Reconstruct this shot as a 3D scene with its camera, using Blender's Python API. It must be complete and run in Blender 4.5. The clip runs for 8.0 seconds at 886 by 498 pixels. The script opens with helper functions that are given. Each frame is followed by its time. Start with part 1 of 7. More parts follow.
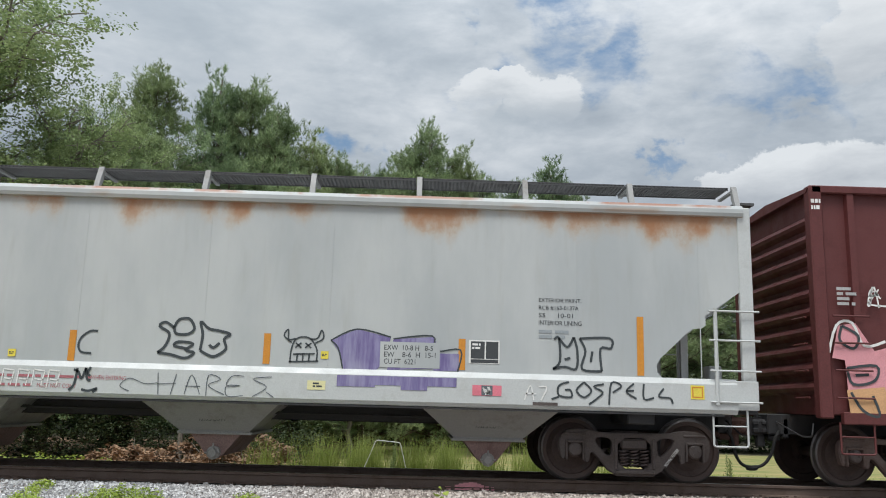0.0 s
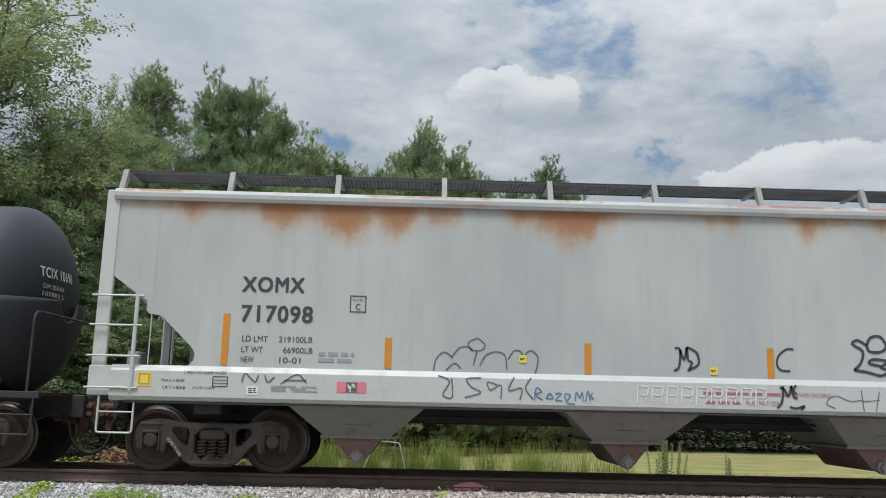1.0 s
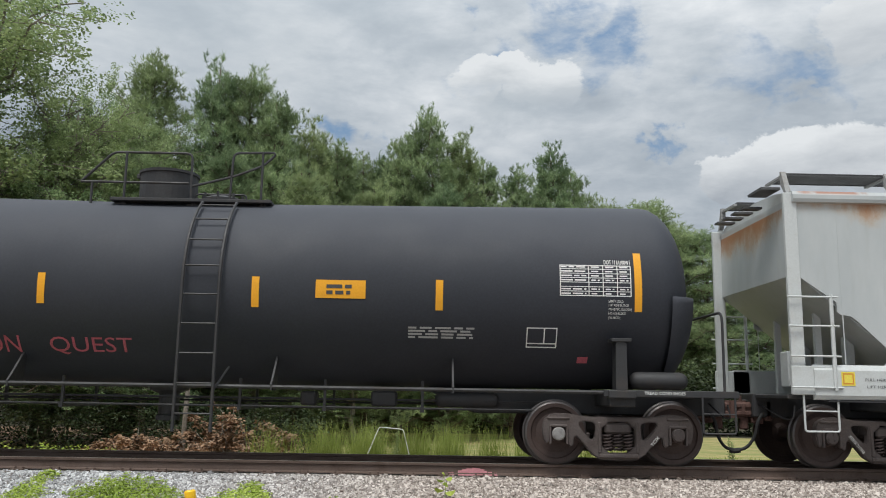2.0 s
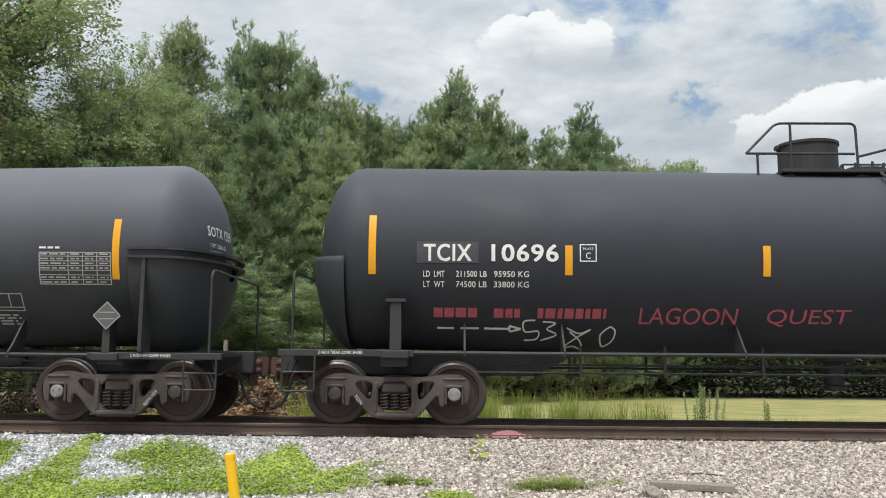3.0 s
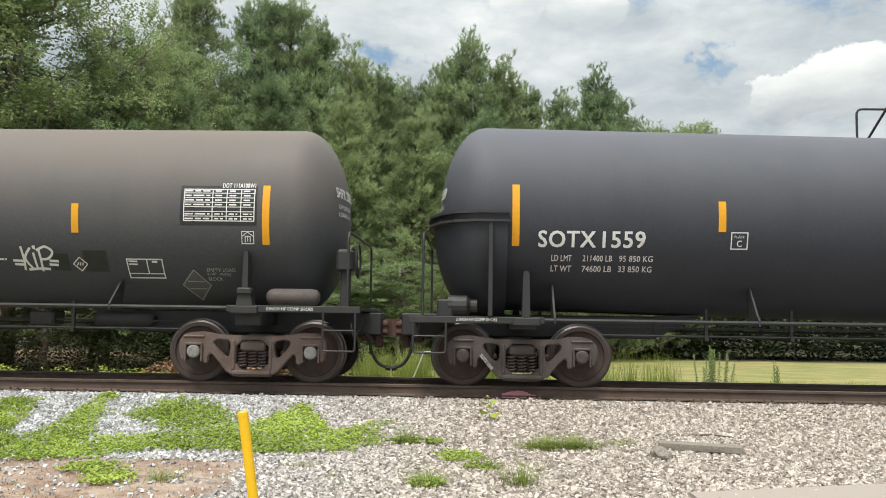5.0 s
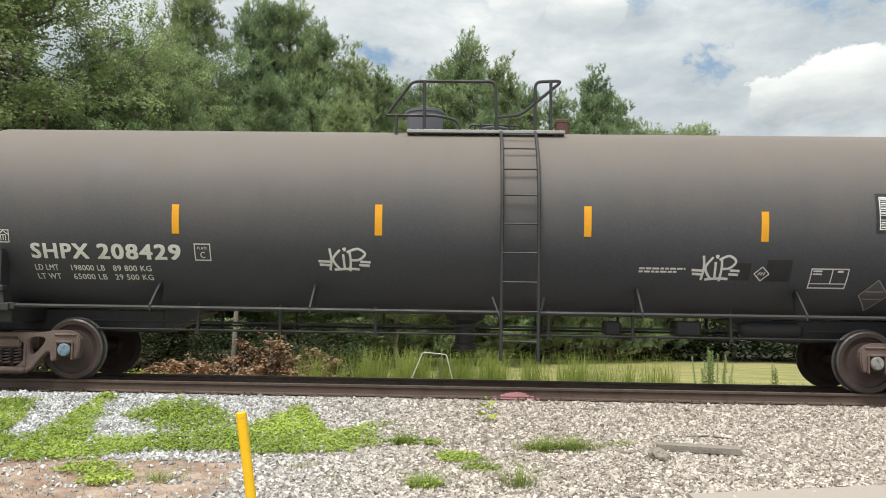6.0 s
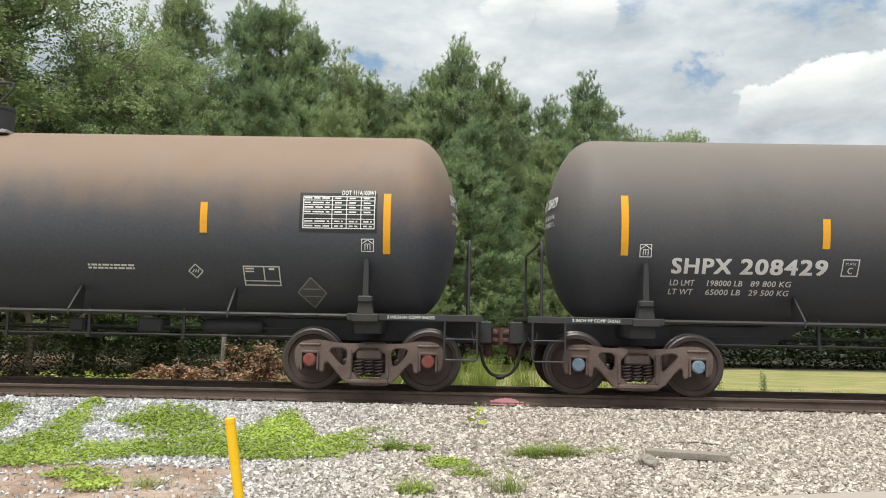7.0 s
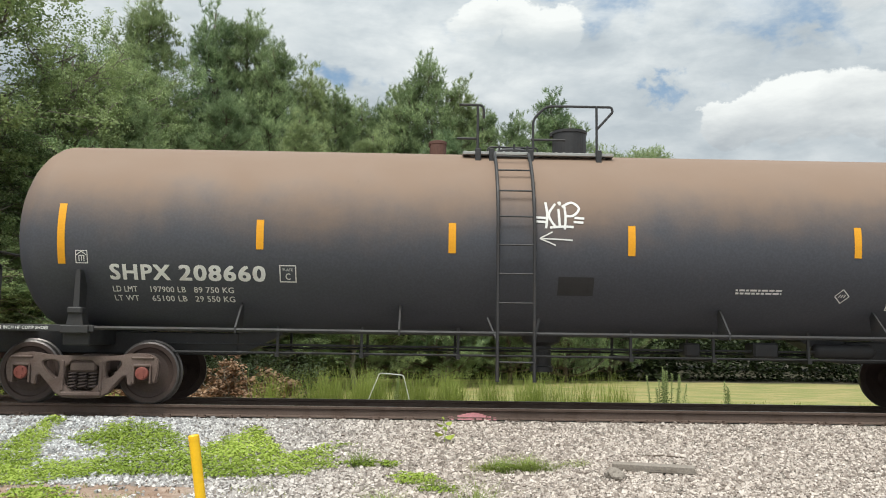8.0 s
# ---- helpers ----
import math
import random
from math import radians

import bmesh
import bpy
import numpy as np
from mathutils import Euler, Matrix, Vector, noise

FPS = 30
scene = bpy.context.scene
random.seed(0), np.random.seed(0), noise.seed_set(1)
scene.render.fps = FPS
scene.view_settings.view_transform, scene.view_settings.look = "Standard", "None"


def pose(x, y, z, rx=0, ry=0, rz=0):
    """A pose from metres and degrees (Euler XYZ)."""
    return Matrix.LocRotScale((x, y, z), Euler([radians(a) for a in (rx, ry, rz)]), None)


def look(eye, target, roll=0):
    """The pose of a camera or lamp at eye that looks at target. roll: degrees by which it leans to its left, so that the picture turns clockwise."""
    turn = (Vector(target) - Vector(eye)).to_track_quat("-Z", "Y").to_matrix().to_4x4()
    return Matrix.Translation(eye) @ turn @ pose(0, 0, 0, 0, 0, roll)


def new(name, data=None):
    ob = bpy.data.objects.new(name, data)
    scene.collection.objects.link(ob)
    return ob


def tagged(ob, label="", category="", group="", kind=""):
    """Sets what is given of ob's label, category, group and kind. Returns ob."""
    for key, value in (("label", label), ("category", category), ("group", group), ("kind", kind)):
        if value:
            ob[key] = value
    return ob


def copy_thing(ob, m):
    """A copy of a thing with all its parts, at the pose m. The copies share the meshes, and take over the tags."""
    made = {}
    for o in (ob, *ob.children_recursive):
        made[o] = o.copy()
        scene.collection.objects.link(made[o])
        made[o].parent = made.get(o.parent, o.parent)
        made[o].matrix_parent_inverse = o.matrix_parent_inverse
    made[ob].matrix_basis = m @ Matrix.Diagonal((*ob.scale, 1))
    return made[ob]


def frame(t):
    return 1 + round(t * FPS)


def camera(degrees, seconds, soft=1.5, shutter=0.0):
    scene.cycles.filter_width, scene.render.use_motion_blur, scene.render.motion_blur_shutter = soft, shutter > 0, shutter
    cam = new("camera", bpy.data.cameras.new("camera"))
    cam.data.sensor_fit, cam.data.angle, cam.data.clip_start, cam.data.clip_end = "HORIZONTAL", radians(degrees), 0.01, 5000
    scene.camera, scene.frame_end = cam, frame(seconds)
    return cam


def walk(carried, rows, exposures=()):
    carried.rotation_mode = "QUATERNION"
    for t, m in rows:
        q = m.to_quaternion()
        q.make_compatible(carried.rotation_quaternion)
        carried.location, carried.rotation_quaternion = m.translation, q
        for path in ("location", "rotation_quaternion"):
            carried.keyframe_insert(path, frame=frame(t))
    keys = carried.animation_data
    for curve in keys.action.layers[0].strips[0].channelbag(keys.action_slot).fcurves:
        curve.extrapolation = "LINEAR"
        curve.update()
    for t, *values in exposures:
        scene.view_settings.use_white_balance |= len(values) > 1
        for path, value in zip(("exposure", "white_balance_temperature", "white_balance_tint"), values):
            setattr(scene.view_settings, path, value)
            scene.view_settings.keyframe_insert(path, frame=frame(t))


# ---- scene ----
# The camera stands beside the line and only turns: seconds, yaw, pitch, roll.
cam = camera(56.0, 8.0, 1.0)
EYE = (0.0, 0.0, 1.03)
TURNS = [(0, -1.34, 10.67, -1.53), (0.5, -1.22, 10.77, -1.35), (1, -1.40, 10.68, -1.26), (1.5, -1.59, 10.47, -1.05), (3, 1.10, 7.30, -0.47), (3.5, 2.18, 6.03, -0.46), (4, 2.49, 5.26, -0.54), (4.5, 2.22, 4.87, -0.66), (5, 1.83, 4.65, -0.81), (6.5, 1.63, 4.86, -0.98), (7, 1.05, 5.12, -1.07), (7.5, 0.04, 5.56, -1.01), (8, -1.20, 6.16, -0.81)]
EXPOSURES = [(0.0, -0.27, 6180, 8), (0.5, -0.33, 6180, 8), (1.0, -0.36, 6180, 8), (1.5, -0.34, 6230, 8), (3.0, 0.02, 6400, 7), (3.5, 0.1, 6500, 6), (4.5, 0.14, 6600, 5), (6.5, 0.14, 6600, 5), (7.5, 0.1, 6550, 5), (8.0, 0.06, 6500, 5)]
walk(cam, [(t, pose(*EYE, 90 + p, r, yw)) for t, yw, p, r in TURNS], EXPOSURES)

# How far the train has come, metres by seconds, and where each car's middle stands at the start.
RUN = [(0.0, 0.0), (0.5, 5.07), (1.0, 10.18), (1.5, 15.2), (2.0, 20.3), (2.5, 25.4), (3.0, 30.53), (3.5, 35.65), (4.0, 40.8), (4.5, 45.58),
       (5.0, 50.63), (5.5, 55.8), (6.0, 60.95), (6.5, 66.07), (7.0, 70.77), (7.5, 75.73), (8.0, 81.08)]
YC = 13.8          # the middle of the track
START = {"boxcar": 13.4, "hopper": -5.05, "tank_a": -24.45, "tank_b": -42.78, "tank_c": -61.0, "tank_d": -79.17, "tank_e": -97.35}
AXLE = 0.9         # half of a bogie's wheelbase
WHEEL = 0.475      # a wheel's radius
AXLE_Z = 0.452     # an axle's height
RAIL_Z = -0.023    # the height of the rails' running surface

# ---- sky and sun ----
SUN_UP, SUN_TURN = radians(64), radians(200)
world = bpy.data.worlds.new("sky")
scene.world = world
world.use_nodes = True
wn, wl = world.node_tree.nodes, world.node_tree.links
wn.clear()


def wnode(kind, **kw):
    n = wn.new(kind)
    for k, v in kw.items():
        n.inputs[k].default_value = v
    return n


def wmath(op, a, b=None):
    n = wn.new("ShaderNodeMath")
    n.operation = op
    for i, v in enumerate((a, b)):
        if v is None:
            continue
        if isinstance(v, (int, float)):
            n.inputs[i].default_value = v
        else:
            wl.new(v, n.inputs[i])
    return n.outputs[0]


def wramp(fac, stops):
    n = wn.new("ShaderNodeValToRGB")
    while len(n.color_ramp.elements) < len(stops):
        n.color_ramp.elements.new(0.5)
    for e, (p, c) in zip(n.color_ramp.elements, stops):
        e.position, e.color = p, (*c, 1) if not isinstance(c, (int, float)) else (c, c, c, 1)
    wl.new(fac, n.inputs[0])
    return n.outputs[0]


sky = wn.new("ShaderNodeTexSky")
sky.sky_type, sky.sun_disc, sky.sun_elevation, sky.sun_rotation = "NISHITA", False, SUN_UP, SUN_TURN
sky.dust_density = 2.0
coord = wn.new("ShaderNodeTexCoord")
sep = wn.new("ShaderNodeSeparateXYZ")
wl.new(coord.outputs["Generated"], sep.inputs[0])


def wmix(fac, a, b):
    n = wn.new("ShaderNodeMix")
    n.data_type = "RGBA"
    for k, v in ((0, fac), (6, a), (7, b)):
        if isinstance(v, float):
            n.inputs[k].default_value = v
        elif isinstance(v, tuple):
            n.inputs[k].default_value = (*v, 1)
        else:
            wl.new(v, n.inputs[k])
    return n.outputs[2]


def wvec(op, a, b):
    n = wn.new("ShaderNodeVectorMath")
    n.operation = op
    for i, v in enumerate((a, b)):
        if isinstance(v, tuple):
            n.inputs[i].default_value = v
        else:
            wl.new(v, n.inputs[i])
    return n.outputs["Value" if op == "DISTANCE" else "Vector"]


def wnoise(scale, detail, rough, stretch, shift=(0.0, 0.0, 0.0)):
    m = wnode("ShaderNodeMapping", Scale=stretch, Location=shift)
    wl.new(coord.outputs["Generated"], m.inputs["Vector"])
    n = wnode("ShaderNodeTexNoise", Scale=scale, Detail=detail, Roughness=rough, Distortion=0.2)
    wl.new(m.outputs[0], n.inputs["Vector"])
    return n


def warped(scale, amount, detail=8.0):
    """The direction of view, frayed by noise and drawn out sideways as clouds are."""
    n = wnoise(scale, detail, 0.6, (1.0, 1.0, 1.4))
    d = wvec("ADD", coord.outputs["Generated"], wvec("MULTIPLY", wvec("SUBTRACT", n.outputs["Color"], (0.5, 0.5, 0.5)), (amount, amount, amount)))
    return wvec("MULTIPLY", d, (1.0, 1.0, 1.35))


def lobes(d, rows, soft):
    """How deep the direction lies in the nearest of some round lobes (x, y, z, radius)."""
    out = None
    for x, y, z, r in rows:
        n = wn.new("ShaderNodeMapRange")
        n.interpolation_type = "SMOOTHSTEP"
        wl.new(wvec("DISTANCE", d, (x, y, z * 1.35)), n.inputs[0])
        for i, v in enumerate((r, r * (1 - soft), 0.0, 1.0)):
            n.inputs[i + 1].default_value = v
        out = n.outputs[0] if out is None else wmath("MAXIMUM", out, n.outputs[0])
    return out


# a high sheet of broken grey and white cloud
broad = wnoise(3.2, 9.0, 0.55, (1.0, 1.0, 2.2), (2.0, 0.3, 0.9)).outputs["Fac"]
fine = wnoise(9.0, 9.0, 0.6, (1.0, 1.0, 2.6), (0.4, 3.0, 0.0)).outputs["Fac"]
tone = wmath("ADD", wmath("MULTIPLY", broad, 0.65), wmath("MULTIPLY", fine, 0.35))
sheet = wramp(tone, [(0.37, (0.47, 0.515, 0.57)), (0.46, (0.61, 0.65, 0.695)), (0.53, (0.76, 0.785, 0.815)), (0.61, (0.93, 0.935, 0.945))])
fray = warped(8.0, 0.28)
blue = wmix(0.55, (0.31, 0.47, 0.70), wvec("MULTIPLY", sky.outputs[0], (0.15, 0.145, 0.135)))
gaps = lobes(fray, [(0.035, 0.91, 0.397, 0.055), (0.14, 0.89, 0.44, 0.07), (0.207, 0.894, 0.393, 0.07), (0.39, 0.85, 0.345, 0.075), (0.288, 0.906, 0.306, 0.028), (-0.1, 0.947, 0.302, 0.05),
                    (0.44, 0.838, 0.325, 0.05), (0.42, 0.83, 0.385, 0.05), (-0.75, 0.5, 0.5, 0.25), (0.8, 0.3, 0.55, 0.3), (0.1, -0.6, 0.75, 0.3)], 0.75)
gaps = wmath("MULTIPLY", gaps, wramp(fine, [(0.4, 1.0), (0.62, 0.25)]))
dull = lobes(fray, [(-0.24, 0.88, 0.43, 0.2), (-0.1, 0.89, 0.45, 0.12), (0.075, 0.92, 0.345, 0.085), (0.5, 0.78, 0.4, 0.07)], 0.7)
high = wmix(gaps, wmix(wmath("MULTIPLY", dull, 0.45), sheet, (0.52, 0.57, 0.615)), blue)
# the sheet is duller low down and brightest overhead
tall = wn.new("ShaderNodeMix")
tall.data_type, tall.blend_type = "RGBA", "MULTIPLY"
tall.inputs[0].default_value = 1.0
wl.new(high, tall.inputs[6])
wl.new(wramp(sep.outputs[2], [(0.05, (0.7, 0.73, 0.77)), (0.2, (0.78, 0.8, 0.825)), (0.33, (0.93, 0.94, 0.95)), (0.42, (1.06, 1.06, 1.06)), (0.6, (1.42, 1.42, 1.42))]), tall.inputs[7])
high = tall.outputs[2]
# heaped clouds with white tops and grey feet
puff = warped(16.0, 0.075, 6.0)
for rows, z0, z1, dark in (([(0.388, 0.882, 0.256, 0.058), (0.345, 0.9, 0.244, 0.038), (0.425, 0.868, 0.248, 0.05), (0.466, 0.85, 0.258, 0.052), (0.52, 0.82, 0.248, 0.07)], 0.205, 0.285, (0.46, 0.49, 0.535)),
                           ([(0.1, 0.915, 0.372, 0.032), (0.055, 0.925, 0.36, 0.04), (0.13, 0.915, 0.35, 0.05)], 0.345, 0.375, (0.7, 0.725, 0.75)),
                           ([(0.46, 0.808, 0.385, 0.06), (0.5, 0.76, 0.41, 0.09), (0.48, 0.79, 0.44, 0.07)], 0.34, 0.42, (0.56, 0.59, 0.63))):
    inside_ = lobes(puff, rows, 0.14)
    n = wn.new("ShaderNodeMapRange")
    n.interpolation_type = "SMOOTHSTEP"
    wl.new(sep.outputs[2], n.inputs[0])
    for i, v in enumerate((z0 - 0.02, z0 + 0.02, 0.0, 1.0)):
        n.inputs[i + 1].default_value = v
    foot = n.outputs[0]
    n = wn.new("ShaderNodeMapRange")
    wl.new(wmath("ADD", sep.outputs[2], wmath("MULTIPLY", wmath("SUBTRACT", fine, 0.5), 0.12)), n.inputs[0])
    for i, v in enumerate((z0, z1, 0.0, 1.0)):
        n.inputs[i + 1].default_value = v
    high = wmix(wmath("MULTIPLY", inside_, foot), high, wmix(n.outputs[0], dark, (0.93, 0.935, 0.94)))
back = wn.new("ShaderNodeBackground")
back.inputs[1].default_value = 1.0
wl.new(high, back.inputs[0])
wl.new(back.outputs[0], wn.new("ShaderNodeOutputWorld").inputs[0])

sun = new("sun", bpy.data.lights.new("sun", "SUN"))
sun.data.energy, sun.data.angle, sun.data.color = 3.6, radians(22), (1.0, 0.96, 0.9)
sun.matrix_world = look((0, 0, 0), (-math.sin(SUN_TURN) * math.cos(SUN_UP), -math.cos(SUN_TURN) * math.cos(SUN_UP), -math.sin(SUN_UP)))


# ---- materials ----
class Shade:
    """A small writer of node materials."""

    def __init__(self, name, rough=0.7, metal=0.0):
        self.mat = bpy.data.materials.new(name)
        self.mat.use_nodes = True
        self.n, self.l = self.mat.node_tree.nodes, self.mat.node_tree.links
        self.out = self.n["Principled BSDF"]
        self.out.inputs["Roughness"].default_value = rough
        self.out.inputs["Metallic"].default_value = metal
        self.pos = self.n.new("ShaderNodeTexCoord").outputs["Object"]

    def link(self, a, b):
        if isinstance(a, (int, float)):
            b.default_value = a
        elif isinstance(a, tuple):
            b.default_value = (*a, 1) if len(a) == 3 and len(b.default_value) == 4 else a
        else:
            self.l.new(a, b)

    def math(self, op, a, b=0.0):
        n = self.n.new("ShaderNodeMath")
        n.operation, n.use_clamp = op, op in ("MULTIPLY_ADD",)
        self.link(a, n.inputs[0])
        self.link(b, n.inputs[1])
        return n.outputs[0]

    def noise(self, scale, detail=4.0, stretch=(1, 1, 1), rough=0.55, seed=0.0, where=None):
        m = self.n.new("ShaderNodeMapping")
        m.inputs["Scale"].default_value, m.inputs["Location"].default_value = stretch, (seed, seed * 1.7, seed * 0.6)
        self.l.new(self.pos if where is None else where, m.inputs[0])
        t = self.n.new("ShaderNodeTexNoise")
        t.inputs["Scale"].default_value, t.inputs["Detail"].default_value, t.inputs["Roughness"].default_value = scale, detail, rough
        self.l.new(m.outputs[0], t.inputs[0])
        return t.outputs["Fac"]

    def span(self, v, a, b, lo=0.0, hi=1.0):
        n = self.n.new("ShaderNodeMapRange")
        n.interpolation_type = "SMOOTHSTEP"
        self.link(v, n.inputs[0])
        for i, x in enumerate((a, b, lo, hi)):
            n.inputs[i + 1].default_value = x
        return n.outputs[0]

    def mix(self, f, a, b, kind="MIX"):
        n = self.n.new("ShaderNodeMix")
        n.data_type, n.blend_type = "RGBA", kind
        self.link(f, n.inputs[0])
        self.link(a, n.inputs[6])
        self.link(b, n.inputs[7])
        return n.outputs[2]

    def axis(self, k, world_space=False):
        n = self.n.new("ShaderNodeSeparateXYZ")
        self.l.new(self.n.new("ShaderNodeNewGeometry").outputs["Position"] if world_space else self.pos, n.inputs[0])
        return n.outputs[k]

    def random(self, island=False):
        return self.n.new("ShaderNodeNewGeometry").outputs["Random Per Island"] if island else self.n.new("ShaderNodeObjectInfo").outputs["Random"]

    def bump(self, h, strength=0.3, depth=0.01):
        n = self.n.new("ShaderNodeBump")
        n.inputs["Strength"].default_value, n.inputs["Distance"].default_value = strength, depth
        self.l.new(h, n.inputs["Height"])
        self.l.new(n.outputs[0], self.out.inputs["Normal"])
        return self

    def done(self, colour, rough=None):
        self.link(colour, self.out.inputs["Base Color"])
        if rough is not None:
            self.link(rough, self.out.inputs["Roughness"])
        return self.mat


def plain(name, c, rough=0.7, metal=0.0, scale=9.0, vary=0.35, stain=(0.5, 0.42, 0.34), dirt=0.35, bump=0.15):
    """Paint, metal or stone with fine grain and broad stains."""
    s = Shade(name, rough, metal)
    fine, broad = s.noise(scale * 6, 5), s.noise(scale * 0.35, 6, rough=0.65, seed=3)
    col = s.mix(s.span(fine, 0.3, 0.7), tuple(x * (1 - vary * 0.5) for x in c), tuple(min(1, x * (1 + vary * 0.5)) for x in c))
    col = s.mix(s.span(broad, 0.5, 0.75, 0, dirt), col, tuple(x * y for x, y in zip(c, stain)))
    s.bump(fine, bump, 0.004)
    return s.done(col, s.span(broad, 0.3, 0.7, max(0.05, rough - 0.1), min(1, rough + 0.12)))


def tank_paint(name, c, dust, top, low):
    """Black tank paint, with dust (on A and B, painted light from above) on the upper side, washing down in faint
    streaks.
    """
    s = Shade(name, 0.5)
    z = s.axis(2)
    streak = s.noise(1.6, 6, (1.0, 1.0, 0.12), 0.6, 2)
    blot = s.noise(0.5, 5, (1, 1, 1.6), 0.6, 9)
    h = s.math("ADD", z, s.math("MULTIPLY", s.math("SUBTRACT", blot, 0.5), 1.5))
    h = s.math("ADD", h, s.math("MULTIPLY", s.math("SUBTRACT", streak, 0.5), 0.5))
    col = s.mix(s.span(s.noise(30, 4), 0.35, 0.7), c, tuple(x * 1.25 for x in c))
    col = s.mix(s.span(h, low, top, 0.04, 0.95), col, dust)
    col = s.mix(s.span(s.noise(2.2, 8, (1, 1, 0.3), 0.7, 5), 0.62, 0.8, 0, 0.35), col, tuple(x * 0.6 for x in dust))
    s.bump(s.noise(60, 3), 0.06, 0.003)
    return s.done(col, s.span(blot, 0.3, 0.7, 0.62, 0.8))


def hopper_paint():
    """Light grey paint with rust that bleeds down from the top chord."""
    s = Shade("hopper_grey_paint", 0.5)
    z = s.axis(2)
    base = s.mix(s.span(s.noise(0.7, 6, (1, 1, 0.35), 0.6), 0.35, 0.7), (0.4, 0.425, 0.43), (0.5, 0.52, 0.515))
    base = s.mix(s.span(s.noise(5, 6, (1, 1, 0.12), 0.6, 4), 0.5, 0.75, 0, 0.28), base, (0.34, 0.34, 0.31))
    spots = s.noise(1.0, 2, (1.0, 0.2, 0.22), 0.5, 11)
    cloud_ = s.noise(3.0, 8, (1, 1, 0.7), 0.7, 6)
    fall = s.math("MULTIPLY", s.math("SUBTRACT", z, 3.62), 0.42)
    sp = s.math("ADD", s.math("ADD", spots, fall), s.math("MULTIPLY", s.math("SUBTRACT", cloud_, 0.5), 0.35))
    pale = s.math("MULTIPLY", s.span(sp, 0.47, 0.65), s.span(z, 2.9, 3.4))
    core = s.math("MULTIPLY", s.span(sp, 0.54, 0.72), s.span(z, 3.1, 3.5))
    side = s.span(z, 3.96, 3.93)
    col = s.mix(s.math("MULTIPLY", s.math("MULTIPLY", pale, side), 0.62), base, (0.44, 0.3, 0.17))
    col = s.mix(s.math("MULTIPLY", s.math("MULTIPLY", core, side), 0.85), col, (0.33, 0.135, 0.045))
    line = s.math("MULTIPLY", s.math("MULTIPLY", s.span(z, 4.05, 4.1), s.span(z, 4.135, 4.115)), s.span(s.noise(0.8, 6, (1, 0.3, 1), 0.65, 2), 0.45, 0.58))
    col = s.mix(s.math("MULTIPLY", line, 0.8), col, (0.31, 0.11, 0.045))
    low_ = s.math("MULTIPLY", s.math("MULTIPLY", s.span(z, 3.955, 3.975), s.span(z, 4.06, 4.0)), s.span(s.noise(0.5, 5, (1, 0.3, 1), 0.6, 9), 0.52, 0.64))
    col = s.mix(s.math("MULTIPLY", low_, 0.5), col, (0.36, 0.2, 0.1))
    s.bump(s.noise(0.8, 3, (1, 1, 0.4)), 0.25, 0.02)
    return s.done(col)


def leafy(name, dark, light, trans=0.25):
    s = Shade(name, 0.6)
    s.out.inputs["Specular IOR Level"].default_value = 0.3
    col = s.mix(s.random(True), dark, light)
    col = s.mix(s.span(s.noise(0.5, 3), 0.35, 0.7), tuple(0.75 * x for x in dark), col)
    col = s.mix(s.math("MULTIPLY", s.random(), 0.2), col, (light[0] * 1.15, light[1] * 0.95, light[2] * 0.7))
    s.done(col)
    tr = s.n.new("ShaderNodeBsdfTranslucent")
    s.link(col, tr.inputs[0])
    mx = s.n.new("ShaderNodeMixShader")
    mx.inputs[0].default_value = trans
    s.l.new(s.out.outputs[0], mx.inputs[1])
    s.l.new(tr.outputs[0], mx.inputs[2])
    s.l.new(mx.outputs[0], s.n["Material Output"].inputs[0])
    return s.mat


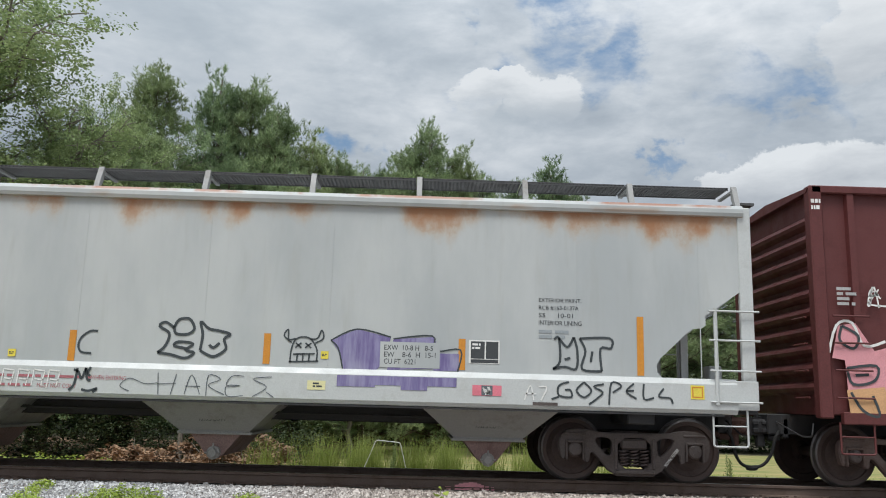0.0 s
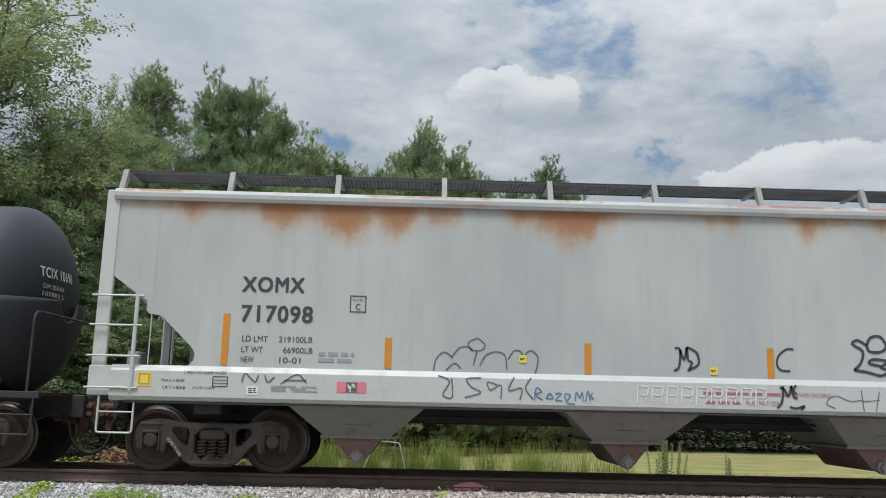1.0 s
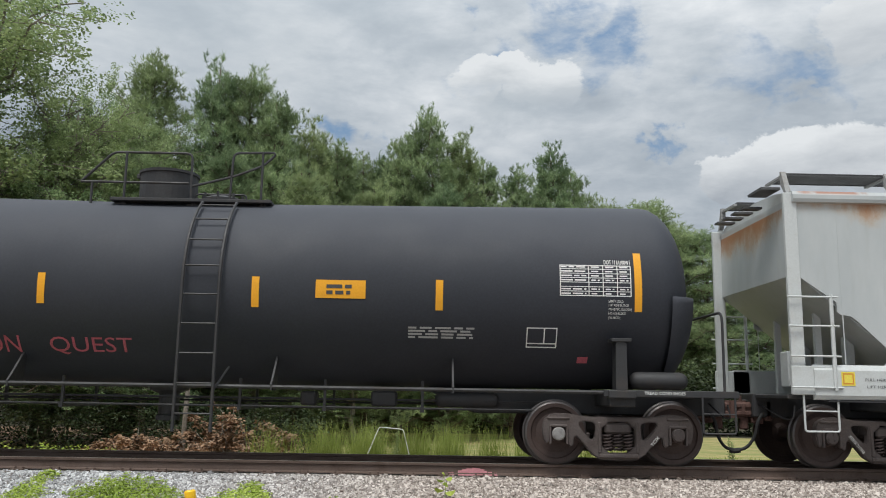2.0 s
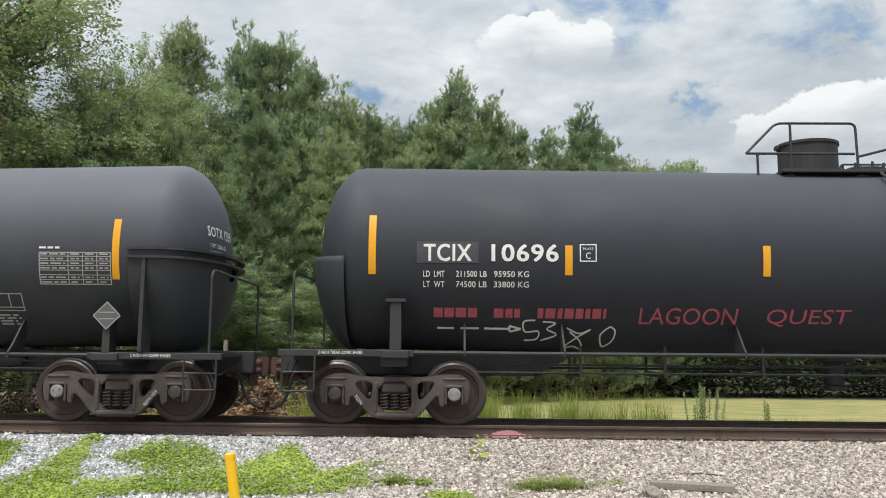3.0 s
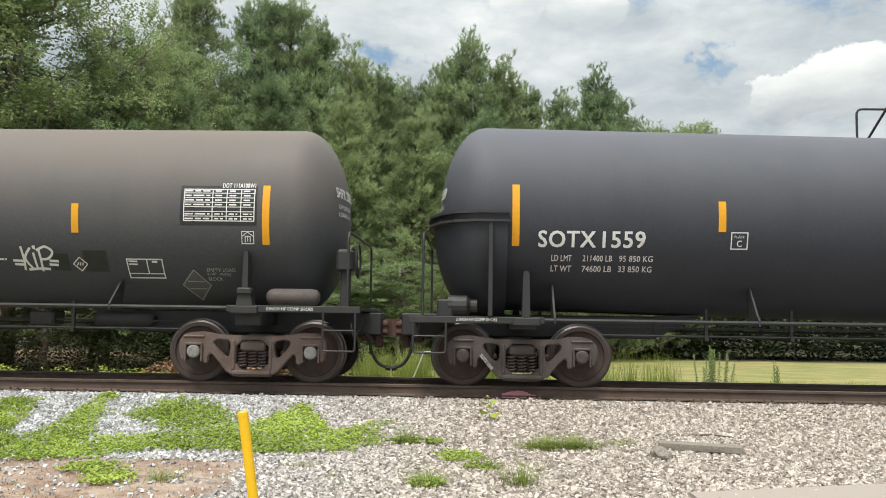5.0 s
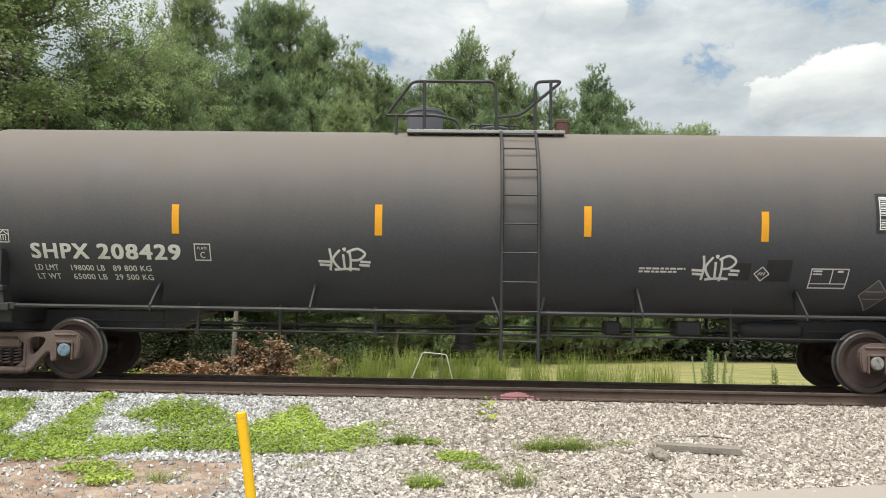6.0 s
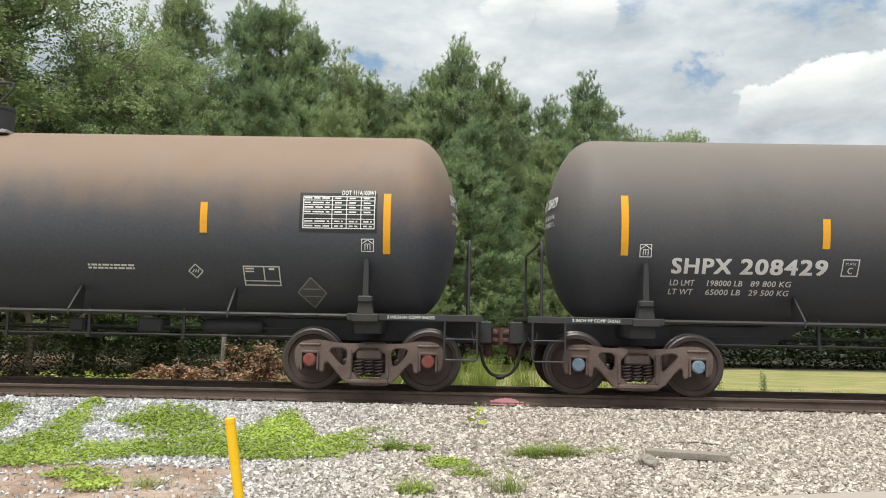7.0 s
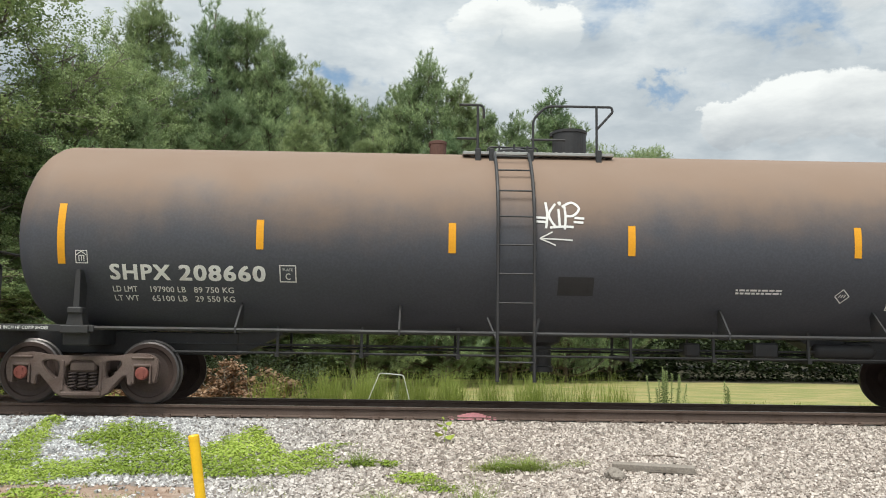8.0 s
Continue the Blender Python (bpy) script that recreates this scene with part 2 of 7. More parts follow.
def ground_mat():
    """Pale gravel by the line, dirt and litter, and mown grass beyond."""
    s = Shade("ground_soil", 0.95)
    x, y = s.axis(0), s.axis(1)
    v = s.n.new("ShaderNodeTexVoronoi")
    v.inputs["Scale"].default_value = 26
    s.l.new(s.pos, v.inputs["Vector"])
    pebble = s.mix(v.outputs["Color"], (0.22, 0.195, 0.17), (0.46, 0.41, 0.36))
    pebble = s.mix(s.span(v.outputs["Distance"], 0.35, 0.7, 0, 0.8), pebble, (0.1, 0.095, 0.085))
    dirt = s.mix(s.span(s.noise(3, 8, rough=0.7), 0.35, 0.65), (0.25, 0.165, 0.12), (0.42, 0.325, 0.26))
    litter = s.mix(s.span(s.noise(6, 7, rough=0.7, seed=4), 0.4, 0.62), (0.3, 0.165, 0.1), (0.5, 0.33, 0.23))
    grass = s.mix(s.span(s.noise(1.1, 7, (0.6, 1.5, 1), 0.65, 2), 0.35, 0.66), (0.2, 0.22, 0.065), (0.4, 0.31, 0.14))
    grass = s.mix(s.span(s.noise(9, 5, (1, 2, 1)), 0.4, 0.7, 0, 0.5), grass, (0.13, 0.19, 0.04))
    col = s.mix(s.math("MULTIPLY", s.span(x, -1.9, -2.6), s.math("MULTIPLY", s.span(y, 9.15, 8.75), s.span(s.noise(0.9, 5, seed=7), 0.2, 0.4))), pebble, dirt)
    back_side = s.span(y, 15.2, 16.2)
    left = s.span(s.math("ADD", x, s.math("MULTIPLY", s.noise(0.5, 4, seed=8), 3.0)), -0.6, -3.6)
    col = s.mix(back_side, col, s.mix(s.math("MULTIPLY", left, 0.85), grass, litter))
    # dark leaf litter under the wood, with the trees' shade put into its colour
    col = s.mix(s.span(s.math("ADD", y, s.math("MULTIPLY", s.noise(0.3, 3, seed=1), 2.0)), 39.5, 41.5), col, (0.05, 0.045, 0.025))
    s.bump(v.outputs["Distance"], 0.7, 0.03)
    return s.done(col)


def streaky_spray():
    """Thin purple spray, in upright strokes that let the grey through."""
    s = Shade("purple_spray", 0.7)
    f = s.span(s.noise(5, 4, (3, 1, 0.35), 0.6, 3), 0.3, 0.7)
    col = s.mix(f, (0.14, 0.11, 0.27), (0.27, 0.25, 0.42))
    return s.done(s.mix(s.span(s.noise(1.5, 4, seed=5), 0.5, 0.75, 0, 0.5), col, (0.4, 0.4, 0.5)))


# A and B: light from above is painted as a paler upper side
M_TANK_A = tank_paint("tank_black_clean_toplit", (0.018, 0.0205, 0.028), (0.066, 0.071, 0.086), 4.9, 2.5)
M_TANK_B = tank_paint("tank_black_grey_toplit", (0.028, 0.031, 0.04), (0.13, 0.132, 0.155), 4.7, 2.1)
M_TANK_C = tank_paint("tank_black_dusty", (0.048, 0.052, 0.062), (0.18, 0.15, 0.128), 4.5, 1.8)
M_TANK_D = tank_paint("tank_brown_dust", (0.05, 0.056, 0.071), (0.23, 0.157, 0.112), 3.55, 2.3)
M_HOP = hopper_paint()
M_HOPLITE = plain("hopper_sill_paint", (0.52, 0.54, 0.535), 0.45, vary=0.1, stain=(0.75, 0.72, 0.68), dirt=0.5)
# grime on the bays, darkened further for the shade on their inward slope
M_BAY = plain("hopper_bay_grime_shade", (0.3, 0.3, 0.29), 0.6, vary=0.15, stain=(0.6, 0.55, 0.5), dirt=0.7)
M_BRACKET = plain("dull_grey_bracket", (0.3, 0.3, 0.295), 0.6, vary=0.2, stain=(0.6, 0.5, 0.4), dirt=0.6)
M_BOX = plain("boxcar_oxide_red", (0.105, 0.025, 0.024), 0.6, vary=0.25, stain=(0.6, 0.6, 0.6), dirt=0.5)
M_BLACK = plain("black_frame_paint", (0.028, 0.028, 0.03), 0.6, dirt=0.5, stain=(2.2, 1.7, 1.3))
M_BOGIE = plain("bogie_brown_grime", (0.09, 0.073, 0.068), 0.75, vary=0.4, stain=(0.6, 0.5, 0.45), dirt=0.6, bump=0.4)
M_BOGIE2 = plain("bogie_rusty_grime", (0.145, 0.105, 0.092), 0.8, vary=0.4, stain=(0.55, 0.45, 0.4), dirt=0.6, bump=0.4)
M_WHEEL = plain("wheel_steel_grime", (0.068, 0.046, 0.04), 0.65, 0.2, vary=0.4, stain=(0.6, 0.5, 0.5), dirt=0.6)
M_TREAD = plain("wheel_tread_steel", (0.11, 0.1, 0.098), 0.45, 0.6, vary=0.2)
M_SPRING = plain("spring_steel", (0.1, 0.075, 0.07), 0.6, 0.3)
M_RUST = plain("rusty_cast_steel", (0.11, 0.055, 0.042), 0.85, vary=0.5, dirt=0.6, bump=0.4)
M_PLACARD = plain("grey_placard_plate", (0.1, 0.1, 0.105), 0.6, dirt=0.4)
M_COUPLER = plain("dark_rusty_cast_steel", (0.085, 0.045, 0.036), 0.85, vary=0.5, dirt=0.6, bump=0.4)
M_HOSE = plain("black_rubber", (0.02, 0.02, 0.02), 0.7, dirt=0.1)
M_CAPS = {k: plain("bearing_cap_" + k, c, 0.5, vary=0.3, dirt=0.4) for k, c in
          {"blue": (0.2, 0.28, 0.36), "red": (0.26, 0.075, 0.06), "grey": (0.3, 0.29, 0.28), "grime": (0.09, 0.072, 0.067)}.items()}
M_YELLOW = plain("amber_reflector", (0.78, 0.36, 0.015), 0.4, vary=0.1, dirt=0.25, stain=(0.7, 0.65, 0.6))
M_ORANGE = plain("orange_reflector", (0.6, 0.25, 0.03), 0.45, vary=0.15, dirt=0.4, stain=(0.7, 0.65, 0.6))
M_WHITE = plain("white_lettering", (0.75, 0.75, 0.73), 0.6, vary=0.1, dirt=0.3)
M_GREYLET = plain("faded_lettering", (0.4, 0.4, 0.4), 0.6, vary=0.2, dirt=0.4)
M_DARKLET = plain("black_lettering", (0.05, 0.055, 0.06), 0.6, vary=0.2, dirt=0.2)
M_PALELET = plain("pale_grey_lettering", (0.3, 0.33, 0.35), 0.6, vary=0.2, dirt=0.2)
M_REDLET = plain("red_lettering", (0.4, 0.14, 0.16), 0.6, vary=0.2, dirt=0.3)
M_REDCHALK = plain("red_chalk", (0.42, 0.1, 0.13), 0.8, vary=0.4, dirt=0.5)
M_SPRAY = plain("black_spray", (0.045, 0.055, 0.06), 0.7, vary=0.3, dirt=0.3, stain=(2, 2, 2))
M_SPRAYTHIN = plain("thin_grey_spray", (0.11, 0.125, 0.14), 0.7, vary=0.3, dirt=0.4, stain=(2, 2, 2))
M_PURPLE = streaky_spray()
M_BLUESPRAY = plain("blue_spray", (0.12, 0.2, 0.36), 0.7, vary=0.3)
M_PINK = plain("pink_spray", (0.66, 0.3, 0.33), 0.7, vary=0.25, dirt=0.4)
M_PEACH = plain("peach_spray", (0.62, 0.36, 0.18), 0.7, vary=0.25, dirt=0.4)
M_PINKLABEL = plain("pink_placard", (0.72, 0.2, 0.26), 0.5, vary=0.15)
M_PALELABEL = plain("pale_label", (0.72, 0.68, 0.38), 0.5, vary=0.1)
M_YELLABEL = plain("yellow_label", (0.75, 0.62, 0.08), 0.5, vary=0.15)
M_PATCHGREY = plain("grey_paint_patch", (0.055, 0.058, 0.065), 0.5, vary=0.2)
M_PATCH = plain("black_paint_patch", (0.024, 0.024, 0.026), 0.5, vary=0.2)
M_GRATE = plain("dark_grating", (0.09, 0.09, 0.092), 0.6, 0.3)
M_GALV = plain("galvanised_platform", (0.36, 0.36, 0.35), 0.5, 0.5, stain=(0.7, 0.55, 0.45), dirt=0.5)
M_RAIL = plain("rail_rust", (0.13, 0.092, 0.075), 0.75, 0.2, vary=0.3, dirt=0.5, bump=0.3)
M_RAILTOP = plain("rail_head_steel", (0.3, 0.28, 0.27), 0.35, 0.8, vary=0.1)
M_TIE = plain("old_timber_tie", (0.12, 0.095, 0.075), 0.9, vary=0.6, dirt=0.6, bump=0.5)
M_PLANK = plain("weathered_plank", (0.25, 0.22, 0.19), 0.9, vary=0.4, dirt=0.5, bump=0.5)
M_POST = plain("yellow_post_paint", (0.85, 0.5, 0.01), 0.45, vary=0.06, dirt=0.25, stain=(0.8, 0.75, 0.7))
M_GATE = plain("gate_dusty_rust", (0.27, 0.18, 0.165), 0.85, vary=0.4, dirt=0.6, stain=(0.5, 0.4, 0.4), bump=0.4)
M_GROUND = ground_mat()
M_BARK = plain("pine_bark", (0.13, 0.095, 0.075), 0.95, vary=0.6, scale=4, dirt=0.6, bump=0.8)
M_BARKGREY = plain("grey_bark", (0.2, 0.18, 0.15), 0.95, vary=0.6, scale=4, dirt=0.6, bump=0.8)
M_NEEDLE = leafy("pine_needles", (0.19, 0.28, 0.145), (0.58, 0.7, 0.39), 0.48)
M_LEAF = leafy("broad_leaves", (0.16, 0.25, 0.11), (0.57, 0.7, 0.38), 0.48)
M_MOSS = leafy("groundcover_leaves", (0.28, 0.4, 0.06), (0.6, 0.7, 0.17), 0.3)
M_GRASS = leafy("grass_blades", (0.24, 0.33, 0.07), (0.5, 0.56, 0.2), 0.45)
M_STALK = leafy("pale_weed_leaves", (0.34, 0.43, 0.2), (0.6, 0.68, 0.36), 0.45)
M_DRYLEAF = leafy("dry_leaves", (0.2, 0.125, 0.08), (0.56, 0.39, 0.26), 0.15)
# undergrowth leaves, darkened in colour for the shade beneath the trees
M_SHADESHRUB = leafy("shaded_shrub_leaves", (0.03, 0.047, 0.02), (0.062, 0.088, 0.036), 0.25)


def stone_mat():
    s = Shade("ballast_stone", 0.9)
    r = s.random(True)
    col = s.mix(s.span(r, 0.0, 1.0), (0.29, 0.29, 0.295), (0.67, 0.675, 0.68))
    warm = s.span(s.axis(0), -4.5, 0.5)
    col = s.mix(s.math("MULTIPLY", warm, 0.85), col, s.mix(s.span(r, 0.0, 1.0), (0.255, 0.205, 0.17), (0.63, 0.545, 0.48)))
    col = s.mix(s.span(s.math("FRACT", s.math("MULTIPLY", r, 37.0)), 0.93, 0.96, 0, 0.6), col, (0.16, 0.12, 0.1))
    col = s.mix(s.span(s.noise(40, 4), 0.5, 0.75, 0, 0.35), col, (0.25, 0.225, 0.2))
    s.bump(s.noise(70, 4), 0.3, 0.004)
    return s.done(col)


M_STONE = stone_mat()


# ---- mesh helpers ----
def part(name, bm, material, parent=None, label="", smooth=False):
    """Links a bmesh as one mesh object, under a thing or a part."""
    bmesh.ops.recalc_face_normals(bm, faces=bm.faces)
    me = bpy.data.meshes.new(name)
    bm.to_mesh(me)
    bm.free()
    for m in material if isinstance(material, (list, tuple)) else [material]:
        me.materials.append(m)
    if smooth:
        me.shade_smooth()
    ob = new(name, me)
    ob.parent = parent
    if label:
        ob["label"] = label
    return ob


def again(ob, name, parent, m=None):
    """The same mesh once more, as an object of its own."""
    o = new(name, ob.data)
    o.parent = parent
    o.matrix_basis = m if m is not None else ob.matrix_basis.copy()
    if "label" in ob:
        o["label"] = ob["label"]
    return o


def box(bm, x0, x1, y0, y1, z0, z1, bevel=0.0, turn=None):
    vs = [bm.verts.new((x, y, z)) for x in (x0, x1) for y in (y0, y1) for z in (z0, z1)]
    fs = [bm.faces.new([vs[i] for i in q]) for q in ((0, 1, 3, 2), (4, 6, 7, 5), (0, 4, 5, 1), (2, 3, 7, 6), (0, 2, 6, 4), (1, 5, 7, 3))]
    if bevel:
        es = list({e for f in fs for e in f.edges})
        vs = list({v for r in bmesh.ops.bevel(bm, geom=es, offset=bevel, segments=1, affect="EDGES")["faces"] for v in r.verts} | {v for f in fs if f.is_valid for v in f.verts})
    if turn is not None:
        bmesh.ops.transform(bm, matrix=turn, verts=vs)
    return bm


def prism(bm, outline, a, b, axis="y"):
    """An outline of (u, v) drawn out from a to b along an axis; on y it is (x, z), on x (y, z), on z (x, y)."""
    def at(u, v, w):
        return {"y": (u, w, v), "x": (w, u, v), "z": (u, v, w)}[axis]
    lo, hi = [bm.verts.new(at(u, v, a)) for u, v in outline], [bm.verts.new(at(u, v, b)) for u, v in outline]
    bm.faces.new(lo)
    bm.faces.new(hi[::-1])
    for i in range(len(lo)):
        j = (i + 1) % len(lo)
        bm.faces.new((lo[i], hi[i], hi[j], lo[j]))
    return bm


def holed(bm, outer, holes, y0, y1):
    """A plate in x and z with holes, from y0 to y1."""
    edges = []
    for loop in (outer, *holes):
        vs = [bm.verts.new((x, y0, z)) for x, z in loop]
        edges += [bm.edges.new((vs[i], vs[(i + 1) % len(vs)])) for i in range(len(vs))]
    faces = [f for f in bmesh.ops.triangle_fill(bm, use_beauty=True, edges=edges)["geom"] if isinstance(f, bmesh.types.BMFace)]
    made = bmesh.ops.extrude_face_region(bm, geom=faces)["geom"]
    bmesh.ops.translate(bm, vec=(0, y1 - y0, 0), verts=[v for v in made if isinstance(v, bmesh.types.BMVert)])
    return bm


def tube(bm, pts, r, seg=6, r1=None):
    """A round bar along a line of points."""
    pts = [Vector(p) for p in pts]
    side, rings = None, []
    for i, p in enumerate(pts):
        d = (pts[min(i + 1, len(pts) - 1)] - pts[max(i - 1, 0)]).normalized()
        if side is None:
            side = d.cross(Vector((0, 0, 1)) if abs(d.z) < 0.9 else Vector((1, 0, 0))).normalized()
        side = (side - d * side.dot(d)).normalized()
        up_ = d.cross(side)
        rr = r if r1 is None else r + (r1 - r) * i / (len(pts) - 1)
        rings.append([bm.verts.new(p + (side * math.cos(2 * math.pi * k / seg) + up_ * math.sin(2 * math.pi * k / seg)) * rr) for k in range(seg)])
    for a, b in zip(rings, rings[1:]):
        for k in range(seg):
            bm.faces.new((a[k], a[(k + 1) % seg], b[(k + 1) % seg], b[k]))
    bm.faces.new(rings[0][::-1])
    bm.faces.new(rings[-1])
    return bm


def bent(pts, r=0.12, n=4):
    """A line of points with its corners rounded."""
    pts, out = [Vector(p) for p in pts], []
    for i, p in enumerate(pts):
        if i in (0, len(pts) - 1):
            out.append(p)
            continue
        a, b = pts[i - 1] - p, pts[i + 1] - p
        q = min(r, a.length * 0.45, b.length * 0.45)
        a, b = p + a.normalized() * q, p + b.normalized() * q
        out += [a * (1 - t) ** 2 + p * 2 * t * (1 - t) + b * t * t for t in [k / n for k in range(n + 1)]]
    return out


def lathe(bm, profile, seg=32, axis="y", mats=None):
    """A profile of (radius, place along the axis) turned round it."""
    rings = []
    for r, w in profile:
        ring = []
        for k in range(seg):
            a = 2 * math.pi * k / seg
            u, v = r * math.cos(a), r * math.sin(a)
            ring.append(bm.verts.new({"y": (u, w, v), "x": (w, u, v), "z": (u, v, w)}[axis]))
        rings.append(ring)
    for i, (a, b) in enumerate(zip(rings, rings[1:])):
        for k in range(seg):
            f = bm.faces.new((a[k], a[(k + 1) % seg], b[(k + 1) % seg], b[k]))
            f.material_index = mats[i] if mats else 0
    bm.faces.new(rings[0])
    bm.faces.new(rings[-1][::-1])
    return bm


# ---- what is painted on a car's side ----
class Side:
    """The near side of a car: flat (radius 0) or the side of a lying tank. Places go by x and height."""

    def __init__(self, parent, radius=0.0, mid=0.0, y=0.0, droop=0.0, lift=0.004):
        self.parent, self.radius, self.mid, self.y, self.droop, self.lift = parent, radius, mid, y, droop, lift

    def at(self, x, z, out=0.0):
        if not self.radius:
            return Vector((x, self.y - self.lift - out, z))
        mid = self.mid - self.droop * max(0.0, 1 - abs(x) / 7.6)
        a = math.asin(max(-0.999, min(0.999, (z - mid) / self.radius)))
        r = self.radius + self.lift + out
        return Vector((x, -r * math.cos(a), mid + r * math.sin(a)))

    def patch(self, bm, x0, x1, z0, z1, out=0.0, lean=0.0):
        n = max(1, int((z1 - z0) / 0.08)) if self.radius else 1
        rows = [[bm.verts.new(self.at(x + lean * k / n, z0 + (z1 - z0) * k / n, out)) for x in (x0, x1)] for k in range(n + 1)]
        for a, b in zip(rows, rows[1:]):
            bm.faces.new((a[0], a[1], b[1], b[0]))

    def rect(self, name, x0, x1, z0, z1, mat, out=0.0, label=""):
        bm = bmesh.new()
        self.patch(bm, x0, x1, z0, z1, out)
        return part(name, bm, mat, self.parent, label)

    def stripes(self, mat, rows, w=0.11):
        for x, z0, z1 in rows:
            self.rect("reflector_stripe", x - w / 2, x + w / 2, z0, z1, mat, 0.002)

    def text(self, words, x0, x1, z0, z1, mat, bold=0.012, out=0.003, label=""):
        """Words set with the built-in font to fill the box."""
        cu = bpy.data.curves.new("lettering", "FONT")
        cu.body, cu.resolution_u, cu.space_character = words, 3, 1.0 + 4 * bold
        ob = new("lettering", cu)
        me = bpy.data.meshes.new_from_object(ob)
        bpy.data.objects.remove(ob)
        co = np.array([v.co for v in me.vertices])
        lo, hi = co.min(0), co.max(0)
        bm = bmesh.new()
        for k, (a, b) in enumerate(((-1, -1), (1, 1), (-1, 1), (1, -1)) if bold else ((0, 0),)):
            n = len(bm.verts)
            bm.from_mesh(me)
            if self.radius and z1 - z0 > 0.15 and k == 0:
                for i in range(1, 5):
                    bmesh.ops.bisect_plane(bm, geom=list(bm.verts) + list(bm.edges) + list(bm.faces), plane_co=(0, lo[1] + (hi[1] - lo[1]) * i / 5, 0), plane_no=(0, 1, 0))
                bm.to_mesh(me)
            for v in list(bm.verts)[n:]:
                u, w = v.co.x + a * bold, v.co.y + b * bold * 0.6
                v.co = self.at(x0 + (x1 - x0) * (u - lo[0]) / (hi[0] - lo[0]), z0 + (z1 - z0) * (w - lo[1]) / (hi[1] - lo[1]), out + 0.0006 * k)
        bpy.data.meshes.remove(me)
        if z1 - z0 < 0.15:
            return tagged(part("lettering", bm, mat, self.parent, label), kind="stuff")
        # large letters are parts of their own: faces fall into runs that a gap in x keeps apart
        faces = sorted(bm.faces, key=lambda q: min(v.co.x for v in q.verts))
        runs, end = [], -1e9
        for q in faces:
            lo_, hi_ = min(v.co.x for v in q.verts), max(v.co.x for v in q.verts)
            if lo_ > end + 0.002:
                runs.append([])
            runs[-1].append(q)
            end = max(end, hi_)
        for run in runs:
            one, seen = bmesh.new(), {}
            for q in run:
                for v in q.verts:
                    if v not in seen:
                        seen[v] = one.verts.new(v.co)
                one.faces.new([seen[v] for v in q.verts])
            ob = part("letter", one, mat, self.parent, label)
        bm.free()
        return ob

    def bars(self, x0, x1, z0, z1, mat, rows=1, seed=1, out=0.003, word=0.16):
        """Writing too small to read, as bars."""
        rnd = random.Random(seed)
        bm = bmesh.new()
        step = (z1 - z0) / rows
        for k in range(rows):
            x, end = x0, x1 - (x1 - x0) * rnd.random() * (0.3 if rows > 1 else 0)
            while x < end - 0.02:
                w = min(end - x, word * (0.5 + rnd.random()))
                self.patch(bm, x, x + w, z1 - step * (k + 0.8), z1 - step * (k + 0.2), out)
                x += w + 0.25 * word
        return tagged(part("lettering", bm, mat, self.parent), kind="stuff")

    def strokes(self, name, lines, x0, x1, z0, z1, mat, w=0.03, out=0.004, label=""):
        """Hand-drawn lines; each is a run of points in a box of 0 to 1."""
        bm = bmesh.new()
        for line in lines:
            p = [Vector((x0 + (x1 - x0) * u, z0 + (z1 - z0) * v)) for u, v in line]
            if len(p) == 2 and self.radius:
                p = [p[0].lerp(p[1], k / 5) for k in range(6)]
            elif len(p) > 2:
                q = []
                for i in range(len(p) - 1):
                    a, b, c, d = p[max(i - 1, 0)], p[i], p[i + 1], p[min(i + 2, len(p) - 1)]
                    for t in (0, 0.25, 0.5, 0.75):
                        q.append(0.5 * (2 * b + (c - a) * t + (2 * a - 5 * b + 4 * c - d) * t * t + (3 * b - a - 3 * c + d) * t ** 3))
                p = q + [p[-1]]
            last = None
            for i, c in enumerate(p):
                d = p[min(i + 1, len(p) - 1)] - p[max(i - 1, 0)]
                d = d.normalized() if d.length else Vector((1, 0))
                n = Vector((-d.y, d.x)) * w * 0.5
                now = [bm.verts.new(self.at(c.x + n.x, c.y + n.y, out)), bm.verts.new(self.at(c.x - n.x, c.y - n.y, out))]
                if last:
                    bm.faces.new((last[0], last[1], now[1], now[0]))
                last = now
        return part(name, bm, mat, self.parent, label)

    def frame_box(self, x0, x1, z0, z1, mat, w=0.016, inner=()):
        bm = bmesh.new()
        self.patch(bm, x0, x1, z0, z0 + w, 0.003)
        self.patch(bm, x0, x1, z1 - w, z1, 0.003)
        self.patch(bm, x0, x0 + w, z0 + w, z1 - w, 0.003)
        self.patch(bm, x1 - w, x1, z0 + w, z1 - w, 0.003)
        for a, b, c, d in inner:
            self.patch(bm, x0 + (x1 - x0) * a, x0 + (x1 - x0) * b, z0 + (z1 - z0) * c, z0 + (z1 - z0) * d, 0.003)
        return part("stencil_box", bm, mat, self.parent)

    def plate_c(self, x0, x1, z0, z1, mat):
        self.frame_box(x0, x1, z0, z1, mat)
        w, h = x1 - x0, z1 - z0
        self.text("PLATE", x0 + 0.2 * w, x1 - 0.2 * w, z0 + 0.66 * h, z0 + 0.8 * h, mat, 0.0)
        self.text("C", x0 + 0.36 * w, x1 - 0.36 * w, z0 + 0.16 * h, z0 + 0.52 * h, mat, 0.01)

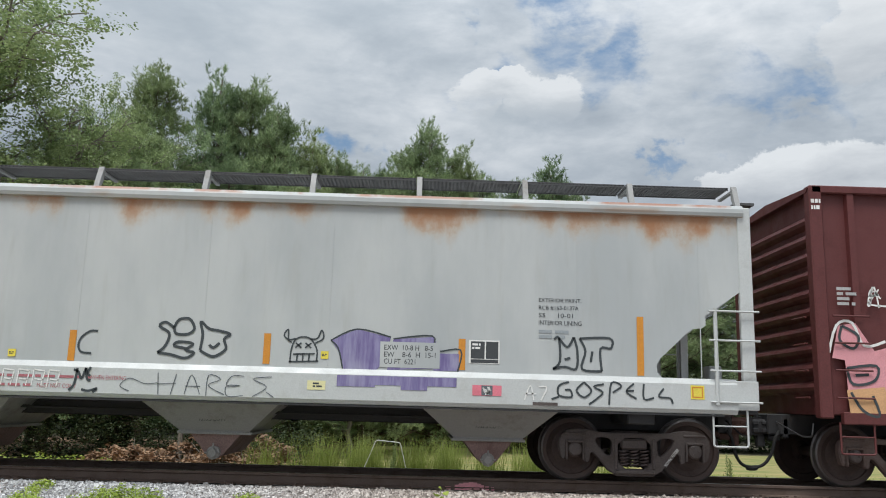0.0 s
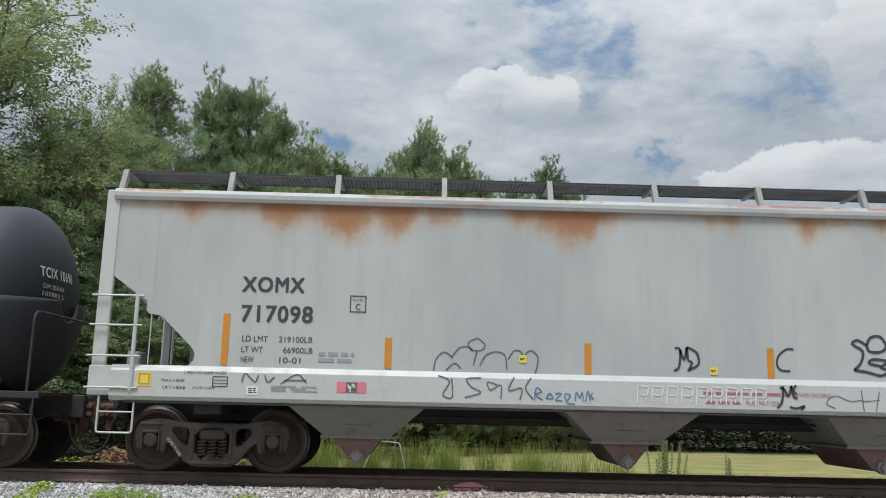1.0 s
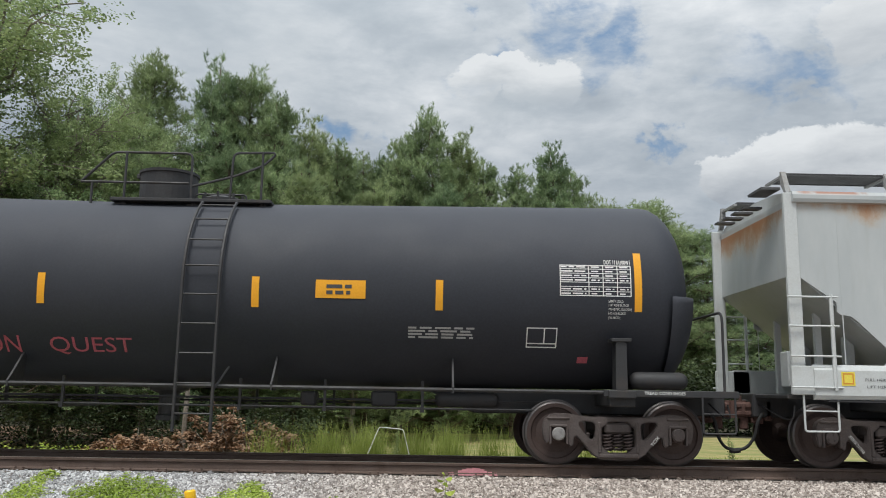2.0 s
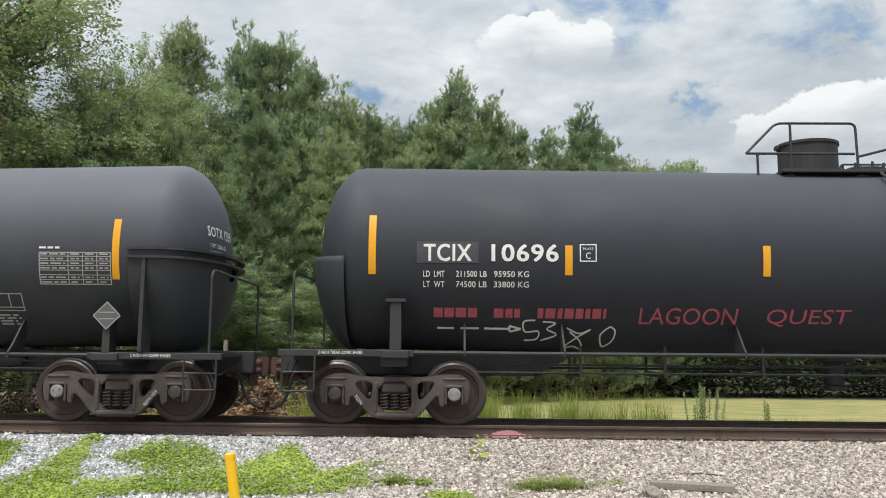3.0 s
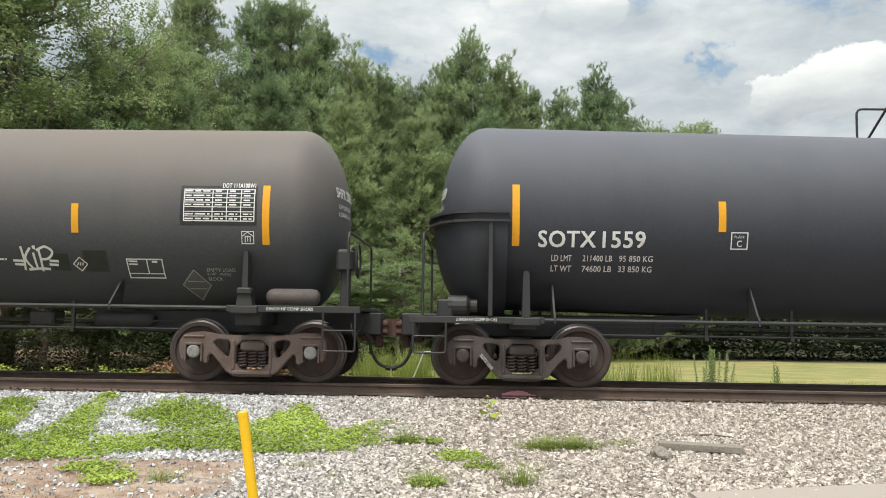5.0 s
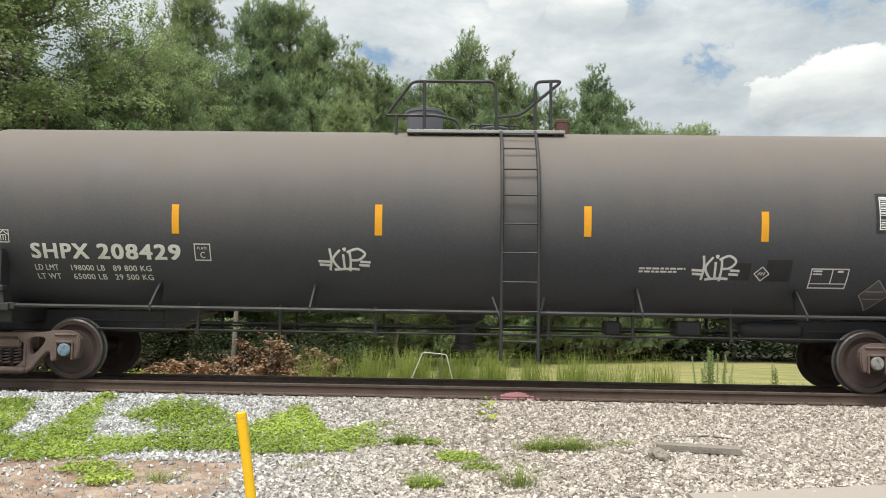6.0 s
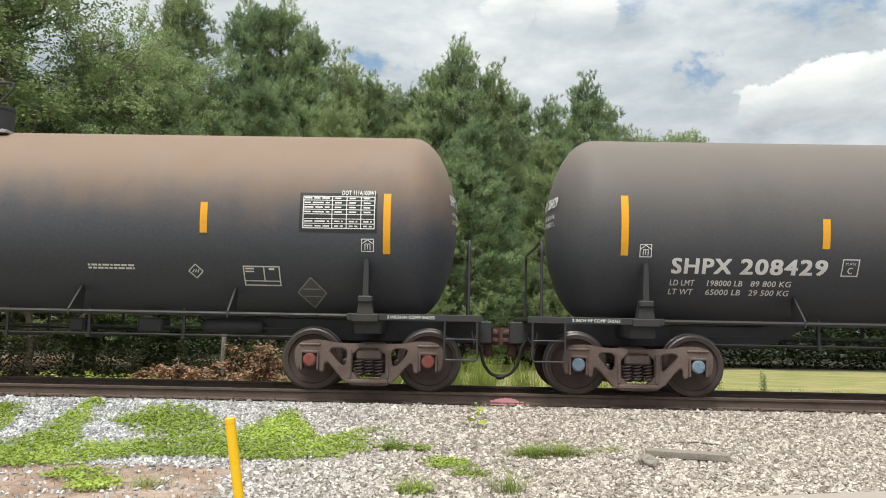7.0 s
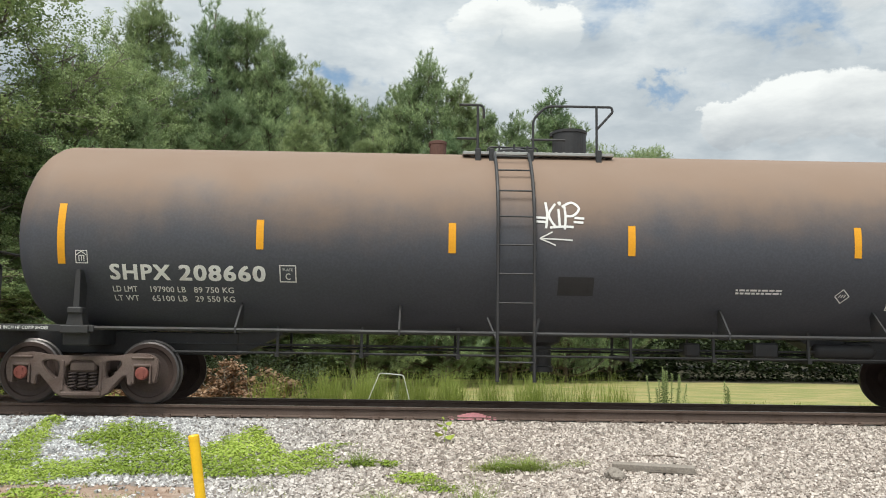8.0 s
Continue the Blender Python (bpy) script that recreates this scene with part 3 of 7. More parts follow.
    def table(self, x0, x1, z0, z1, mat, seed):
        """A test table: a frame, ruled lines and columns of entries."""
        rows = 7
        inner = [(0, 1, k / rows, k / rows + 0.022) for k in range(1, rows)] + [(c, c + 0.012, 0, 1) for c in (0.4, 0.6, 0.8)]
        self.frame_box(x0, x1, z0, z1, mat, 0.014, inner)
        w, h = x1 - x0, z1 - z0
        for k in range(rows):
            if k == 2:
                continue
            zz = z0 + h * (k + 0.3) / rows
            self.bars(x0 + 0.02 * w, x0 + 0.37 * w, zz, zz + h * 0.5 / rows, mat, 1, seed + k, word=0.12)
            for c in (0.44, 0.64, 0.84):
                self.bars(x0 + c * w, x0 + (c + 0.12) * w, zz, zz + h * 0.5 / rows, mat, 1, seed + k + 9, word=0.1)


# ---- bogies, couplers ----
def wheel_mesh(cap):
    """Two wheels on their axle, with bearings and caps, lying along y."""
    bm = bmesh.new()
    rim = [(0.1, -0.87), (0.11, -0.82), (0.13, -0.80), (0.19, -0.78), (0.3, -0.765), (0.37, -0.785), (0.385, -0.81), (0.445, -0.815), (WHEEL - 0.004, -0.80),
           (WHEEL, -0.76), (WHEEL + 0.006, -0.72), (WHEEL + 0.028, -0.705), (WHEEL + 0.026, -0.68), (0.4, -0.675), (0.385, -0.7), (0.3, -0.72), (0.16, -0.73), (0.1, -0.66)]
    mats = [0, 0, 0, 0, 0, 0, 0, 2, 2, 2, 2, 2, 0, 0, 0, 0, 0]
    for s in (1, -1):
        lathe(bm, [(r, w * s) for r, w in rim], 40, "y", mats)
        lathe(bm, [(0.11, s * 0.87), (0.125, s * 0.9), (0.125, s * 1.06), (0.115, s * 1.08)], 18)
        n = len(bm.faces)
        lathe(bm, [(0.1, s * 1.08), (0.1, s * 1.11), (0.085, s * 1.125), (0.03, s * 1.13)], 18)
        for f in list(bm.faces)[n:]:
            f.material_index = 1
        for k in range(3):
            a = 2 * math.pi * k / 3
            n = len(bm.faces)
            lathe(bm, [(0.02, s * 1.12), (0.02, s * 1.145)], 6)
            bmesh.ops.translate(bm, vec=(0.055 * math.cos(a), 0, 0.055 * math.sin(a)), verts=list({v for f in list(bm.faces)[n:] for v in f.verts}))
            for f in list(bm.faces)[n:]:
                f.material_index = 1
    lathe(bm, [(0.085, -0.7), (0.08, 0), (0.085, 0.7)], 14)
    me = bpy.data.meshes.new("wheelset")
    bmesh.ops.recalc_face_normals(bm, faces=bm.faces)
    bm.to_mesh(me)
    bm.free()
    for m in (M_WHEEL, M_CAPS[cap], M_TREAD):
        me.materials.append(m)
    return me


def eased(pts, turns=2):
    """A closed outline with its corners cut round."""
    for _ in range(turns):
        pts = [q for (a, b), (c, d) in zip(pts, pts[1:] + pts[:1]) for q in ((a * 0.78 + c * 0.22, b * 0.78 + d * 0.22), (a * 0.22 + c * 0.78, b * 0.22 + d * 0.78))]
    return pts


def side_frame_mesh():
    """A cast side frame: arched chord, pedestal jaws over the bearings, two rounded windows and the spring opening."""
    bm = bmesh.new()
    half = [(0.0, 0.705), (0.5, 0.705), (0.74, 0.755), (1.0, 0.74), (1.12, 0.65), (1.14, 0.5), (1.1, 0.31), (1.03, 0.31), (1.02, 0.57), (0.77, 0.57), (0.765, 0.27), (0.68, 0.27), (0.67, 0.4), (0.62, 0.42), (0.34, 0.08), (0.0, 0.07)]
    outer = eased(half + [(-x, z) for x, z in reversed(half[1:-1])], 1)
    window = [(0.33, 0.625), (0.56, 0.64), (0.6, 0.575), (0.43, 0.375), (0.35, 0.37)]
    holes = [eased([(-0.25, 0.635), (0.25, 0.635), (0.25, 0.18), (-0.25, 0.18)], 1), eased(window), eased([(-x, z) for x, z in reversed(window)])]
    holed(bm, outer, holes, -1.08, -0.94)
    bmesh.ops.recalc_face_normals(bm, faces=bm.faces)
    rim = [e for e in bm.edges if len(e.link_faces) == 2 and e.calc_face_angle(0.0) > 1.2]
    bmesh.ops.bevel(bm, geom=rim, offset=0.016, segments=2, affect="EDGES", clamp_overlap=True)
    # flanges along the chord, the columns and the spring seat
    box(bm, -0.3, 0.3, -1.11, -0.9, 0.1, 0.17, 0.02)
    for s in (-1, 1):
        box(bm, s * 0.285 - 0.025, s * 0.285 + 0.025, -1.1, -0.92, 0.18, 0.63, 0.012)
        box(bm, s * 0.9 - 0.13, s * 0.9 + 0.13, -1.12, -0.92, 0.545, 0.59, 0.015)
        box(bm, s * 0.9 - 0.17, s * 0.9 + 0.17, -1.1, -1.05, 0.66, 0.7, 0.015)
        for k in (-1, 1):
            box(bm, s * 0.9 + k * 0.125 - 0.015, s * 0.9 + k * 0.125 + 0.015, -1.115, -0.94, 0.3, 0.57, 0.008)
    me = bpy.data.meshes.new("side_frame")
    bmesh.ops.recalc_face_normals(bm, faces=bm.faces)
    bm.to_mesh(me)
    bm.free()
    return me


def spring_mesh():
    bm = bmesh.new()
    pts = []
    for k in range(5 * 10 + 1):
        a = 2 * math.pi * k / 10
        pts.append((0.06 * math.cos(a), 0.06 * math.sin(a), 0.24 * k / 50))
    tube(bm, pts, 0.014, 5)
    me = bpy.data.meshes.new("spring")
    bmesh.ops.recalc_face_normals(bm, faces=bm.faces)
    bm.to_mesh(me)
    bm.free()
    me.materials.append(M_SPRING)
    return me


WHEELS = {k: wheel_mesh(k) for k in M_CAPS}
FRAMES = {}
for key, m in (("plain", M_BOGIE), ("rusty", M_BOGIE2)):
    FRAMES[key] = side_frame_mesh()
    FRAMES[key].materials.append(m)
SPRING = spring_mesh()
ROLLING = []       # every wheelset and its place on its bogie


def bogie(car, x, look_="plain", caps=("grime", "grime"), mark=""):
    """A two-axle bogie at x under a car."""
    metal = M_BOGIE if look_ == "plain" else M_BOGIE2
    bm = bmesh.new()
    box(bm, -0.2, 0.2, -1.06, 1.06, 0.46, 0.62, 0.03)
    box(bm, -0.22, 0.22, -0.6, 0.6, 0.44, 0.72, 0.04)
    lathe(bm, [(0.2, 0.7), (0.2, 0.82)], 20, "z")
    for s in (-1, 1):
        box(bm, s * 0.42 - 0.05, s * 0.42 + 0.05, -0.8, 0.8, 0.38, 0.46, 0.02)
        for y in (-0.73, 0.73):
            box(bm, s * 0.45 - 0.03 * s, s * 0.45 + 0.03, y - 0.05, y + 0.05, 0.3, 0.55)
    b = part("bogie", bm, metal, car, "cast steel freight bogie coated in brown grime")
    b.location = (x, 0, 0)
    for turn in (0, 180):
        o = new("side_frame", FRAMES[look_])
        o.parent, o.matrix_basis = b, pose(0, 0, 0, 0, 0, turn)
        for k in (-1, 0, 1):
            sp = new("spring", SPRING)
            sp.parent, sp.matrix_basis = b, pose(0, 0, 0, 0, 0, turn) @ pose(k * 0.155, -1.02, 0.21)
        for k in (-1.5, -0.5, 0.5, 1.5):
            sp = new("spring", SPRING)
            sp.parent, sp.matrix_basis = b, pose(0, 0, 0, 0, 0, turn) @ pose(k * 0.14, -0.88, 0.21)
    for s, cap in zip((-1, 1), caps):
        o = new("wheelset", WHEELS[cap])
        o.parent = b
        o.matrix_basis = pose(s * AXLE, 0, AXLE_Z)
        ROLLING.append((o, s * AXLE))
    if mark:
        sd = Side(b, y=-1.11)
        word = sd.text(mark, -0.011 * len(mark) - 0.04, 0.011 * len(mark) + 0.04, -0.025, 0.025, M_WHITE, 0.01)
        s = -1 if x < 0 else 1
        word.matrix_basis = pose(s * 0.54, 0, 0.36, 0, 0 if s else 0, 0) @ pose(0, 0, 0, 0, 51 if s < 0 else -51, 0)
    return b


def coupler(car, x, mat=M_COUPLER):
    """A knuckle coupler, its yoke box and the hanging air hose at one end of a car; x is where two cars meet."""
    s = 1 if x > 0 else -1
    bm = bmesh.new()
    box(bm, min(x - s * 0.75, x - s * 0.1), max(x - s * 0.75, x - s * 0.1), -0.07, 0.07, 0.76, 0.92, 0.03)
    prism(bm, [(x - s * 0.25, -0.14), (x - s * 0.05, -0.2), (x + s * 0.04, -0.14), (x - s * 0.02, 0.0), (x + s * 0.05, 0.12), (x - s * 0.1, 0.18), (x - s * 0.26, 0.12)], 0.7, 0.98, "z")
    box(bm, min(x - s * 0.62, x - s * 0.5), max(x - s * 0.62, x - s * 0.5), -0.3, 0.3, 0.66, 1.0, 0.03)
    box(bm, min(x - s * 0.36, x - s * 0.04), max(x - s * 0.36, x - s * 0.04), -0.22, 0.2, 0.72, 0.96, 0.04)
    for k in range(2):
        box(bm, min(x - s * (0.3 - 0.15 * k), x - s * (0.2 - 0.15 * k)), max(x - s * (0.3 - 0.15 * k), x - s * (0.2 - 0.15 * k)), -0.25, -0.2, 0.75, 0.81, 0.01)
        box(bm, min(x - s * (0.3 - 0.15 * k), x - s * (0.2 - 0.15 * k)), max(x - s * (0.3 - 0.15 * k), x - s * (0.2 - 0.15 * k)), -0.25, -0.2, 0.87, 0.93, 0.01)
    box(bm, min(x - s * 0.28, x - s * 0.14), max(x - s * 0.28, x - s * 0.14), -0.16, -0.04, 0.52, 0.72, 0.02)
    tube(bm, [(x - s * 0.2, -0.02, 0.6), (x - s * 0.2, -0.02, 1.06)], 0.03, 7)
    box(bm, min(x - s * 0.5, x - s * 0.3), max(x - s * 0.5, x - s * 0.3), -0.24, 0.24, 0.62, 0.72, 0.02)
    c = part("coupler", bm, mat, car, "rusty cast knuckle coupler")
    bm = bmesh.new()
    y = -0.38
    tube(bm, bent([(x - s * 0.42, y, 0.78), (x - s * 0.34, y, 0.66), (x - s * 0.3, y + 0.04, 0.42), (x - s * 0.18, y + 0.08, 0.24), (x, y + 0.12, 0.19)], 0.15, 6), 0.026, 7)
    lathe_at = x - s * 0.02
    tube(bm, [(lathe_at - 0.06 * s, y + 0.12, 0.2), (lathe_at + 0.02 * s, y + 0.12, 0.19)], 0.042, 8)
    part("air_hose", bm, M_HOSE, c, "black rubber air hose hanging in a loop")
    bm = bmesh.new()
    tube(bm, bent([(x - s * 0.5, -1.4, 0.92), (x - s * 0.46, -1.42, 0.72), (x - s * 0.46, -1.1, 0.72), (x - s * 0.4, -0.2, 0.95), (x - s * 0.25, 0, 0.99)], 0.08), 0.013, 6)
    part("uncoupling_lever", bm, M_BLACK, car)
    return c


def stirrup(car, x0, x1, ztop, zlow, mat, y=-1.5):
    bm = bmesh.new()
    tube(bm, bent([(x0, y, ztop), (x0, y, zlow), (x1, y, zlow), (x1, y, ztop)], 0.04, 3), 0.016, 6)
    tube(bm, [(x0, y, (ztop + zlow) / 2 + 0.02), (x1, y, (ztop + zlow) / 2 + 0.02)], 0.012, 6)
    return part("sill_step", bm, mat, car)


# ---- tank cars ----
R_TANK, Z_TANK = 1.5, 2.59


def thing(name, label, category, group=""):
    ob = new(name)
    ob.empty_display_size = 0.3
    return tagged(ob, label, category, group)


def tank_shell(car, paint, droop, rise=0.0, half=8.34, straight=7.62):
    """A lying tank with domed heads; its two halves slope down a little to the middle outlet."""
    bm = bmesh.new()
    seg = 72
    st = [(-half + (half - straight) * (1 - math.cos(math.pi / 2 * k / 9)), math.sin(math.pi / 2 * k / 9)) for k in range(1, 10)]
    st = [(-half, 0.02)] + st
    st += [(-straight + 2 * straight * k / 24, 1.0) for k in range(1, 24)]
    st += [(-x, r) for x, r in reversed(st[:10])]
    rings = []
    for x, k in st:
        z = Z_TANK + rise - droop * max(0.0, 1 - abs(x) / straight)
        rings.append([bm.verts.new((x, R_TANK * k * math.cos(2 * math.pi * i / seg), z + R_TANK * k * math.sin(2 * math.pi * i / seg))) for i in range(seg)])
    for a, b in zip(rings, rings[1:]):
        for i in range(seg):
            bm.faces.new((a[i], a[(i + 1) % seg], b[(i + 1) % seg], b[i]))
    bm.faces.new(rings[0])
    bm.faces.new(rings[-1][::-1])
    shell = part("tank_shell", bm, paint, car, "", True)
    return shell


def tank_ladder(car, x, width, ztop, zlow, mat, mid):
    """A ladder that follows the tank's side and hangs straight below it."""
    r = R_TANK + 0.1
    line = []
    for a in range(66, -1, -6):
        line.append((-r * math.cos(radians(a)), mid + r * math.sin(radians(a))))
    line = [(y, z) for y, z in line if z < ztop] + [(-r, 1.9), (-r, zlow)]
    for s in (-1, 1):
        bm = bmesh.new()
        tube(bm, [(x + s * width / 2, y, z) for y, z in line], 0.026, 6)
        part("ladder_stile", bm, mat, car)
    span_ = 0.0
    want = 0.12
    for (y0, z0), (y1, z1) in zip(line, line[1:]):
        d = math.hypot(y1 - y0, z1 - z0)
        while want <= span_ + d:
            t = (want - span_) / d
            rung = bmesh.new()
            tube(rung, [(x - width / 2, y0 + (y1 - y0) * t, z0 + (z1 - z0) * t), (x + width / 2, y0 + (y1 - y0) * t, z0 + (z1 - z0) * t)], 0.014, 6)
            part("ladder_rung", rung, mat, car)
            want += 0.43
        span_ += d
    for s in (-1, 1):
        bm = bmesh.new()
        tube(bm, [(x + s * width / 2, -r, 1.0), (x + s * (width / 2 + 0.12), -1.2, 1.35)], 0.018, 5)
        part("ladder_brace", bm, mat, car)


def guard_rail(car, lines, mat, r=0.021):
    for line in lines:
        bm = bmesh.new()
        tube(bm, bent(line, 0.1), r, 7)
        part("guard_rail", bm, mat, car)


def top_deck(car, x0, x1, ys, mat, z=4.02):
    bm = bmesh.new()
    for y0, y1 in ys:
        box(bm, x0, x1, y0, y1, z - 0.05, z, 0.006)
        n = int((x1 - x0) / 0.12)
        for k in range(n):
            box(bm, x0 + (k + 0.3) * (x1 - x0) / n, x0 + (k + 0.55) * (x1 - x0) / n, y0 + 0.02, y1 - 0.02, z, z + 0.012)
    part("top_platform", bm, mat, car)
    for x in (x0 + 0.15, (x0 + x1) / 2, x1 - 0.15):
        for s in (-1, 1):
            bm = bmesh.new()
            box(bm, x - 0.03, x + 0.03, s * 0.58 - 0.03, s * 0.58 + 0.03, 3.75, z - 0.05)
            box(bm, x - 0.09, x + 0.09, s * 0.6 - 0.05, s * 0.6 + 0.05, 3.9, 3.94)
            part("platform_bracket", bm, mat, car)


def dome(car, x, r, z1, mat, lid=True, z0=3.95):
    bm = bmesh.new()
    lathe(bm, [(r * 1.04, z0), (r * 1.04, z0 + 0.07), (r, z0 + 0.08), (r, z1 - 0.06), (r * 1.05, z1 - 0.055), (r * 1.05, z1 - 0.01), (r * 0.9, z1 + (0.05 if lid else 0.0)), (r * 0.3, z1 + (0.09 if lid else 0.0))], 32, "z")
    bmesh.ops.translate(bm, vec=(x, 0, 0), verts=bm.verts)
    d = part("valve_housing", bm, mat, car, "", False)
    bm = bmesh.new()
    box(bm, x - r * 1.15, x - r * 0.98, -0.06, 0.06, z1 - 0.1, z1 - 0.02, 0.015)
    part("hinge", bm, mat, d)
    return d


def manway(car, x, mat):
    bm = bmesh.new()
    lathe(bm, [(0.3, 3.95), (0.3, 4.1), (0.36, 4.11), (0.36, 4.15), (0.25, 4.2), (0.05, 4.22)], 28, "z")
    bmesh.ops.translate(bm, vec=(x, 0, 0), verts=bm.verts)
    m = part("manway_lid", bm, mat, car)
    bm = bmesh.new()
    for k in range(8):
        a = 2 * math.pi * k / 8
        tube(bm, [(x + 0.33 * math.cos(a), 0.33 * math.sin(a), 4.08), (x + 0.33 * math.cos(a), 0.33 * math.sin(a), 4.24)], 0.02, 6)
    tube(bm, bent([(x - 0.42, -0.1, 4.1), (x - 0.42, -0.1, 4.24), (x + 0.42, -0.1, 4.24), (x + 0.42, -0.1, 4.1)], 0.1), 0.017, 6)
    part("hatch_bolt", bm, mat, m)


def reservoir(car, x0, x1, y, z, r, mat):
    bm = bmesh.new()
    lathe(bm, [(r * 0.5, x0), (r * 0.9, x0 + 0.05), (r, x0 + 0.12), (r, x1 - 0.12), (r * 0.9, x1 - 0.05), (r * 0.5, x1)], 20, "x")
    bmesh.ops.translate(bm, vec=(0, y, z), verts=bm.verts)
    part("air_reservoir", bm, mat, car, "", True)


def end_gear(car, rail_z, metal, kind):
    """The hand brake at one end, or the brake cylinder at the other."""
    if kind == "cylinder":
        bm = bmesh.new()
        lathe(bm, [(0.06, -0.2), (0.16, -0.18), (0.16, 0.1), (0.1, 0.16), (0.1, 0.26)], 14, "x")
        bmesh.ops.translate(bm, vec=(-8.0, -1.05, rail_z + 0.2), verts=bm.verts)
        box(bm, -8.35, -8.1, -1.2, -0.95, rail_z, rail_z + 0.3, 0.03)
        part("brake_cylinder", bm, metal, car)
        return
    bm = bmesh.new()
    box(bm, 8.36, 8.5, -0.95, -0.75, rail_z, 1.75, 0.02)
    box(bm, 8.3, 8.56, -1.05, -0.65, 1.7, 2.05, 0.04)
    stand = part("brake_stand", bm, metal, car)
    bm = bmesh.new()
    tube(bm, [(8.62, -0.85 + 0.26 * math.cos(a * math.pi / 10), 1.88 + 0.26 * math.sin(a * math.pi / 10)) for a in range(21)], 0.018, 6)
    for a in range(4):
        tube(bm, [(8.6, -0.85, 1.88), (8.62, -0.85 + 0.25 * math.cos(a * math.pi / 2 + 0.4), 1.88 + 0.25 * math.sin(a * math.pi / 2 + 0.4))], 0.012, 5)
    part("brake_wheel", bm, metal, stand)


def tank_car(name, label, paint, rail_z, droop, caps, ladder_x, brackets, group="tank cars of the train", frame_look="plain", mark="", saddle="plate", gear=False, rise=0.0):
    """Shell, stub sills, end platforms, saddles, running rails, ladder and gear under the belly."""
    car = thing(name, label, "tank car", group)
    tank_shell(car, paint, droop, rise)
    mid = Z_TANK + rise - droop
    metal = M_BLACK
    for s in (-1, 1):
        bm = bmesh.new()
        x0, x1 = sorted((s * 4.9, s * 8.95))
        box(bm, x0, x1, -0.32, 0.32, 0.72, 1.08, 0.02)
        prism(bm, [(s * 4.9, 1.08), (s * 4.9, 0.72), (s * 4.2, 1.06), (s * 4.2, 1.12)], -0.3, 0.3)
        part("stub_sill", bm, metal, car)
        bm = bmesh.new()
        a, b = sorted((s * 6.75, s * 8.75))
        box(bm, a, b, -1.5, -1.4, rail_z - 0.06, rail_z + 0.04, 0.008)
        box(bm, a, b, 1.4, 1.5, rail_z - 0.06, rail_z + 0.04, 0.008)
        a, b = sorted((s * 8.1, s * 8.75))
        box(bm, a, b, -1.4, 1.4, rail_z - 0.02, rail_z + 0.02)
        box(bm, s * 7.05 - 0.2, s * 7.05 + 0.2, -1.38, 1.38, 0.86, rail_z + 0.02, 0.02)
        part("end_platform", bm, metal, car)
        # saddle posts on both sides
        for side in (-1, 1):
            bm = bmesh.new()
            x = s * 7.02
            low, high, zt = {"post": (0.05, 0.035, 1.97), "plate": (0.085, 0.08, 1.83), "slim": (0.06, 0.045, 1.72)}[saddle]
            prism(bm, [(x - low, rail_z), (x + low, rail_z), (x + high, zt - 0.05), (x + high * 0.6, zt), (x - high * 0.6, zt), (x - high, zt - 0.05)], side * 1.5, side * 1.25)
            if saddle == "plate":
                box(bm, x - 0.15, x + 0.15, min(side * 1.53, side * 1.25), max(side * 1.53, side * 1.25), zt - 0.02, zt + 0.03, 0.006)
            if saddle == "post":
                box(bm, x - 0.11, x + 0.11, min(side * 1.56, side * 1.4), max(side * 1.56, side * 1.4), 1.32, 1.42, 0.02)
                prism(bm, [(x - 0.13, rail_z), (x + 0.13, rail_z), (x + 0.09, 1.36), (x - 0.09, 1.36)], side * 1.52, side * 1.3)
            box(bm, x - 0.2, x + 0.2, min(side * 1.54, side * 1.3), max(side * 1.54, side * 1.3), rail_z - 0.08, rail_z + 0.03, 0.01)
            part("saddle", bm, metal, car)
        # end handrail across the platform
        bm = bmesh.new()
        x = s * 8.55
        tube(bm, bent([(x, -1.45, rail_z), (x, -1.45, 2.28), (x, 1.45, 2.28), (x, 1.45, rail_z)], 0.16, 5), 0.021, 7)
        part("end_handrail", bm, metal, car)
        stirrup(car, *sorted((s * 8.2, s * 8.68)), rail_z - 0.05, 0.5, metal)
        coupler(car, s * 9.1)
    # hand brake stand on one end platform
    if gear:
        end_gear(car, rail_z, metal, gear)
    for side in (-1, 1):
        bm = bmesh.new()
        tube(bm, [(-7.0, side * 1.46, rail_z), (7.0, side * 1.46, rail_z)], 0.03, 7)
        part("side_rail", bm, metal, car, "long dark pipe rail")
        for x in brackets:
            bm = bmesh.new()
            prism(bm, [(side * 1.49, rail_z - 0.05), (side * 1.49, rail_z + 0.04), (side * 1.4, rail_z + 0.12), (side * 1.06, 1.54), (side * 0.98, 1.46), (side * 1.05, rail_z - 0.05)], x - 0.014, x + 0.014, "x")
            part("rail_bracket", bm, metal, car)
    # piping, outlet and brake gear under the belly
    bm = bmesh.new()
    lathe(bm, [(0.34, 1.12), (0.3, 1.0), (0.16, 0.94), (0.16, 0.62), (0.19, 0.6), (0.19, 0.52)], 20, "z")
    part("bottom_outlet", bm, metal, car)
    bm = bmesh.new()
    for y, z in ((-0.75, 0.78), (-0.5, 0.9), (0.6, 0.84)):
        tube(bm, [(-6.0, y, z), (6.0, y, z)], 0.02, 6)
    for x in (-4.2, -2.9, -1.4, 1.3, 2.6, 4.1):
        box(bm, x - 0.03, x + 0.03, -0.8, 0.65, 0.72, 0.8)
        box(bm, x - 0.02, x + 0.02, -0.77, -0.72, 0.74, 1.2)
        box(bm, x - 0.02, x + 0.02, 0.55, 0.6, 0.74, 1.2)
    part("brake_rigging", bm, metal, car)
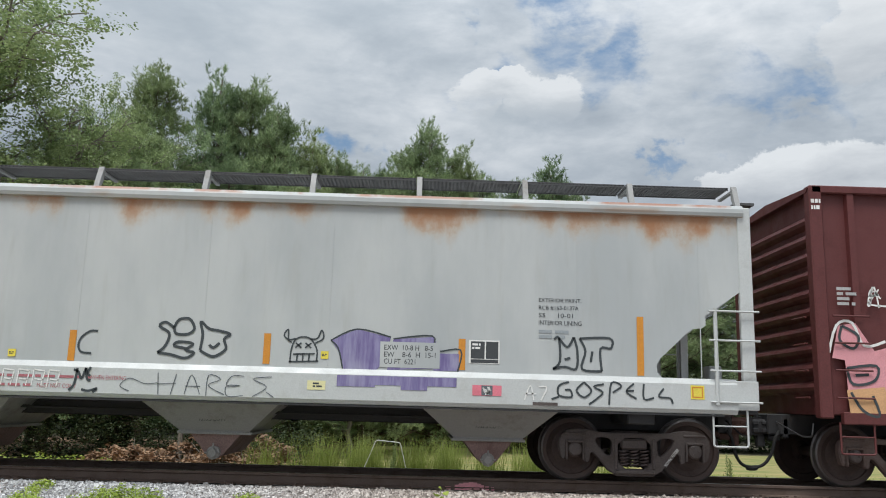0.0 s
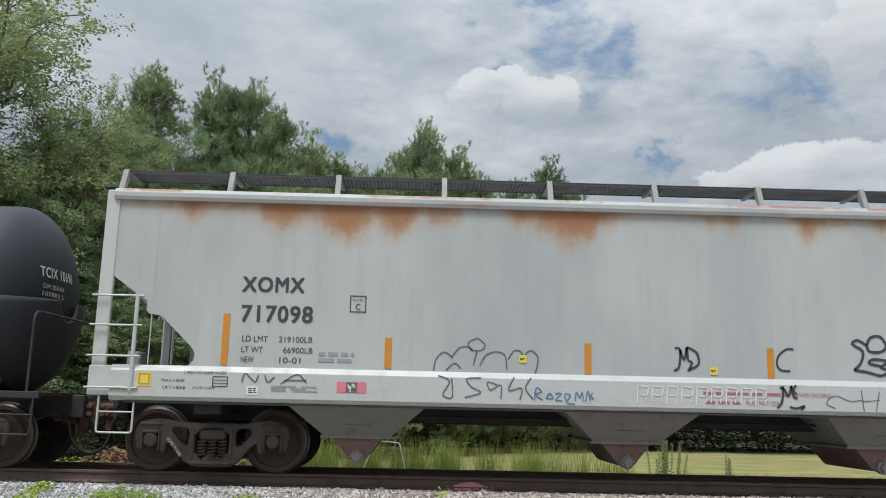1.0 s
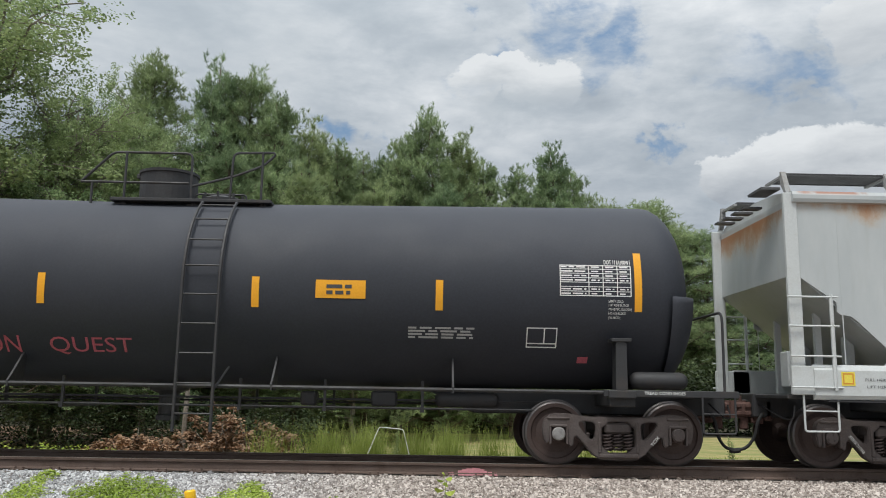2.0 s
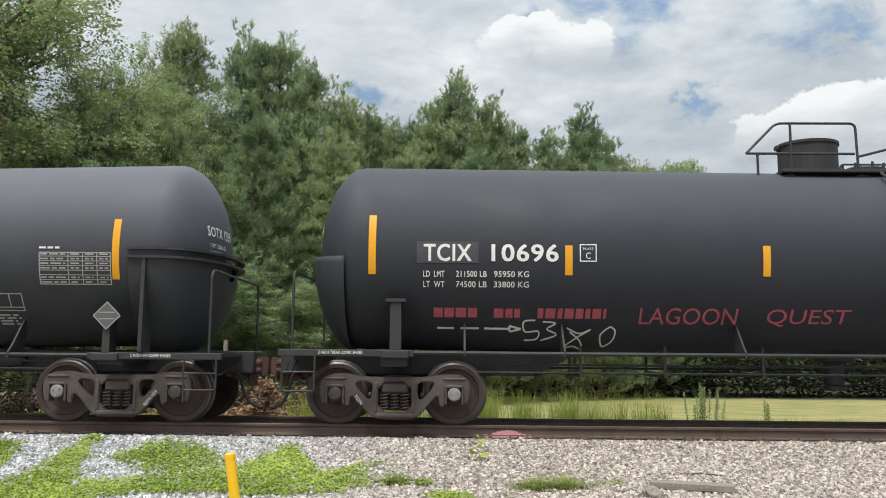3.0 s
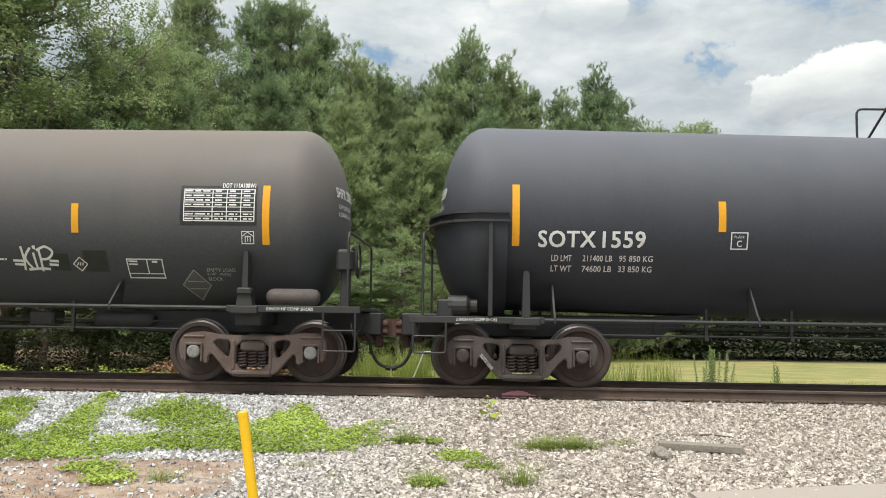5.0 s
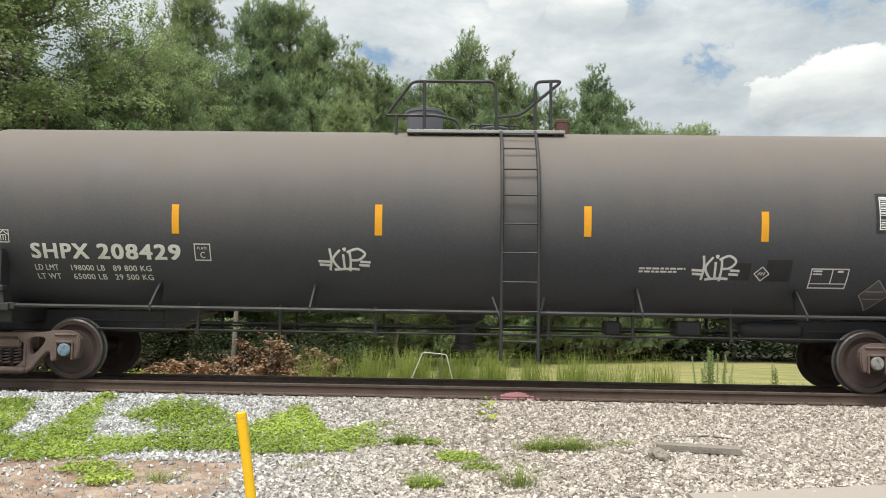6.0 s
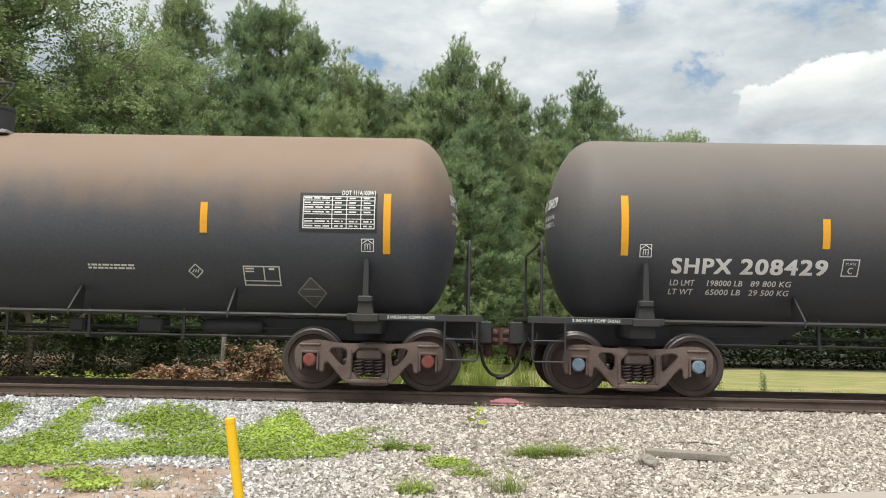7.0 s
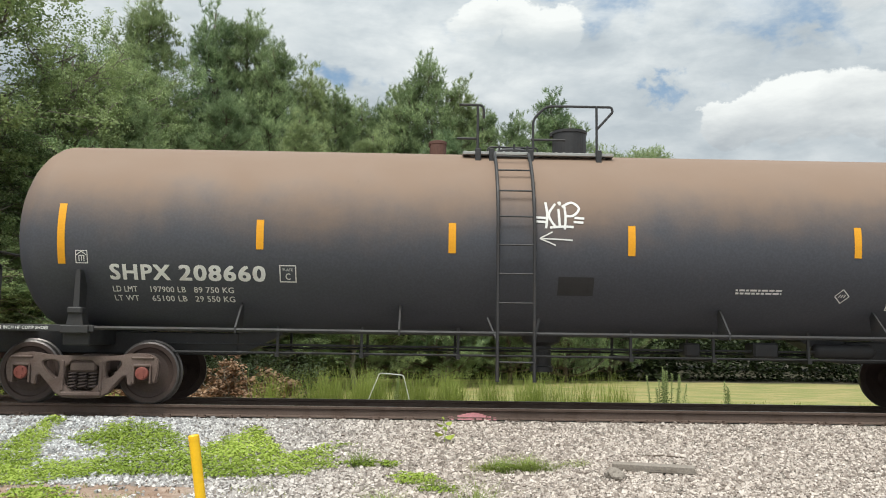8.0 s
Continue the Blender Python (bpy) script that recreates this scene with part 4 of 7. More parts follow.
    for q in ((3.3, 3.7, -0.6, -0.2, 0.8, 1.04), (2.2, 2.45, -0.6, -0.25, 0.8, 1.02)):
        bm = bmesh.new()
        box(bm, *q, 0.03)
        part("brake_valve", bm, metal, car)
    reservoir(car, 4.3, 5.3, -0.45, 0.92, 0.12, metal)
    tank_ladder(car, ladder_x, 0.54 if saddle != "slim" else 0.47, 4.0, 0.42, metal, mid)
    bogie(car, -7.05, frame_look, caps[:2], mark)
    bogie(car, 7.05, frame_look, caps[2:], mark)
    return car, Side(car, R_TANK, Z_TANK + rise, droop=droop)


def head_text(car, s, words, y0, y1, z0, z1, mat, bold=0.02):
    """Lettering on a domed head; y0 to y1 runs as it is read."""
    flat = Side(car, y=0.0)
    ob = flat.text(words, 0, 1, 0, 0.1, mat, bold)
    for v in ob.data.vertices:
        y, z = y0 + (y1 - y0) * v.co.x, z0 + (z1 - z0) * v.co.z * 10
        r = min(0.97, math.hypot(y, z - Z_TANK) / R_TANK)
        v.co = (s * (7.62 + 0.72 * math.sqrt(1 - r * r) + 0.025), y, z)
    return ob


def head_marks(car, words):
    for s in (-1, 1):
        k = 1 if s > 0 else -1
        head_text(car, s, words, -0.75 if k > 0 else 0.2, 0.2 if k > 0 else -0.75, 2.9, 3.06, M_WHITE)
        for z, w in ((2.72, "CAPY 28500 GAL"), (2.6, "107883 L")):
            head_text(car, s, w, -0.7 if k > 0 else -0.1, -0.1 if k > 0 else -0.7, z, z + 0.07, M_WHITE, 0.0)


def scribble(seed, n=16):
    rnd = random.Random(seed)
    return [[(rnd.random(), rnd.random()) for _ in range(5)] for _ in range(n // 4)]


KIP = [[(0.0, 0.42), (0.22, 0.4)], [(0.02, 0.28), (0.22, 0.26)], [(0.22, 0.95), (0.25, 0.5), (0.22, 0.05)], [(0.42, 0.9), (0.28, 0.5), (0.42, 0.08)],
       [(0.48, 0.72), (0.5, 0.1)], [(0.47, 0.92), (0.52, 0.95), (0.5, 0.85)], [(0.6, 0.85), (0.62, 0.45), (0.6, 0.02)], [(0.55, 0.8), (0.75, 0.95), (0.9, 0.75), (0.78, 0.5), (0.6, 0.48)],
       [(0.8, 0.42), (1.0, 0.4)], [(0.78, 0.28), (0.98, 0.26)], [(0.3, 0.08), (0.6, 0.12), (0.78, 0.1)]]


def diamond_placard(sd, x, z, h):
    bm = bmesh.new()
    bm.faces.new([bm.verts.new(sd.at(x + u * h, z + v * h, 0.012)) for u, v in ((-1, 0), (0, -1), (1, 0), (0, 1))])
    p = part("placard_holder", bm, M_PLACARD, sd.parent, "grey diamond placard holder")
    sd.strokes("placard_edge", [[(0, 0.5), (0.5, 0)], [(0.5, 0), (1, 0.5)], [(1, 0.5), (0.5, 1)], [(0.5, 1), (0, 0.5)], [(0.2, 0.62), (0.8, 0.62)], [(0.2, 0.38), (0.8, 0.38)]],
               x - h, x + h, z - h, z + h, M_CAPS["grey"], 0.016, 0.016)
    return p


def house_mark(sd, x0, x1, z0, z1):
    sd.frame_box(x0, x1, z0, z1, M_WHITE, 0.012)
    sd.strokes("stencil", [[(0.08, 0.62), (0.5, 0.92)], [(0.5, 0.92), (0.92, 0.62)], [(0.3, 0.15), (0.3, 0.6)], [(0.7, 0.15), (0.7, 0.6)], [(0.3, 0.6), (0.7, 0.6)], [(0.5, 0.2), (0.5, 0.55)]],
               x0, x1, z0, z1, M_WHITE, 0.012)


def end_shield(car, kind):
    """The extra plates round the heads of a jacketed tank."""
    for s in (-1, 1):
        bm = bmesh.new()
        if kind == "bowl":
            seg, rows = 44, 10
            rings = []
            for k in range(rows + 1):
                x = 7.86 + 0.58 * math.sin(math.pi / 2 * k / rows)
                r = (R_TANK + 0.04) * math.sqrt(max(0.02, 1 - ((x - 7.66) / 0.8) ** 2))
                rings.append([bm.verts.new((s * x, r * math.cos(a), Z_TANK + r * math.sin(a))) for a in [math.pi + 0.06 + (math.pi - 0.12) * i / seg for i in range(seg + 1)]])
            for a, b in zip(rings, rings[1:]):
                for i in range(seg):
                    bm.faces.new((a[i], a[i + 1], b[i + 1], b[i]))
            rim = bmesh.ops.extrude_edge_only(bm, edges=[e for e in bm.edges if e.is_boundary])["geom"]
            bmesh.ops.translate(bm, vec=(-s * 0.05, 0, 0), verts=[v for v in rim if isinstance(v, bmesh.types.BMVert)])
            # the greyer paint stands for light that the shield catches
            part("head_shield", bm, M_TANK_B, car, "dark grey bowl-shaped head shield", True)
        else:
            seg, rows = 40, 10
            rings = []
            for k in range(rows + 1):
                x = 7.3 + 1.14 * math.sin(math.pi / 2 * k / rows)
                r = (R_TANK + 0.05) * (1.0 if x < 7.66 else math.sqrt(max(0.02, 1 - ((x - 7.66) / 0.8) ** 2)))
                rings.append([bm.verts.new((s * x, r * math.cos(math.pi + math.pi * i / seg), Z_TANK - 0.02 + r * math.sin(math.pi + math.pi * i / seg))) for i in range(seg + 1)])
            for a, b in zip(rings, rings[1:]):
                for i in range(seg):
                    bm.faces.new((a[i], a[i + 1], b[i + 1], b[i]))
            sh = part("head_shield", bm, M_TANK_B, car, "dark half jacket over the tank head", True)
            bm = bmesh.new()
            a, b = sorted((s * 7.28, s * 7.75))
            plan = [(7.28, -1.6), (7.75, -1.6), (8.1, -1.46), (8.33, -1.16), (8.5, -0.65), (8.55, 0), (8.45, 0), (8.38, -0.6), (8.2, -1.05), (8.0, -1.34), (7.75, -1.48), (7.28, -1.48)]
            for zz in (Z_TANK - 0.13, Z_TANK + 0.0):
                prism(bm, [(s * px, py) for px, py in plan], zz - 0.02, zz + 0.02, "z")
                prism(bm, [(s * px, -py) for px, py in plan], zz - 0.02, zz + 0.02, "z")
            box(bm, s * 7.55 - 0.03, s * 7.55 + 0.03, -1.58, -1.2, 1.05, Z_TANK - 0.12, 0.005)
            part("shield_ledge", bm, M_BLACK, sh)


def stencils(sd, word, number, x, z, h, wide, gap, nwide, mat=M_WHITE, bold=0.02):
    sd.text(word, x, x + wide, z, z + h, mat, bold)
    sd.text(number, x + wide + gap, x + wide + gap + nwide, z, z + h, mat, bold)


def weights(sd, x0, x1, zs, h, rows, mat=M_WHITE):
    """Rows of weights: a name, pounds and kilograms."""
    w = x1 - x0
    for z, (a, b, c) in zip(zs, rows):
        sd.text(a, x0, x0 + 0.2 * w, z, z + h, mat, 0.014)
        sd.text(b, x0 + 0.31 * w, x0 + 0.6 * w, z, z + h, mat, 0.014)
        if c:
            sd.text(c, x0 + 0.67 * w, x1, z, z + h, mat, 0.014)


def brake_lettering(sd, x0, x1, z, words, y=-1.502):
    flat = Side(sd.parent, y=y)
    flat.text(words, x0, x1, z, z + 0.045, M_WHITE, 0.01)


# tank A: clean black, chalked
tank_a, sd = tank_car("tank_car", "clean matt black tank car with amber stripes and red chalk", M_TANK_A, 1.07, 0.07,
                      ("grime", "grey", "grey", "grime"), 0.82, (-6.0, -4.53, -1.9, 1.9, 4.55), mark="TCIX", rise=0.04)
end_shield(tank_a, "bowl")
head_marks(tank_a, "TCIX 10696")
sd.stripes(M_YELLOW, [(-7.385, 2.23, 3.12), (-4.46, 2.23, 2.67), (-1.545, 2.23, 2.68), (1.6, 2.23, 2.68), (4.325, 2.23, 2.68), (7.295, 2.26, 3.15)])
sd.rect("paint_patch", -6.72, -5.8, 2.4, 2.72, M_PATCHGREY, 0.001)
stencils(sd, "TCIX", "10696", -6.61, 2.43, 0.25, 0.7, 0.31, 0.98)
sd.plate_c(-4.3, -4.05, 2.43, 2.69, M_WHITE)
weights(sd, -6.62, -5.05, (2.2, 2.05), 0.085, (("LD  LMT", "211500 LB", "95950 KG"), ("LT  WT", "74500 LB", "33800 KG")))
sd.bars(-6.47, -5.78, 1.57, 1.8, M_REDCHALK, 1, 5, word=0.11)
sd.bars(-5.56, -5.16, 1.57, 1.79, M_REDCHALK, 1, 6, word=0.11)
sd.bars(-4.9, -3.87, 1.56, 1.8, M_REDCHALK, 1, 7, word=0.13)
sd.text("LAGOON", -3.37, -1.91, 1.53, 1.77, M_REDCHALK, 0.0, label="red chalk capitals")
sd.text("QUEST", -1.47, -0.24, 1.51, 1.76, M_REDCHALK, 0.0, label="red chalk capitals")
sd.strokes("chalk_arrow", [[(0, 0.5), (0.2, 0.48)], [(0.28, 0.5), (0.5, 0.47)], [(0.56, 0.46), (0.86, 0.4)], [(0.86, 0.95), (1.0, 0.4)], [(1.0, 0.4), (0.87, -0.1)], [(0.86, 0.95), (0.87, -0.1)]],
           -6.42, -5.14, 1.42, 1.5, M_WHITE, 0.03)
sd.strokes("chalk_tag", [[(0.12, 1.0), (0.0, 0.95), (0.02, 0.6), (0.16, 0.62), (0.15, 0.35), (0.02, 0.3)], [(0.2, 0.95), (0.34, 0.9), (0.25, 0.7), (0.36, 0.5), (0.2, 0.3)],
                         [(0.46, 0.75), (0.6, 0.55), (0.72, 0.7), (0.58, 0.4), (0.46, 0.05), (0.56, 0.1), (0.66, 0.0), (0.62, 0.3), (0.5, 0.6)],
                         [(0.92, 0.8), (0.83, 0.5), (0.88, 0.1), (0.97, 0.3), (0.98, 0.65), (0.92, 0.8)]], -5.1, -3.67, 1.16, 1.58, M_WHITE, 0.024)
sd.rect("warning_panel", 2.49, 3.23, 2.38, 2.65, M_YELLOW, 0.004, "yellow notice panel")
sd.bars(2.65, 3.1, 2.42, 2.6, M_DARKLET, 2, 8, 0.008)
sd.table(6.12, 7.19, 2.48, 2.95, M_WHITE, 20)
sd.text("DOT 111A100W1", 6.79, 7.18, 2.965, 3.03, M_WHITE, 0.015)
for k, words in enumerate(("EMPTY LOAD", "1/4\" ADJ BLOCK", "(WABTEC, ELLCON)", "NO ADJ BLOCK", "(NYABCO)")):
    sd.text(words, 6.85, 6.85 + 0.022 * len(words), 2.385 - 0.06 * k, 2.43 - 0.06 * k, M_WHITE, 0.0)
sd.frame_box(5.64, 6.1, 1.72, 2.01, M_WHITE, 0.016, [(0.56, 0.6, 0.2, 1), (0, 1, 0.18, 0.24)])
sd.bars(3.87, 4.87, 1.82, 2.0, M_GREYLET, 4, 31, word=0.2)
sd.rect("red_tag", 6.44, 6.6, 1.51, 1.6, M_REDCHALK, 0.004)
brake_lettering(sd, -8.15, -7.5, 1.045, "2 INCH TREAD COND SHOES")
brake_lettering(sd, 7.35, 7.95, 1.045, "TREAD COND SHOES")
reservoir(tank_a, 7.2, 8.05, -1.25, 1.25, 0.13, M_BLACK)
top_deck(tank_a, -0.95, 1.62, [(-0.74, -0.32), (0.32, 0.74)], M_BLACK)
dome(tank_a, -0.25, 0.47, 4.6, M_BLACK, False)
manway(tank_a, 0.66, M_BLACK)
guard_rail(tank_a, [[(-1.48, -0.6, 4.3), (-0.99, -0.6, 4.8), (0.28, -0.6, 4.8), (0.3, -0.6, 3.98)], [(-1.48, -0.6, 4.3), (0.25, -0.6, 4.3)], [(-0.77, -0.62, 3.9), (-0.77, -0.62, 4.8)],
                    [(-1.3, -0.6, 3.85), (-1.3, -0.6, 4.3)], [(0.92, -0.6, 3.98), (0.95, -0.6, 4.82), (1.66, -0.6, 4.84), (1.45, -0.6, 4.62), (0.95, -0.6, 4.42), (0.3, -0.6, 4.25)],
                    [(1.43, -0.62, 3.9), (1.43, -0.62, 4.82)]], M_BLACK)

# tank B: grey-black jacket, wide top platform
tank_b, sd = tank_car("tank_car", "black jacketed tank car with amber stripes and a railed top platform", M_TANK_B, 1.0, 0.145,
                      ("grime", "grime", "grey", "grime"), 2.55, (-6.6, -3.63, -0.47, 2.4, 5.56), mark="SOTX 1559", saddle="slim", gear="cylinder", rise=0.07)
end_shield(tank_b, "half")
head_marks(tank_b, "SOTX 1559")
sd.stripes(M_YELLOW, [(-7.18, 2.1, 3.01), (-4.15, 2.33, 2.78), (-1.43, 2.33, 2.78), (1.635, 2.34, 2.8), (4.33, 2.31, 2.76), (7.09, 2.13, 3.04)])
stencils(sd, "SOTX", "1559", -6.84, 2.09, 0.235, 0.84, 0.11, 0.62)
sd.plate_c(-4.02, -3.77, 2.08, 2.33, M_WHITE)
weights(sd, -6.64, -5.14, (1.89, 1.74), 0.085, (("LD LMT", "211400 LB", "95 850 KG"), ("LT WT", "74600 LB", "33 850 KG")))
sd.bars(-0.91, -0.59, 1.79, 1.84, M_WHITE, 1, 2, word=0.1)
sd.strokes("tag", [[(0.5, 1), (0.12, 0.8), (0.02, 0.4), (0.3, 0.05), (0.7, 0.05), (0.98, 0.45), (0.85, 0.85), (0.5, 1)], [(0.3, 0.2), (0.6, 0.75)], [(0.65, 0.2), (0.35, 0.7)], [(0.2, 0.75), (0.8, 0.8)]],
           -0.42, -0.09, 1.45, 1.76, M_GREYLET, 0.014)
sd.strokes("tag", [[(0, 0.3), (0.3, 0.9), (0.4, 0.2)], [(0.4, 0.6), (0.7, 0.8), (0.6, 0.2), (1.0, 0.1)]], -0.3, 0.04, 1.23, 1.43, M_GREYLET, 0.012)
sd.strokes("tag", [[(0.4, 0.98), (0.15, 0.95), (0.2, 0.75), (0.5, 0.8), (0.35, 1.0)], [(0.42, 0.72), (0.1, 0.78), (0.02, 0.6), (0.4, 0.55), (0.75, 0.68)], [(0.1, 0.35), (0.3, 0.38), (0.85, 0.66)],
                   [(0.08, 0.2), (0.35, 0.18), (0.7, 0.42), (0.9, 0.4)], [(0.2, 0.3), (0.6, 0.55), (0.86, 0.3), (0.62, 0.12), (0.45, 0.3), (0.7, 0.05), (1.0, 0.15)], [(0.55, 0.8), (0.9, 0.75)],
                   [(0.3, 0.5), (0.55, 0.2)], [(0.5, 0.62), (0.5, 0.3)]], 0.53, 1.52, 1.33, 1.91, M_WHITE, 0.03, label="white looping spray tag")
sd.rect("paint_patch", 3.07, 3.42, 1.85, 2.16, M_PATCH, 0.002)
sd.rect("warning_panel", 2.98, 3.76, 2.24, 2.52, M_YELLOW, 0.004, "yellow notice panel")
sd.bars(3.13, 3.61, 2.28, 2.36, M_REDLET, 1, 8, 0.008, 0.12)
sd.bars(3.08, 3.65, 2.4, 2.48, M_ORANGE, 2, 9, 0.008, 0.12)
sd.table(5.93, 7.02, 2.05, 2.53, M_GREYLET, 40)
sd.bars(5.93, 6.24, 2.57, 2.62, M_WHITE, 1, 3, word=0.1)
sd.frame_box(5.2, 5.62, 1.66, 1.92, M_GREYLET, 0.016, [(0.5, 0.54, 0.2, 1), (0, 1, 0.18, 0.24)])
sd.bars(5.17, 5.53, 1.45, 1.62, M_GREYLET, 4, 12)
diamond_placard(Side(tank_b, y=-1.52), 7.03, 1.58, 0.2)
brake_lettering(sd, -8.05, -7.45, 0.975, "2 INCH HF COMP SHOES")
brake_lettering(sd, 7.4, 8.0, 0.975, "2 INCH HF COMP SHOES")
top_deck(tank_b, -1.15, 3.6, [(-0.74, -0.32), (0.32, 0.74)], M_BLACK, 3.98)
dome(tank_b, -0.2, 0.46, 4.6, M_BLACK, False)
manway(tank_b, 1.55, M_BLACK)
bm = bmesh.new()
box(bm, 0.9, 2.3, -0.36, -0.32, 3.99, 4.15, 0.01)
part("toe_board", bm, M_BLACK, tank_b)
guard_rail(tank_b, [[(-1.04, -0.6, 3.8), (-1.04, -0.6, 4.8), (0.24, -0.6, 4.8)], [(0.22, -0.6, 3.8), (0.22, -0.6, 4.82)], [(-1.04, -0.6, 4.42), (0.22, -0.6, 4.42)], [(-1.04, -0.6, 4.22), (-0.2, -0.6, 4.22)],
                    [(-1.3, 0.2, 3.95), (-1.05, -0.6, 4.8)], [(0.85, -0.6, 3.8), (0.85, -0.6, 4.82), (2.34, -0.6, 4.82), (2.36, -0.6, 3.9)], [(0.85, -0.6, 4.45), (2.34, -0.6, 4.45)],
                    [(2.36, -0.6, 4.22), (2.85, -0.6, 4.22), (3.0, -0.6, 4.0)], [(3.0, -0.6, 4.0), (3.05, -0.6, 4.78), (3.57, -0.6, 4.84), (3.57, -0.6, 3.8)], [(3.02, -0.6, 4.4), (3.55, -0.6, 4.84)],
                    [(-1.04, 0.95, 3.8), (-1.04, 0.95, 4.8), (3.55, 0.95, 4.8), (3.57, 0.95, 3.8)],
                    [(0.4, 0.9, 4.22), (1.9, 0.9, 4.22)]], M_BLACK)


def shp_car(number, lt, ld, paint, mark_z, ladder_x, caps, dusty, gear=False):
    """One of the two alike dusty cars with wide white lettering."""
    car, sd = tank_car("tank_car", dusty, paint, 1.12, 0.0, caps, ladder_x, (-4.7, -2.3, 2.6, 4.98), frame_look="rusty", saddle="post", gear=gear)
    stencils(sd, "SHPX", number, -6.6, 1.85, 0.215, 0.87, 0.15, 1.26, bold=0.035)
    sd.plate_c(-4.1, -3.85, 1.84, 2.09, M_WHITE)
    weights(sd, -6.6, -4.8, (1.675, 1.545), 0.08, (("LD LMT",) + ld, ("LT WT",) + lt))
    head_marks(car, "SHPX " + number)
    house_mark(sd, -7.1, -6.92, 2.07, 2.26)
    house_mark(sd, 6.93, 7.12, 2.08, 2.27)
    sd.rect("paint_patch", 6.0, 7.16, 2.36, 2.95, M_PATCH, 0.001)
    sd.table(6.05, 7.13, 2.41, 2.9, M_WHITE, 60)
    sd.text("DOT 111A100W1", 6.63, 7.13, 2.92, 2.99, M_WHITE, 0.02)
    sd.frame_box(5.13, 5.69, 1.56, 1.85, M_WHITE, 0.018, [(0.55, 0.58, 0.25, 1), (0, 1, 0.22, 0.27), (0.06, 0.3, 0.82, 0.9), (0.06, 0.3, 0.68, 0.75), (0.7, 0.85, 0.8, 0.9)])
    diamond_placard(sd, 6.15, 1.48, 0.22)
    sd.strokes("stencil", [[(0, 0.5), (0.5, 1)], [(0.5, 1), (1, 0.5)], [(1, 0.5), (0.5, 0)], [(0.5, 0), (0, 0.5)], [(0.25, 0.4), (0.4, 0.62)], [(0.45, 0.4), (0.55, 0.62)], [(0.62, 0.4), (0.72, 0.62)]],
               4.3, 4.52, 1.66, 1.86, M_WHITE, 0.016)
    brake_lettering(sd, -8.1, -7.4, 1.09, "2 INCH HF COMP SHOES")
    brake_lettering(sd, 7.35, 8.05, 1.09, "2 INCH HF COMP SHOES")
    return car, sd


tank_c, sd = shp_car("208429", ("65000 LB", "29 500 KG"), ("198000 LB", "89 800 KG"), M_TANK_C, 0, 0.8, ("blue", "blue", "grey", "grey"),
                     "dusty black tank car with amber stripes and white spray tags", "stand")
sd.stripes(M_YELLOW, [(-7.325, 2.09, 2.98), (-4.365, 2.23, 2.67), (-1.305, 2.24, 2.7), (1.8, 2.26, 2.71), (4.395, 2.22, 2.66), (7.3, 2.07, 2.96)])
sd.strokes("tag", KIP, -2.22, -1.43, 1.71, 2.06, M_WHITE, 0.036, label="white spray tag")
sd.strokes("tag", KIP, 3.37, 4.08, 1.64, 2.03, M_WHITE, 0.036, label="white spray tag")
sd.bars(2.59, 3.3, 1.75, 1.84, M_WHITE, 2, 14, word=0.07)
sd.rect("paint_patch", 3.97, 4.24, 1.66, 1.91, M_PATCH, 0.001)
sd.rect("paint_patch", 4.47, 4.84, 1.65, 1.96, M_PATCH, 0.001)
for k, words in enumerate(("EMPTY LOAD", "1/4\" ADJ", "BLOCK")):
    sd.text(words, 6.35, 6.35 + 0.044 * len(words), 1.67 - 0.065 * k, 1.72 - 0.065 * k, M_GREYLET, 0.0)
reservoir(tank_c, 7.3, 8.1, -1.25, 1.29, 0.13, M_BOGIE)
top_deck(tank_c, -0.97, 1.55, [(-0.74, -0.32), (0.32, 0.74)], M_GALV)
dome(tank_c, -0.72, 0.3, 4.5, M_TANK_B, False)
manway(tank_c, 0.45, M_BLACK)
dome(tank_c, 1.58, 0.11, 4.36, M_RUST, False)
guard_rail(tank_c, [[(-1.31, -0.6, 4.28), (-0.9, -0.6, 4.84), (0.44, -0.6, 4.84), (0.48, -0.6, 3.95)], [(-1.31, -0.6, 4.28), (-0.5, -0.6, 4.28), (-0.15, -0.6, 4.2), (-0.1, -0.6, 3.95)],
                    [(-0.7, -0.62, 3.85), (-0.7, -0.62, 4.84)], [(-1.15, -0.6, 3.85), (-1.15, -0.6, 4.28)],
                    [(1.08, -0.6, 3.95), (1.08, -0.6, 4.84), (1.52, -0.6, 4.86), (0.85, -0.6, 4.3), (0.45, -0.6, 4.25)], [(1.33, -0.62, 3.85), (1.33, -0.62, 4.84)]], M_BLACK, 0.026)

tank_d, sd = shp_car("208660", ("65100 LB", "29 550 KG"), ("197900 LB", "89 750 KG"), M_TANK_D, 0, -0.59, ("red", "red", "red", "red"),
                     "black tank car with thick brown dust over its upper half")
sd.stripes(M_YELLOW, [(-7.305, 2.06, 2.95), (-4.385, 2.31, 2.75), (-1.535, 2.3, 2.75), (1.15, 2.3, 2.75), (4.565, 2.32, 2.78), (7.31, 2.05, 2.95)])
sd.strokes("tag", KIP, -0.3, 0.44, 2.67, 3.12, M_WHITE, 0.036, label="white spray tag")
sd.strokes("tag", [[(0.02, 0.5), (0.6, 0.45), (1, 0.4)], [(0.4, 1.0), (0.02, 0.5)], [(0.02, 0.5), (0.5, 0.0)]], -0.24, 0.26, 2.44, 2.64, M_WHITE, 0.02)
